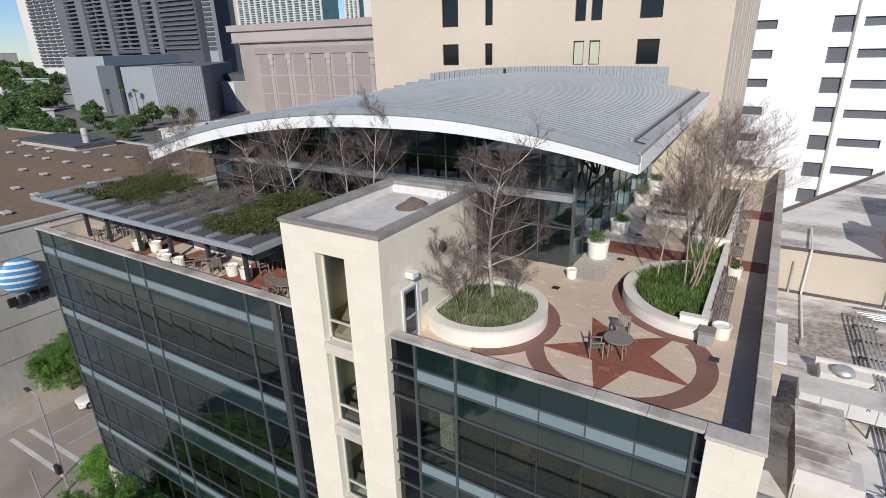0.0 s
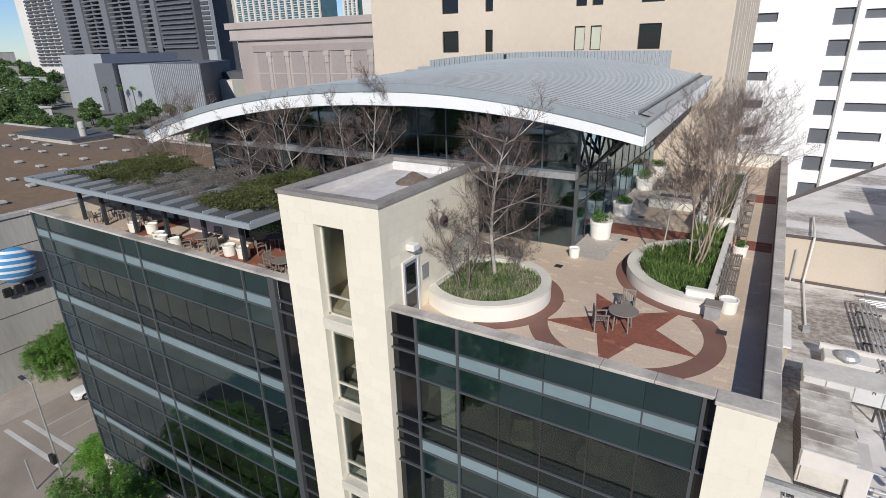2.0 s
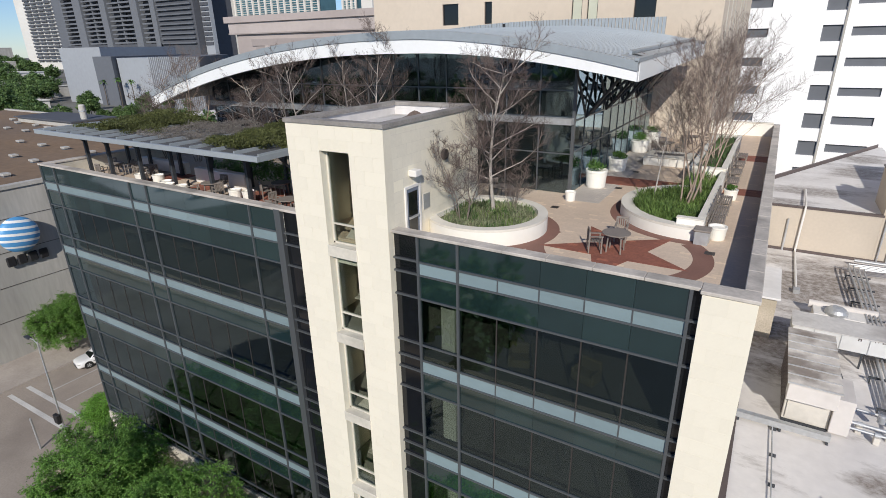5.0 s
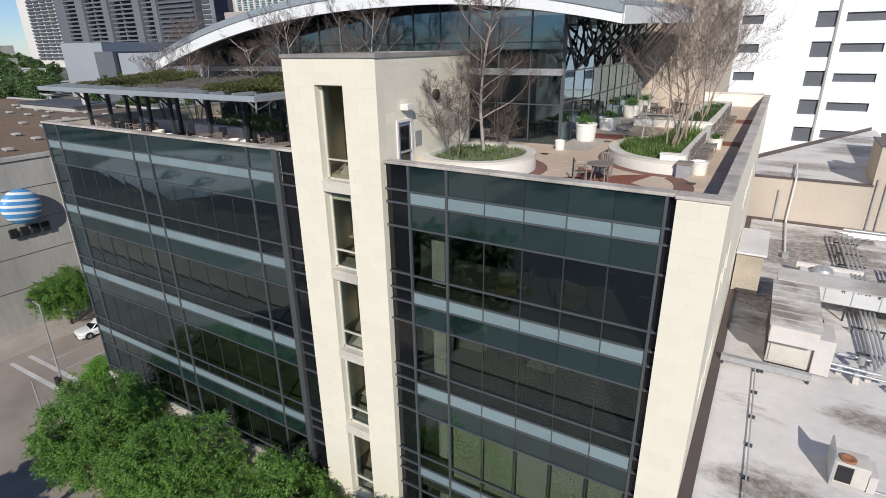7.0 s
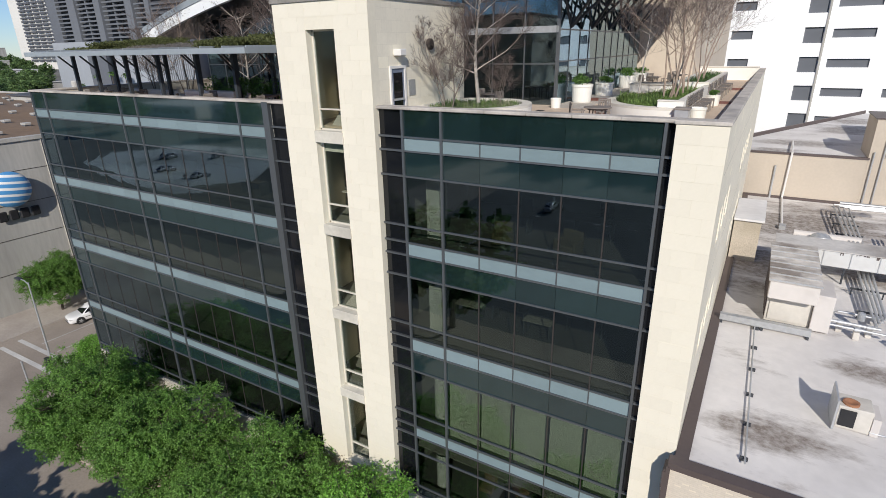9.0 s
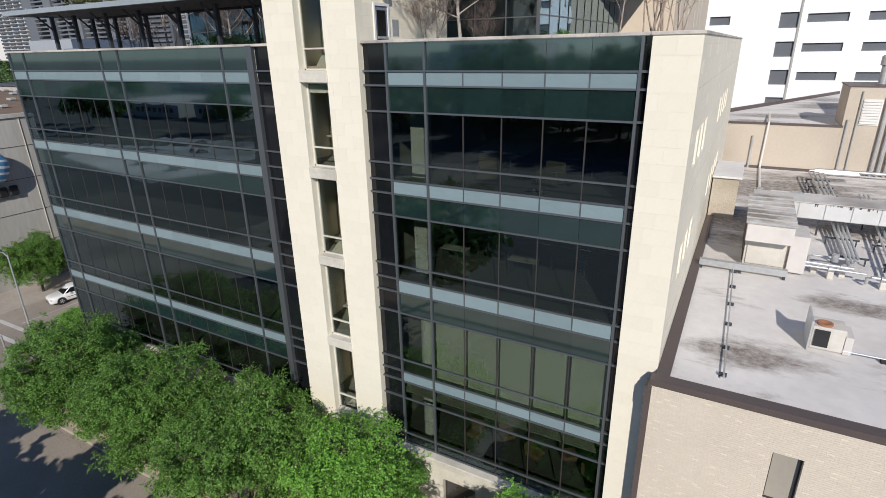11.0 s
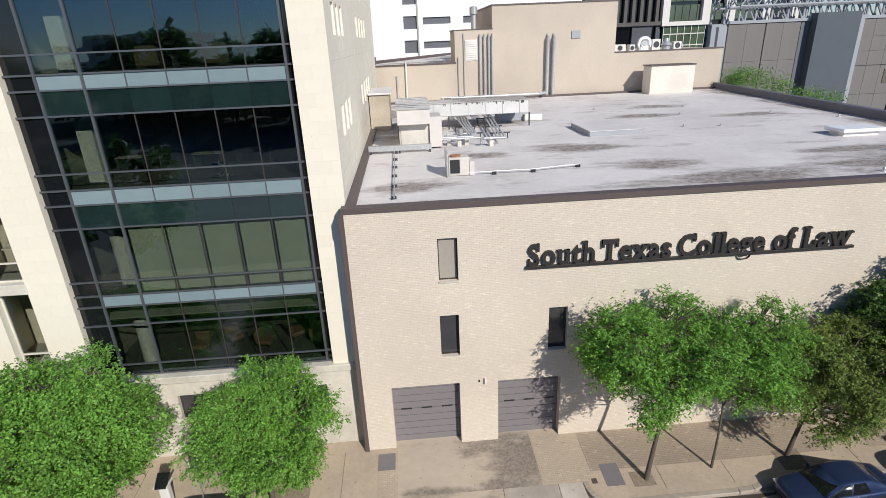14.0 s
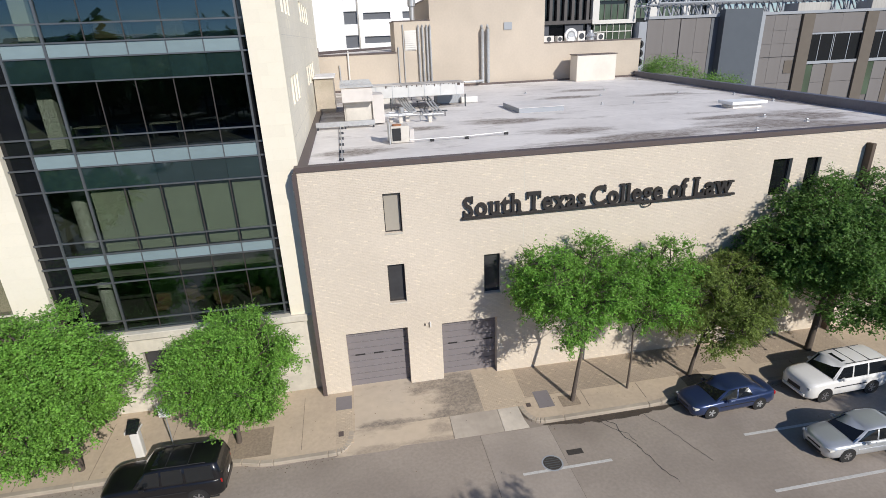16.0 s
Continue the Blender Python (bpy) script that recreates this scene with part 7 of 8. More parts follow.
for x, y, z in ((-311, 169, 14.5), (-330, 171, 13.0), (-300, 170, 13.5)):
    palm(x, y, z)
rngf = random.Random(77)
for x, y, size in ((-276, 107, 1.0), (-262, 106, 1.1), (-250, 105, 1.0), (-240, 104, 0.9), (-270, 100, 0.9), (-267, 130, 1.15), (-275, 133, 1.0), (-247, 125, 0.7), (-243, 138, 0.8), (-216, 114, 0.7), (-225, 120, 0.6),
                   (-382, 154, 1.4), (-392, 166, 1.3), (-440, 171, 1.6), (-395, 150, 1.3), (-437, 192, 1.5), (-415, 160, 1.4), (-270, 170, 0.8), (-256, 172, 0.7)):
    place_oak(5, x, y, x * 3, size, "dark green tree behind the gravel-roofed building", 0, "trees behind the roof")
for x, y, size in ((-1217, 461, 3.2), (-1120, 430, 3.2), (-1000, 400, 3.0), (-837, 346, 2.6), (-760, 320, 2.4), (-634, 281, 2.0), (-583, 221, 2.1), (-520, 205, 1.8), (-465, 196, 1.9), (-430, 180, 1.5), (-312, 152, 1.15), (-301, 120, 1.3),
                   (-285, 112, 1.1), (-345, 128, 1.4), (-370, 130, 1.3), (-400, 150, 1.5), (-244, 130, 0.8), (-238, 132, 0.9), (-214, 141, 0.7), (-292, 221, 1.0), (-270, 110, 1.1), (-700, 270, 2.2), (-900, 340, 2.6), (-660, 240, 2.0), (-1300, 430, 3.4), (-480, 165, 1.7)):
    place_oak(5, x, y, x, size, "green tree among distant low blocks", 0, "distant trees")
for k in range(24):
    d = rngf.uniform(120, 420)
    a = math.radians(rngf.uniform(97, 158))
    x, y = d * math.cos(a) * 1.25, d * math.sin(a) * 0.62 + 20
    if -160 < x < -50 and y < 75 or -255 < x < -130 and y > 185 or -390 < x < -240 and y > 160:
        continue
    place_oak(5, x, y, rngf.uniform(0, 360), rngf.uniform(0.9, 1.5), "green tree among distant low blocks", 0, "distant trees")


def grass_bed(outline, z, count, seed, mat, height=0.45, name="grass", patchy=-0.08):
    """Blades over an outline."""
    rng = random.Random(seed)
    xs, ys = [p[0] for p in outline], [p[1] for p in outline]
    bm = bmesh.new()

    def inside(x, y):
        hit = False
        for (xa, ya), (xb, yb) in zip(outline, outline[1:] + outline[:1]):
            if (ya > y) != (yb > y) and x < (xb - xa) * (y - ya) / (yb - ya) + xa:
                hit = not hit
        return hit

    made = 0
    while made < count:
        x, y = rng.uniform(min(xs), max(xs)), rng.uniform(min(ys), max(ys))
        if not inside(x, y):
            continue
        made += 1
        if noise.noise((x * 0.9, y * 0.9, seed)) < patchy and rng.random() < (0.6 if patchy < 0 else 0.9):
            continue
        h = height * rng.uniform(0.5, 1.25) * (0.75 + 0.5 * noise.noise((x * 1.3, y * 1.3, 0)))
        a = rng.uniform(0, 2 * math.pi)
        dx, dy, w = math.cos(a) * h * rng.uniform(0.2, 0.7), math.sin(a) * h * rng.uniform(0.2, 0.7), 0.012
        px, py = -math.sin(a) * w, math.cos(a) * w
        v = [bm.verts.new(p) for p in ((x - px, y - py, z), (x + px, y + py, z), (x + px * 0.7 + dx * 0.45, y + py * 0.7 + dy * 0.45, z + h * 0.75), (x - px * 0.7 + dx * 0.45, y - py * 0.7 + dy * 0.45, z + h * 0.75), (x + dx, y + dy, z + h * 0.9))]
        bm.faces.new((v[0], v[1], v[2], v[3])), bm.faces.new((v[3], v[2], v[4]))
    return thing(name, "dense green strap-leaved grass in the planter", "grass", kind="stuff", bm=bm, mat=mat)


# ---- terrace paving pattern ----
def circle(cx, cy, r, n=64, a0=0, a1=360):
    return [(cx + r * math.cos(radians(a0 + (a1 - a0) * k / n)), cy + r * math.sin(radians(a0 + (a1 - a0) * k / n))) for k in range(n + (a1 - a0 < 360))]


def annulus(cx, cy, r0, r1, z0, z1, a0=0, a1=360, n=72):
    bm = bmesh.new()
    inner, outer = circle(cx, cy, r0, n, a0, a1), circle(cx, cy, r1, n, a0, a1)
    m = len(inner) if a1 - a0 >= 360 else len(inner) - 1
    rows = [[bm.verts.new((x, y, z)) for x, y in o] for o, z in ((inner, z0), (inner, z1), (outer, z1), (outer, z0))]
    for a, b in zip(rows, rows[1:] + rows[:1]):
        for i in range(m):
            j = (i + 1) % len(a)
            bm.faces.new((a[i], a[j], b[j], b[i]))
    return bm


SC = (-3.45, 17.3)
inlay = thing("paving_ring", "dull red paved ring round the star", "paving inlay", kind="structure", bm=annulus(*SC, 2.58, 3.26, TZ - 0.03, TZ + 0.004, 158, 400), mat=RING_RED)
thing("planter_ring", "dull red paved band round the round planter", "paving inlay", kind="structure", bm=annulus(-8.85, 17.55, 2.46, 3.0, TZ - 0.03, TZ + 0.0045, -75, 60, 40), mat=RING_RED)
star_pts = []
for k in range(10):
    r, a = (2.74, 2.74 * 0.40)[k % 2], radians(125 - 36 * k)
    star_pts.append((SC[0] + r * math.cos(a), SC[1] + r * math.sin(a)))
thing("paving_star", "five-pointed brick-red star in the terrace paving", "paving inlay", kind="structure", bm=prism(star_pts[::-1], TZ - 0.03, TZ + 0.008), mat=STAR_RED)
thing("red_paving_patch", "brick-red paved patch on the terrace", "paving inlay", kind="structure", bm=boxes((-7.0, -2.8, 27.0, 28.8, TZ - 0.03, TZ + 0.0052), (-0.86, 0.8, 27.5, 28.9, TZ - 0.03, TZ + 0.005), (-0.86, 0.8, 36.5, 38.5, TZ - 0.03, TZ + 0.005)), mat=STAR_RED)
thing("grid_paving", "pale brick paving along the glass hall", "paving inlay", kind="structure", bm=boxes((-7.4, -5.7, 23.0, 42, TZ - 0.03, TZ + 0.003)), mat=coursed("grid_brick_paving", (0.58, 0.525, 0.47), 0.72, 0.24, 0.12, 0.018, contrast=0.12, flat=True))
thing("pergola_paving", "red-brown paving under the pergola", "paving inlay", kind="structure", bm=boxes((-30.5, -28.6, 14.2, 18, TZ - 0.03, TZ + 0.004), (-26.6, -24.9, 14.2, 18, TZ - 0.03, TZ + 0.004), (-22.3, -18.4, 13.7, 18, TZ - 0.03, TZ + 0.004)), mat=STAR_RED)
for x, y in ((-7.3, 21.5), (-5.6, 26.3), (-5.65, 30.5), (-0.45, 18.5)):
    thing("floor_drain", "small dark drain grate in the paving", "drain", bm=rounded(boxes((x - 0.17, x + 0.17, y - 0.17, y + 0.17, TZ - 0.02, TZ + 0.012)), 0.004, 1), mat=BRONZE)

# ---- planters ----
def planter(name, label, outer, inner, z1):
    ob = thing(name, label, "planter")
    bm = ring_wall(outer, inner, TZ, z1 - 0.1)
    bmesh.ops.recalc_face_normals(bm, faces=bm.faces[:])
    wall = part("wall", bm, PLANTER_WHITE, ob, smooth=True)
    for e in wall.data.edges:
        e.use_edge_sharp = abs(wall.data.vertices[e.vertices[0]].co.z - wall.data.vertices[e.vertices[1]].co.z) < 0.01
    part("rim", ring_wall([(x, y) for x, y in outer], inner, z1 - 0.099, z1), RIM, ob, "smooth cream rim")
    part("soil", prism(inner, TZ, z1 - 0.22), SOIL, ob)
    return ob


full = circle(-8.85, 17.55, 2.5, 64)
planter("round_planter", "round white masonry planter against the stair tower", [(max(x, T1 + 0.01), y) for x, y in full], [(max(x, T1 + 0.05), y) for x, y in circle(-8.85, 17.55, 2.1, 64)], 22.66)
bed = [(max(x, T1 + 0.1), y) for x, y in circle(-8.85, 17.55, 2.06, 40)]
grass_bed(bed, 22.43, 8500, 1, GRASS_PALE, 0.24, patchy=-0.1)
grass_bed(bed, 22.43, 1700, 9, GRASS, 0.36, patchy=0.12)
grass_bed(bed, 22.43, 2600, 29, GRASS_BLUE, 0.36, patchy=0.12)
LC = (-1.4, 23.05)


def half_ellipse(rx, ry, x1):
    """The planter's rounded side from its front corner to its rear one, closed by the straight side at x1."""
    pts = [(LC[0] - rx * math.sin(radians(a)), LC[1] - ry * math.cos(radians(a))) for a in range(0, 181, 5)]
    return [(x1, pts[0][1]), (x1, pts[-1][1])] + pts[::-1]


outline, inset = half_ellipse(3.2, 3.5, -0.95), half_ellipse(2.68, 3.02, -1.16)
thing("planter_band", "dull red paved band round the long planter", "paving inlay", kind="structure", bm=prism(half_ellipse(3.62, 3.95, -0.96), TZ - 0.03, TZ + 0.0055), mat=RING_RED)
planter("long_planter", "long white planter with a rounded side", outline, inset, 22.52)
grass_bed(inset, 22.3, 9000, 2, GRASS, 0.58)
grass_bed(inset, 22.3, 4200, 22, GRASS_BLUE, 0.5, patchy=0.05)
bed_back = [(-2.6, 26.4), (-1.16, 26.4), (-1.16, 28.9), (-2.6, 28.9)]
thing("planter_soil", "dark soil bed behind the long planter", "soil", kind="structure", bm=prism([(-2.7, 26.56), (-1.16, 26.56), (-1.16, 28.95), (-2.7, 28.95)], TZ - 0.02, 22.3), mat=SOIL)
grass_bed(bed_back, 22.3, 2600, 23, GRASS, 0.55)
seat_wall = thing("planter_wall", "raised white wall along the long planter's straight side", "planter wall", bm=rounded(boxes((-1.145, -0.90, 20.16, 29.0, TZ, 22.74), (-1.86, -0.90, 19.86, 20.155, TZ, 22.74)), 0.02, 1), mat=PLANTER_WHITE)
part("wall_cap", rounded(boxes((-1.165, -0.88, 20.16, 29.02, 22.742, 22.79), (-1.88, -0.88, 19.84, 20.155, 22.742, 22.79)), 0.012, 1), RIM, seat_wall, "smooth cream cap")
planter("far_planter", "white planter further along the terrace", [(-0.95, 29.05), (-0.95, 41.0), (-2.7, 41.0), (-2.7, 29.05)], [(-1.2, 29.3), (-1.2, 40.7), (-2.4, 40.7), (-2.4, 29.3)], 22.92)
grass_bed([(-1.2, 29.35), (-1.2, 40.7), (-2.35, 40.7), (-2.35, 29.35)], 22.68, 1500, 3, GRASS_BLUE, 0.42)


def pot(x, y, r, h, seed=0, plant=0, label="white tapered round planter pot"):
    ob = thing("planter_pot", label, "pot", "white pots", at=pose(x, y, TZ))
    part("body", turned([(r * 0.82, 0), (r * 0.86, h * 0.06), (r * 0.92, h * 0.55), (r * 0.95, h * 0.84), (r, h * 0.87), (r, h), (r * 0.86, h), (r * 0.82, h * 0.86), (0.001, h * 0.86)], 26), PLANTER_WHITE, ob, smooth=False)
    if plant:
        bm, rng = bmesh.new(), random.Random(seed)
        for _ in range(7):
            leaf_cloud(bm, rng, (rng.uniform(-0.5, 0.5) * r, rng.uniform(-0.5, 0.5) * r, h + rng.uniform(0.1, 0.4) * plant), (r * 0.55, r * 0.55, 0.22 * plant), 60, 0.06)
        tagged(part("foliage", bm, LEAF_DARK, ob), kind="stuff")


pot(-7.05, 22.9, 0.26, 0.46)
pot(-6.75, 26.1, 0.56, 0.92, 1, 1.0, "large white round pot with a leafy shrub")
pot(-6.75, 30.5, 0.55, 0.75, 2, 0.8, "large white round pot with low plants")
pot(-6.85, 36.9, 0.6, 0.8, 4, 1.0, "white pot far along the glass hall")
pot(-6.85, 41.2, 0.6, 0.8, 5, 0.8, "white pot at the terrace's far end")
pot(-0.42, 20.25, 0.34, 0.52, 6, 0, "white pot at the planter's corner")
pot(-0.45, 26.5, 0.31, 0.5, 7, 0.4, "white pot between the slatted benches")
cook = thing("grill_box", "weathered grey metal box beside the planter", "box", bm=rounded(boxes((-1.12, -0.60, 19.5, 19.8, TZ, 22.5)), 0.03, 1), mat=STEEL)
part("lid", rounded(boxes((-1.15, -0.57, 19.2, 19.82, 22.5, 22.58)), 0.02, 1), TEAK, cook)
part("front", boxes((-1.1, -0.62, 19.23, 19.5, TZ, 22.5)), STEEL, cook)


def bench(length):
    ob = thing("slatted_bench", "weathered teak slatted bench beside the planter", "bench", "slatted benches")
    for k in range(6):
        part("slat", rounded(boxes((-0.26 + k * 0.09, -0.19 + k * 0.09, -length / 2, length / 2, 0.40, 0.43)), 0.006, 1), TEAK, ob)
    for y in (-length / 2 + 0.08, length / 2 - 0.14):
        for x in (-0.25, 0.2):
            part("leg", boxes((x, x + 0.06, y, y + 0.06, 0, 0.40)), TEAK, ob)
        part("cross_rail", boxes((-0.25, 0.26, y, y + 0.06, 0.34, 0.399)), TEAK, ob)
    for k in range(4):
        part("back_slat", boxes((-0.30, -0.27, -length / 2, length / 2, 0.50 + k * 0.1, 0.565 + k * 0.1)), TEAK, ob)
    for y in (-length / 2, 0, length / 2 - 0.06):
        part("back_post", boxes((-0.33, -0.30, y, y + 0.06, 0.3, 0.9)), TEAK, ob)
    return ob


b0 = bench(1.5)
b0.matrix_world = pose(-0.55, 21.35, TZ)
for y in (22.95, 24.75, 29.0, 31.2, 33.6, 36.2):
    copy_thing(b0, pose(-0.55, y, TZ))


def round_table(r=0.5, h=0.73):
    ob = thing("round_table", "round weathered teak terrace table", "table", "terrace tables")
    part("tabletop", rounded(turned([(r, h - 0.035), (r, h)], 26), 0.004, 1), TEAK, ob)
    part("apron", turned([(r * 0.72, h - 0.1), (r * 0.72, h - 0.036)], 18), TEAK, ob)
    for k in range(4):
        a = radians(45 + 90 * k)
        part("leg", tube(bmesh.new(), [(r * 0.62 * math.cos(a), r * 0.62 * math.sin(a), h - 0.04), (r * 0.72 * math.cos(a), r * 0.72 * math.sin(a), 0)], 0.028, 6), TEAK, ob)
    return ob


def chair():
    ob = thing("terrace_chair", "weathered teak slatted terrace chair", "chair", "terrace chairs")
    for x in (-0.23, 0.19):
        part("front_leg", boxes((x, x + 0.045, -0.24, -0.195, 0, 0.62)), TEAK, ob)
        part("back_leg", boxes((x, x + 0.045, 0.2, 0.245, 0, 0.88)), TEAK, ob)
        part("armrest", rounded(boxes((x - 0.015, x + 0.06, -0.27, 0.24, 0.62, 0.65)), 0.006, 1), TEAK, ob)
    for k in range(5):
        part("seat_slat", boxes((-0.2, 0.2, -0.23 + k * 0.09, -0.16 + k * 0.09, 0.42, 0.445)), TEAK, ob)
    for k in range(5):
        part("back_slat", boxes((-0.17 + k * 0.075, -0.125 + k * 0.075, 0.21, 0.235, 0.46, 0.82)), TEAK, ob)
    part("top_rail", rounded(boxes((-0.23, 0.235, 0.2, 0.245, 0.82, 0.90)), 0.01, 1), TEAK, ob)
    return ob


t0 = round_table()
t0.matrix_world = pose(-3.44, 17.12, TZ + 0.008)
c0 = chair()
c0.matrix_world = pose(-4.1, 16.75, TZ + 0.008, 0, 0, 115)
copy_thing(c0, pose(-3.55, 18.35, TZ + 0.004, 0, 0, 8))
for x, y, chairs in ((-17.6, 14.9, 4), (-23.6, 15.3, 3), (-33.4, 15.8, 3), (-30.9, 16.2, 2), (-9.9, 21.4, 2), (-5.2, 37.2, 3), (-4.0, 40.6, 3), (-20.3, 17.0, 2)):
    copy_thing(t0, pose(x, y, TZ + 0.005, 0, 0, 20))
    for k in range(chairs):
        a = 30 + 360 * k / chairs + x * 7
        copy_thing(c0, pose(x + 0.85 * math.cos(radians(a)), y + 0.85 * math.sin(radians(a)), TZ + 0.005, 0, 0, a - 90))
fire = thing("masonry_box", "low white masonry box with a dark slot on the terrace", "fire pit", bm=rounded(boxes((-5.75, -3.1, 32.7, 34.8, TZ, TZ + 0.48)), 0.04, 2), mat=PLANTER_WHITE)
part("cap", rounded(boxes((-5.8, -3.05, 32.65, 34.85, TZ + 0.48, TZ + 0.55)), 0.015, 1), STONE, fire, "pale stone cap")
part("slot", boxes((-5.3, -3.6, 33.5, 34.1, TZ + 0.551, TZ + 0.57)), DARK_STEEL, fire, "dark slot cover")

# ---- pergola ----
perg = thing("pergola", "dark steel pergola with a slatted roof grown with vines", "pergola")
PX = (-35.75, -17.0)
part("front_beam", rounded(boxes((PX[0], PX[1], 12.98, 13.12, 24.78, 25.02)), 0.01, 1), ROOF_METAL, perg, "pale blue-grey edge beam")
part("end_beam", boxes((PX[1] - 0.12, PX[1], 13.12, 18.2, 24.78, 25.02)), ROOF_METAL, perg)
part("west_beam", boxes((PX[0], PX[0] + 0.12, 13.12, 18.2, 24.78, 25.02)), ROOF_METAL, perg)
part("rear_beam", boxes((PX[0], PX[1], 18.2, 18.34, 24.78, 25.02)), DARK_STEEL, perg)
for k in range(52):
    y = 13.2 + k * 0.096
    part("slat", boxes((PX[0] + 0.12, PX[1] - 0.12, y, y + 0.05, 24.9, 24.945)), SLAT, perg)
for k in range(13):
    x = PX[0] + 0.9 + k * 1.48
    part("rafter", rounded(boxes((x, x + 0.045, 13.12, 18.2, 24.93, 25.10)), 0.006, 1), ROOF_METAL, perg)
for x in (-35.0, -32.6, -29.5, -26.5, -23.3, -20.5, -17.4):
    for y in (15.2, 17.6):
        part("post", boxes((x - 0.09, x + 0.09, y - 0.09, y + 0.09, TZ, 24.78)), DARK_STEEL, perg)
        part("post_brace", tube(bmesh.new(), [(x, y, 24.0), (x, y - 0.8, 24.78)], 0.05, 6), DARK_STEEL, perg)
rngv = random.Random(9)
for name, label, mat, x0, x1, y0, y1, n in (("vine", "olive green vine heaped over the pergola roof", LEAF_DRY, -34.4, -26.6, 14.5, 18.9, 190), ("vine", "olive green vine heaped over the pergola roof", LEAF_DRY, -22.6, -16.9, 14.0, 18.9, 170),
                                            ("dry_vine", "bare grey vine stems over the pergola roof", VINE_TWIG, -29.5, -20.5, 14.4, 18.9, 110)):
    bm = bmesh.new()
    for _ in range(n):
        x, y = rngv.triangular(x0, x1, (x0 + x1) / 2), rngv.uniform(y0, y1)
        dome = max(0.0, 1 - ((x - (x0 + x1) / 2) / (x1 - x0) * 2) ** 2) * (0.45 + 0.55 * (y - y0) / (y1 - y0))
        leaf_cloud(bm, rngv, (x, y, 25.06 + rngv.random() * (0.75 if mat is LEAF_DRY else 0.35) * dome), (0.55, 0.45, 0.13), 120, 0.058 if mat is LEAF_DRY else 0.042)
    thing(name, label, "vine", kind="stuff", bm=bm, mat=mat)
for x, y in ((-29.9, 15.3), (-28.7, 15.6), (-26.9, 14.9), (-26.2, 14.6), (-25.2, 14.7), (-21.9, 15.4), (-21.0, 15.5)):
    pot(x, y, 0.33, 0.55, 0, 0, "white tapered pot under the pergola")
thing("white_bench_wall", "long low white wall under the pergola", "wall", bm=rounded(boxes((-27.2, -23.0, 16.9, 17.3, TZ, 22.85)), 0.04, 2), mat=WHITE)
thing("white_bench_wall", "low white wall behind the pergola pots", "wall", bm=rounded(boxes((-34.2, -29.5, 17.8, 18.2, TZ, 22.7)), 0.04, 2), mat=WHITE)
hedge, rngh = bmesh.new(), random.Random(14)
for _ in range(60):
    leaf_cloud(hedge, rngh, (rngh.uniform(-27, -19), rngh.uniform(17.6, 18.8), 22.5 + rngh.random() * 0.9), (0.4, 0.35, 0.3), 90, 0.06)
thing("hedge", "dark green shrubs behind the pergola", "shrub", kind="stuff", bm=hedge, mat=LEAF_DARK)


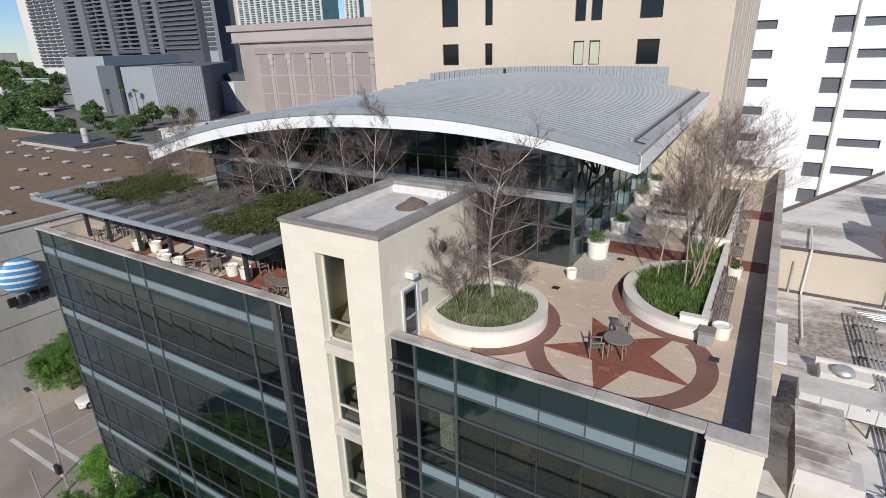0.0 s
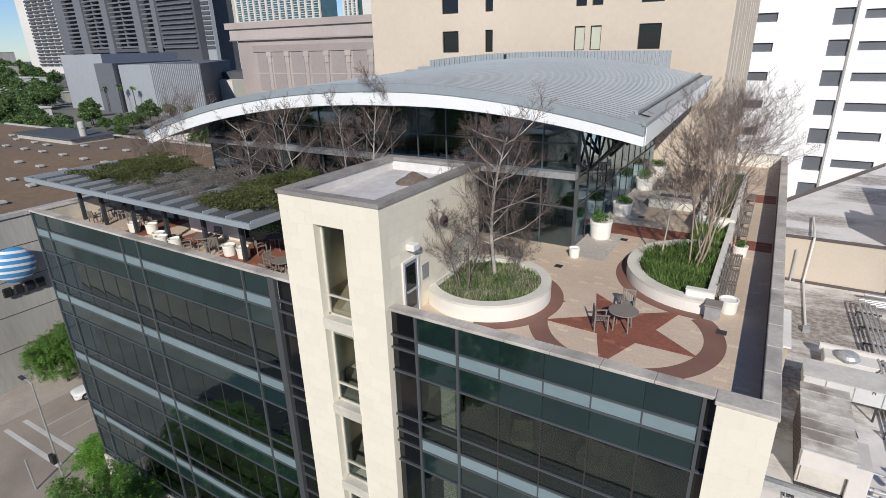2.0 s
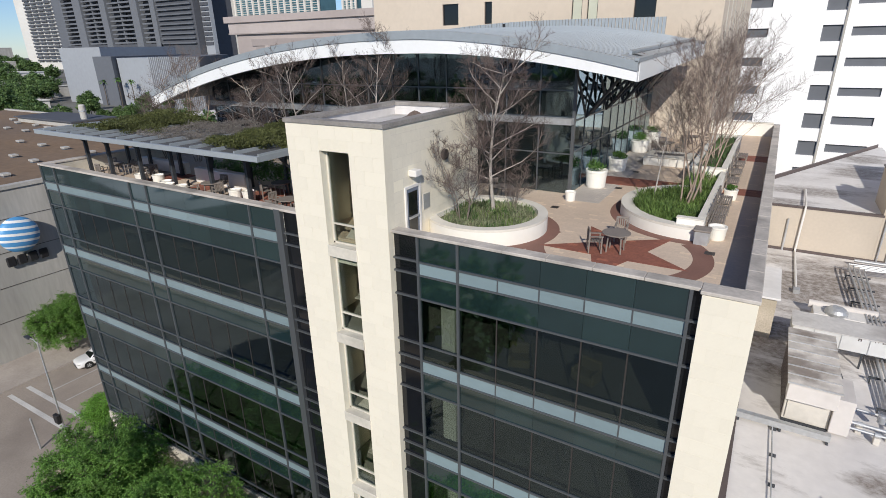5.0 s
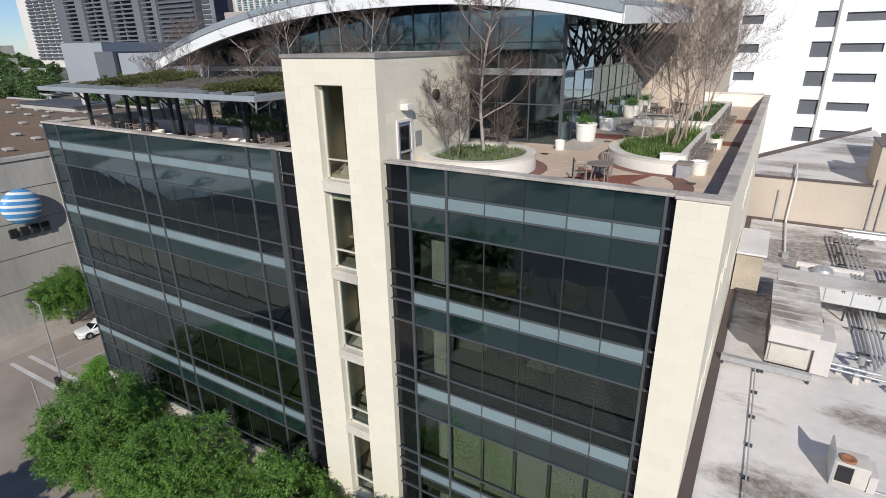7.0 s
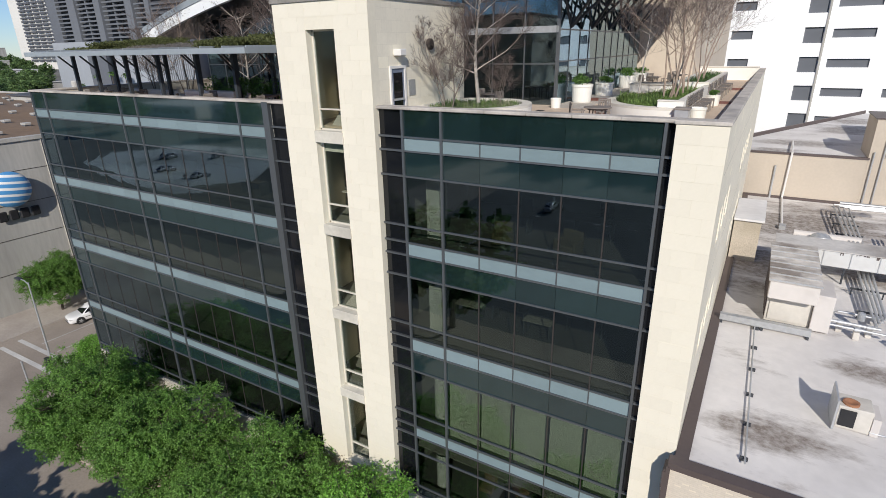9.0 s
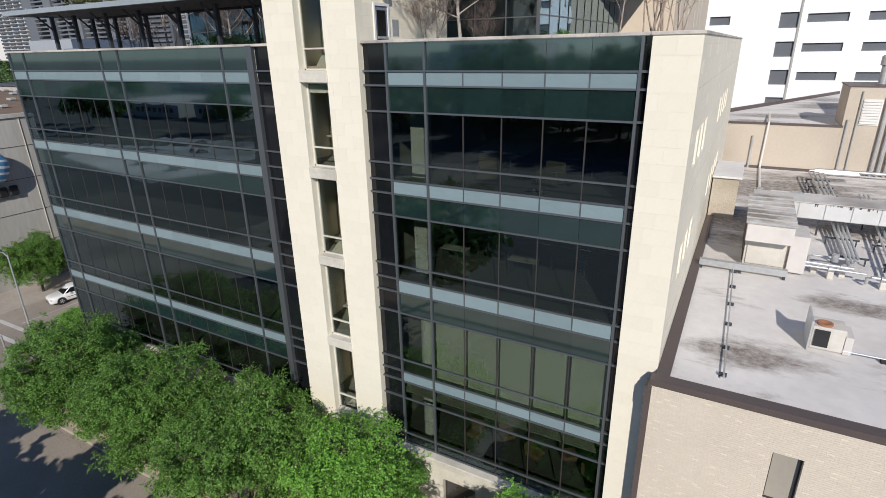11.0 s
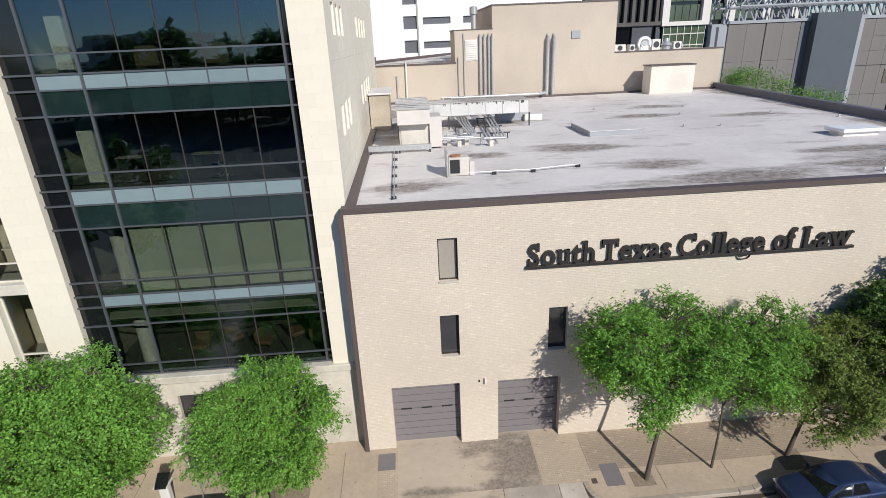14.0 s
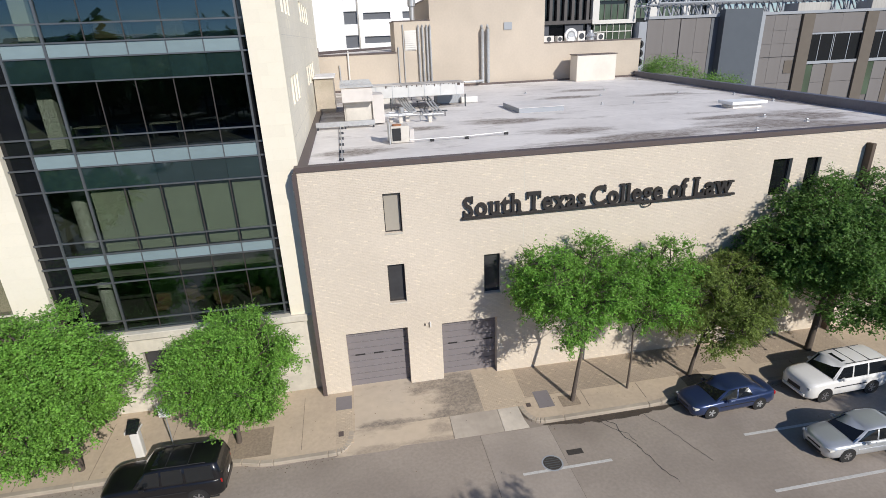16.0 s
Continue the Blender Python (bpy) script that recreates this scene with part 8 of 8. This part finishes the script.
# ---- vehicles ----
def car(name, label, length, width, height, paint, style="sedan"):
    """A car along x with its nose at -x, wheels on z = 0."""
    ob = thing(name, label, "car")
    L, W = length, width / 2
    tall = style == "suv"
    # stations: x, half width low, half width at the belt, sill z, belt z
    st = [(-0.50, 0.56, 0.50, 0.20, 0.42), (-0.492, 0.72, 0.64, 0.16, 0.50), (-0.470, 0.87, 0.79, 0.155, 0.555), (-0.43, 0.95, 0.88, 0.155, 0.595), (-0.385, 0.985, 0.93, 0.16, 0.62), (-0.30, 1.0, 0.97, 0.17, 0.64), (-0.20, 1.0, 0.98, 0.17, 0.67),
          (0.0, 1.0, 0.98, 0.17, 0.68), (0.20, 1.0, 0.98, 0.17, 0.69), (0.33, 1.0, 0.97, 0.17, 0.70), (0.42, 0.97, 0.92, 0.18, 0.705), (0.465, 0.91, 0.85, 0.20, 0.70), (0.49, 0.80, 0.74, 0.22, 0.66), (0.50, 0.68, 0.62, 0.25, 0.58)]
    if tall:
        st = [(x, min(1, a * 1.05), min(1, b * 1.06), s, min(0.66, z * 1.02) + (0.02 if x > -0.42 else 0.04)) for x, a, b, s, z in st]
    bm, rings = bmesh.new(), []
    for x, lo, hi, sill, top in st:
        z0, z1 = sill * (1.45 if not tall else 1.7), top * height * (0.945 if not tall else 0.92)
        mid = (z0 + z1) / 2
        ring = [(W * lo * 0.93, z0), (W * lo, z0 + 0.1), (W * lo, mid), (W * (lo + hi) / 2, z1 - 0.14), (W * hi * 0.97, z1 - 0.05), (W * hi * 0.84, z1), (W * hi * 0.45, z1 + 0.025)]
        full_ring = ring + [(-y, z) for y, z in ring[::-1]]
        rings.append([bm.verts.new((x * L, y, z)) for y, z in full_ring])
    for a, b in zip(rings, rings[1:]):
        n = len(a)
        for i in range(n):
            bm.faces.new((a[i], a[(i + 1) % n], b[(i + 1) % n], b[i]))
    bm.faces.new(rings[0]), bm.faces.new(rings[-1][::-1])
    part("body", bm, paint, ob, smooth=True)
    # greenhouse: base and roof corners from windscreen to tail, as shares of length, half width and height
    if tall:
        base = [(-0.215, 0.90, 0.625), (0.015, 0.94, 0.625), (0.205, 0.94, 0.625), (0.46, 0.93, 0.625), (0.497, 0.86, 0.625)]
        roof = [(-0.105, 0.77, 0.965), (0.02, 0.79, 0.995), (0.20, 0.79, 1.0), (0.43, 0.77, 0.985), (0.465, 0.75, 0.965)]
    else:
        base = [(-0.245, 0.87, 0.625), (0.005, 0.93, 0.64), (0.205, 0.93, 0.655), (0.31, 0.89, 0.665), (0.395, 0.80, 0.67)]
        roof = [(-0.085, 0.70, 0.95), (0.02, 0.73, 1.0), (0.145, 0.72, 0.99), (0.195, 0.70, 0.97), (0.235, 0.68, 0.945)]

    def at(p, s, drop=0.0):
        return Vector((p[0] * L, p[1] * W * s, p[2] * height - drop))

    cab = bmesh.new()
    loops = []
    for b, r in zip(base, roof):
        edge = at(r, 1)
        half = [at(b, 1, 0.06), at(b, 1), at(b, 1).lerp(edge, 0.5) + Vector((0, 0.018, 0)), edge, at((r[0], r[1] * 0.86, r[2] + 0.012), 1), at((r[0], r[1] * 0.4, r[2] + 0.024), 1)]
        loops.append([cab.verts.new(p) for p in half] + [cab.verts.new(Vector((p.x, -p.y, p.z))) for p in half[::-1]])
    for a, b in zip(loops, loops[1:]):
        for i in range(len(a) - 1):
            cab.faces.new((a[i], b[i], b[i + 1], a[i + 1]))
    cab.faces.new(loops[0]), cab.faces.new(loops[-1][::-1])
    part("cabin", cab, paint, ob, smooth=True)

    def window(corners, margins, out, name="window"):
        """Glass set into four corners (lower left, lower right, upper right, upper left), a little proud."""
        a, b, c, d = corners
        l_, r_, lo_, up_ = margins

        def spot(u, v):
            return a.lerp(b, u).lerp(d.lerp(c, u), v)

        mid_lift = out * 0.012
        pts = [spot(u, v) + mid_lift for u, v in ((l_, lo_), (r_, lo_), (r_, up_), (l_, up_))]
        glass = bmesh.new()
        front = [glass.verts.new(p) for p in pts]
        rear = [glass.verts.new(p - out * 0.03) for p in pts]
        glass.faces.new(front), glass.faces.new(rear[::-1])
        for i in range(4):
            glass.faces.new((front[i], rear[i], rear[(i + 1) % 4], front[(i + 1) % 4]))
        part(name, glass, CAR_GLASS, ob)

    window((at(base[0], 1), at(base[0], -1), at(roof[0], -1), at(roof[0], 1)), (0.05, 0.95, 0.05, 0.95), Vector((-0.75, 0, 0.65)).normalized(), "windscreen")
    window((at(base[-1], -1), at(base[-1], 1), at(roof[-1], 1), at(roof[-1], -1)), (0.07, 0.93, 0.12, 0.93), Vector((0.7, 0, 0.7)).normalized(), "rear_window")
    for s in (-1, 1):
        out = Vector((0, s, 0.35)).normalized()
        bays = ((0, 1), (1, 2), (2, 3)) if tall else ((0, 1), (1, 2))
        for k, (i, j) in enumerate(bays):
            window((at(base[i], s) + out * 0.012, at(base[j], s) + out * 0.012, at(roof[j], s) + out * 0.012, at(roof[i], s) + out * 0.012),
                   ((0.13 if k == 0 else 0.05), (0.92 if k == len(bays) - 1 and not tall else 0.95), 0.05, 0.93), out, "side_window")
        wheel_r = 0.33 if not tall else 0.38
        for x in (-0.295, 0.285):
            wheel = part("wheel", turned([(wheel_r * 0.62, -0.11), (wheel_r * 0.95, -0.115), (wheel_r, -0.08), (wheel_r, 0.08), (wheel_r * 0.95, 0.115), (wheel_r * 0.62, 0.11)], 28), RUBBER, ob, at=pose(x * L, s * (W - 0.1), wheel_r, 90, 0, 0))
            rim = bmesh.new()
            turned([(wheel_r * 0.64, -0.1), (wheel_r * 0.64, 0.1), (wheel_r * 0.56, 0.112), (wheel_r * 0.5, 0.085)], 24, rim)
            for k in range(5):
                a = 2 * math.pi * k / 5
                v = box(rim, 0, wheel_r * 0.6, -0.035, 0.035, 0.085, 0.118)
                for q in v:
                    q.co = Matrix.Rotation(a, 3, "Z") @ q.co
            part("rim", rim, CHROME if style != "old" else STEEL, wheel, at=Matrix.Scale(-s, 4, (0, 0, 1)))
            part("wheel_arch", turned([(wheel_r * 1.2, -0.02), (wheel_r * 1.2, 0.02)], 28), BLACK, ob, at=pose(x * L, s * (W - 0.012), wheel_r * 1.02, 90, 0, 0))
        part("headlight", rounded(boxes((-0.488 * L, -0.425 * L, s * W * 0.72 - 0.17, s * W * 0.72 + 0.16, 0.40 * height, 0.475 * height)), 0.03, 2), LAMP_LENS, ob)
        part("tail_light", rounded(boxes((0.465 * L, 0.492 * L, s * W * 0.72 - 0.13, s * W * 0.72 + 0.13, 0.46 * height, 0.60 * height)), 0.02, 1), RED_LENS, ob)
        part("mirror", rounded(boxes((-0.145 * L, -0.11 * L, s * (W + 0.09) - 0.09, s * (W + 0.09) + 0.09, 0.64 * height, 0.72 * height)), 0.03, 2), paint, ob)
        part("sill_trim", boxes((-0.2 * L, 0.2 * L, s * W - 0.02, s * W + 0.012, 0.40 * height, 0.425 * height)), BLACK if style != "sedan" else paint, ob)
        for x in (-0.02, 0.17):
            part("door_handle", rounded(boxes((x * L, x * L + 0.2, s * W * 0.985 - 0.012, s * W * 0.985 + 0.03, 0.565 * height, 0.59 * height)), 0.008, 1), paint, ob)
    part("front_grille", boxes((-0.506 * L, -0.485 * L, -W * 0.40, W * 0.40, (0.28 if tall else 0.345) * height, 0.385 * height)), BLACK, ob)
    part("lower_intake", rounded(boxes((-0.507 * L, -0.48 * L, -W * 0.5, W * 0.5, 0.19 * height, 0.25 * height)), 0.02, 1), BLACK, ob)
    if tall:
        part("front_bumper", rounded(boxes((-0.512 * L, -0.47 * L, -W * 0.72, W * 0.72, 0.17 * height, 0.25 * height)), 0.04, 2), paint, ob)
    part("rear_bumper", rounded(boxes((0.46 * L, 0.506 * L, -W * 0.70, W * 0.70, 0.2 * height, 0.34 * height)), 0.05, 3), paint, ob)
    part("underbody", boxes((-0.44 * L, 0.44 * L, -W * 0.85, W * 0.85, 0.16, 0.34)), BLACK, ob)
    part("number_plate", boxes((0.507 * L, 0.512 * L, -0.16, 0.16, 0.42 * height, 0.48 * height)), WHITE, ob)
    if tall:
        for s in (-1, 1):
            part("roof_rail", tube(bmesh.new(), [(-0.05 * L, s * W * 0.68, height + 0.03), (0.38 * L, s * W * 0.68, height + 0.03)], 0.02, 6), BLACK, ob)
        for x in (0.06, 0.24):
            part("cross_bar", tube(bmesh.new(), [(x * L, -W * 0.68, height + 0.04), (x * L, W * 0.68, height + 0.04)], 0.02, 6), BLACK, ob)
        part("sunroof", rounded(boxes((-0.055 * L, 0.03 * L, -W * 0.42, W * 0.42, height - 0.02, height + 0.018)), 0.005, 1), CAR_GLASS, ob)
    return ob


def paint(name, base, metal=0.5, rough=0.28):
    m = material(name, base, rough, metal, spread=0.03, bump=0.0)
    m.node_tree.nodes["Principled BSDF"].inputs["Coat Weight"].default_value = 0.6
    m.node_tree.nodes["Principled BSDF"].inputs["Coat Roughness"].default_value = 0.06
    return m


car("sedan", "silver sedan standing in the street lane", 4.82, 1.82, 1.47, paint("silver_paint", (0.62, 0.64, 0.66), 0.55)).matrix_world = pose(24.2, 3.95, 0.005, 0, 0, -1) @ Matrix.Scale(0.92, 4)
car("sedan", "dark blue older sedan parked at the kerb", 4.95, 1.85, 1.43, paint("blue_paint", (0.03, 0.05, 0.125), 0.4), "old").matrix_world = pose(20.45, 7.72, 0.005, 0, 0, 2.5) @ Matrix.Scale(0.91, 4)
car("suv", "white sport utility vehicle parked under the oak", 5.1, 2.0, 1.92, paint("white_car_paint", (0.78, 0.77, 0.75), 0.0), "suv").matrix_world = pose(26.5, 7.68, 0.005, 0, 0, 2) @ Matrix.Scale(0.92, 4)
car("suv", "black sport utility vehicle parked at the kerb", 5.1, 2.0, 1.92, paint("black_car_paint", (0.008, 0.008, 0.01), 0.2), "suv").matrix_world = pose(-5.25, 7.6, 0.005, 0, 0, -1) @ Matrix.Scale(0.94, 4)
car("sedan", "white car parked on the side street", 4.6, 1.8, 1.45, paint("plain_white_paint", (0.75, 0.75, 0.75), 0.0), "old").matrix_world = pose(-53.5, 20.3, 0.005, 0, 0, 80)
for x, y, c in ((-26, -52, (0.5, 0.5, 0.5)), (-3, -60, (0.7, 0.7, 0.7)), (6, -40, (0.65, 0.65, 0.65))):
    car("sedan", "car in the parking lot across the street", 4.7, 1.8, 1.45, paint("lot_car_paint", c, 0.3)).matrix_world = pose(x, y, 0.01, 0, 0, 90)
thing("far_lot", "bright bare concrete lot across the side street", "parking lot", kind="structure", mat=BARE_LOT,
      bm=prism([(-140, -37), (-118, -33), (-95, -29), (-88, -43), (-97, -58), (-110, -70), (-139, -66), (-152, -51)], -0.3, 0.02))
far_car = car("sedan", "parked car in the far lot", 4.7, 1.8, 1.45, paint("far_car_paint", (0.33, 0.33, 0.35), 0.3))
far_car.matrix_world = pose(-100, -40, 0.03, 0, 0, 80)
for x, y in ((-113, -41), (-128, -52), (-118, -59)):
    copy_thing(far_car, pose(x, y, 0.03, 0, 0, 80))
thing("parking_lot", "dark asphalt parking lot across the street", "parking lot", kind="structure", bm=boxes((-40.2, 60, -98, -11, -0.3, 0.0)), mat=LOT)
dash = thing("stall_line", "row of worn white stall marks in the lot", "road marking", kind="structure")
for y in (-30, -48, -66, -84):
    for x in range(-38, 56, 5):
        part("stall_mark", boxes((x, x + 1.6, y, y + 0.25, -0.05, 0.006)), LINE, dash)
# ---- street furniture ----
pay = thing("parking_meter", "white parking pay station with a solar panel", "pay station")
part("cabinet", rounded(boxes((-7.35, -6.95, 9.75, 10.1, 0.2, 1.65)), 0.06, 3), WHITE, pay)
sol = bmesh.new()
sv = [sol.verts.new(p) for p in ((-7.4, 9.62, 1.72), (-6.9, 9.62, 1.72), (-6.9, 10.15, 2.05), (-7.4, 10.15, 2.05), (-7.4, 9.62, 1.66), (-6.9, 9.62, 1.66), (-6.9, 10.15, 1.99), (-7.4, 10.15, 1.99))]
for f in ((0, 1, 2, 3), (7, 6, 5, 4), (0, 4, 5, 1), (1, 5, 6, 2), (2, 6, 7, 3), (3, 7, 4, 0)):
    sol.faces.new([sv[i] for i in f])
part("solar_panel", sol, CAR_GLASS, pay, "dark blue solar panel")
part("panel_frame", boxes((-7.44, -7.39, 9.6, 10.17, 1.68, 1.76), (-6.91, -6.86, 9.6, 10.17, 1.68, 1.76)), WHITE, pay)
sg = thing("street_sign", "white sign plate on a post by the oak", "street sign")
part("post", tube(bmesh.new(), [(-5.75, 10.0, 0.15), (-5.75, 10.0, 2.7)], 0.03, 8), STEEL, sg)
part("plate", rounded(boxes((-6.0, -5.5, 9.93, 9.96, 2.1, 2.75)), 0.01, 1), WHITE, sg)
lamp = thing("street_lamp", "tall grey street lamp pole with a short arm", "street lamp")
part("pole", tube(bmesh.new(), [(-43.5, 12.3, 0), (-43.5, 12.35, 5), (-43.5, 12.4, 9.0)], [0.085, 0.07, 0.05], 10), STEEL, lamp)
part("arm", tube(bmesh.new(), [(-43.5, 12.4, 8.8), (-43.9, 12.35, 9.1), (-44.4, 12.3, 9.12)], 0.03, 8), STEEL, lamp)
part("lantern", rounded(boxes((-45.0, -44.3, 12.15, 12.45, 9.05, 9.2)), 0.04, 2), DARK_STEEL, lamp)
part("signal_box", rounded(boxes((-43.7, -43.1, 11.9, 12.2, 1.9, 2.7)), 0.05, 1), BLACK, lamp, "black signal head")
thing("sign_pole", "short grey pole at the street corner", "pole", bm=tube(bmesh.new(), [(-44.3, 10.7, 0), (-44.3, 10.7, 2.9)], 0.07, 8), mat=STEEL)
for x0, x1, y0, y1 in ((12.6, 13.57, 8.95, 9.72), (-3.4, -1.35, 8.75, 10.5), (19.4, 20.6, 9.1, 10.2)):
    walk_patch("tree_pit", x0, x1, y0, y1, PIT, "brown earth tree pit in the pavement", 0.009)
# loose pale tufts added as a stand-in for the pale strip at the glass front's foot
bl, rb2 = bmesh.new(), random.Random(31)
for _ in range(130):
    leaf_cloud(bl, rb2, (rb2.uniform(-36, -12), rb2.uniform(12.1, 12.95), rb2.uniform(1.5, 5.5)), (0.45, 0.3, 0.5), 46, 0.06)
thing("blossom_shrub", "loose pale tufts against the building's base", "shrub", kind="stuff", bm=bl, mat=leafy("pale_tuft_leaf", (0.42, 0.36, 0.30), 0.4))

# leaf_litter_kerb: dead leaves and grit gathered along the kerb
litter, rl = bmesh.new(), random.Random(61)
for _ in range(1100):
    x, spot = rl.uniform(-38, 34), rl.random()
    if 1.4 < x < 11.4 and (spot < 0.66 or spot > 0.93):
        continue
    y = (8.15 if -1.5 < x < 17 else 8.5) - abs(rl.gauss(0, 0.22)) if spot < 0.66 else rl.uniform(1.0, 8.0) if spot < 0.72 else rl.uniform(9.0, 12.0)
    z = 0.012 if y < 8.6 else z_walk(y) + 0.016
    if -0.2 > x > -40 and spot > 0.72 and y > 11.8:
        continue
    a, s = rl.uniform(0, 6.28), rl.uniform(0.02, 0.05)
    litter.faces.new([litter.verts.new((x + s * math.cos(a + k), y + s * 0.7 * math.sin(a + k), z)) for k in (0, 1.9, 3.9)])
thing("leaf_litter", "brown dead leaves along kerb and pavement", "leaf litter", kind="stuff", bm=litter, mat=material("dead_leaf", (0.13, 0.085, 0.05), 0.9, spread=0.5, island=True, bump=0.0))

# ---- inside the offices ----
def desk_set(x, y, z, seat, label):
    d = thing("office_desk", label, "desk", "office desks", at=pose(x, y, z))
    part("desktop", rounded(boxes((-0.8, 0.8, -0.35, 0.35, 0.70, 0.74)), 0.01, 1), DARK_BARK, d)
    for sx in (-0.75, 0.7):
        part("leg", boxes((sx, sx + 0.05, -0.3, 0.3, 0, 0.70)), ALU, d)
    c = thing("office_chair", "upholstered office chair behind the glass", "chair", "office chairs", at=pose(x + 0.2, y + 0.75, z))
    part("seat", rounded(boxes((-0.26, 0.26, -0.25, 0.25, 0.42, 0.52)), 0.04, 2), seat, c)
    part("backrest", rounded(boxes((-0.26, 0.26, 0.2, 0.3, 0.55, 1.15)), 0.05, 2), seat, c)
    part("stem", tube(bmesh.new(), [(0, 0, 0.05), (0, 0, 0.42)], 0.04, 8), BLACK, c)
    part("base", turned([(0.3, 0), (0.28, 0.05), (0.05, 0.08)], 10), BLACK, c)


for z in (FLOORS[1][1], FLOORS[2][1]):
    for k, x in enumerate((-6.4, -3.2)):
        desk_set(x, 16.6 + 0.6 * k, z, BLACK, "dark office desk behind the glass")
for k, x in enumerate((-33, -27, -21)):
    desk_set(x, 15.8, FLOORS[1][1], BLACK, "dark office desk behind the glass")
for x in (-8.1, -4.85):
    d = thing("office_desk", "pale-topped office desk behind the glass", "desk", "office desks", at=pose(x, 16.0, FLOORS[2][1]))
    part("desktop", rounded(boxes((-0.62, 0.62, -0.35, 0.35, 0.70, 0.74)), 0.01, 1), INNER, d)
    for sx in (-0.58, 0.53):
        part("leg", boxes((sx, sx + 0.05, -0.3, 0.3, 0, 0.70)), ALU, d)
for x, y, turn in ((-5.95, 14.7, 20), (-3.5, 14.9, -15)):
    a = thing("armchair", "rounded yellow armchair behind the glass", "armchair", "yellow armchairs", at=pose(x, y, FLOORS[1][1], 0, 0, turn))
    part("seat", rounded(boxes((-0.38, 0.38, -0.36, 0.3, 0.12, 0.45)), 0.07, 3), YELLOW, a)
    part("backrest", rounded(boxes((-0.42, 0.42, 0.2, 0.42, 0.12, 0.88)), 0.1, 3), YELLOW, a)
    for sx in (-0.46, 0.34):
        part("armrest", rounded(boxes((sx, sx + 0.12, -0.32, 0.3, 0.12, 0.6)), 0.05, 2), YELLOW, a)
for k, x in enumerate((-6.6, -5.2, -3.6, -2.2, -1.0)):
    s = thing("lounge_chair", "brown lounge chair in the ground hall", "chair", "lounge chairs", at=pose(x, 15.0 + 0.6 * (k % 2), 4.9, 0, 0, 40 * k))
    part("seat", rounded(boxes((-0.35, 0.35, -0.35, 0.35, 0.2, 0.42)), 0.06, 2), LOUNGE, s)
    part("backrest", rounded(boxes((-0.35, 0.35, 0.25, 0.4, 0.4, 0.85)), 0.06, 2), LOUNGE, s)
    for sx in (-0.3, 0.24):
        for sy in (-0.3, 0.24):
            part("leg", boxes((sx, sx + 0.06, sy, sy + 0.06, 0, 0.2)), BLACK, s)


# ---- blocks of the cream walls ----
def lay_blocks(parent, x0, x1, y, z0, z1, gaps=(), course=0.41, length=0.62, seed=1):
    """Courses of face blocks, 5 mm proud of the wall, with open joints; those under z = 8 are joined."""
    rng, low = random.Random(seed), bmesh.new()
    rows = int((z1 - z0) / course)
    for r in range(rows):
        za, zb = z1 - (r + 1) * course + 0.003, z1 - r * course - 0.003
        cuts = [x0]
        x = x0 + length * (0.5 if r % 2 else 1.0)
        while x < x1 - 0.12:
            cuts.append(x)
            x += length
        cuts.append(x1)
        for a, b in zip(cuts, cuts[1:]):
            spans = [(a, b)]
            for g0, g1, gz0, gz1 in gaps:
                if zb > gz0 and za < gz1:
                    spans = [s for p, q in spans for s in ((p, min(q, g0)), (max(p, g1), q)) if s[1] - s[0] > 0.05]
            for p, q in spans:
                deep = 0.005 + rng.random() * 0.002
                if za > 8:
                    piece("block", CREAM_BLOCK, parent, p + 0.003, q - 0.003, y - deep, y + 0.01, za, zb)
                else:
                    box(low, p + 0.003, q - 0.003, y - deep, y + 0.01, za, zb)
    if len(low.faces):
        tagged(part("lower_masonry", low, CREAM_BLOCK, parent), kind="stuff")
    else:
        low.free()


lay_blocks(tower, T0 + 0.005, T1 - 0.005, 12.96, 0.5, 26.52, [(WX0, WX1, 0, 25.6)], 0.51, 0.82, 1)
lay_blocks(body, -0.145, 1.175, 12.96, 4.95, 22.77, (), 0.51, 0.66, 2)
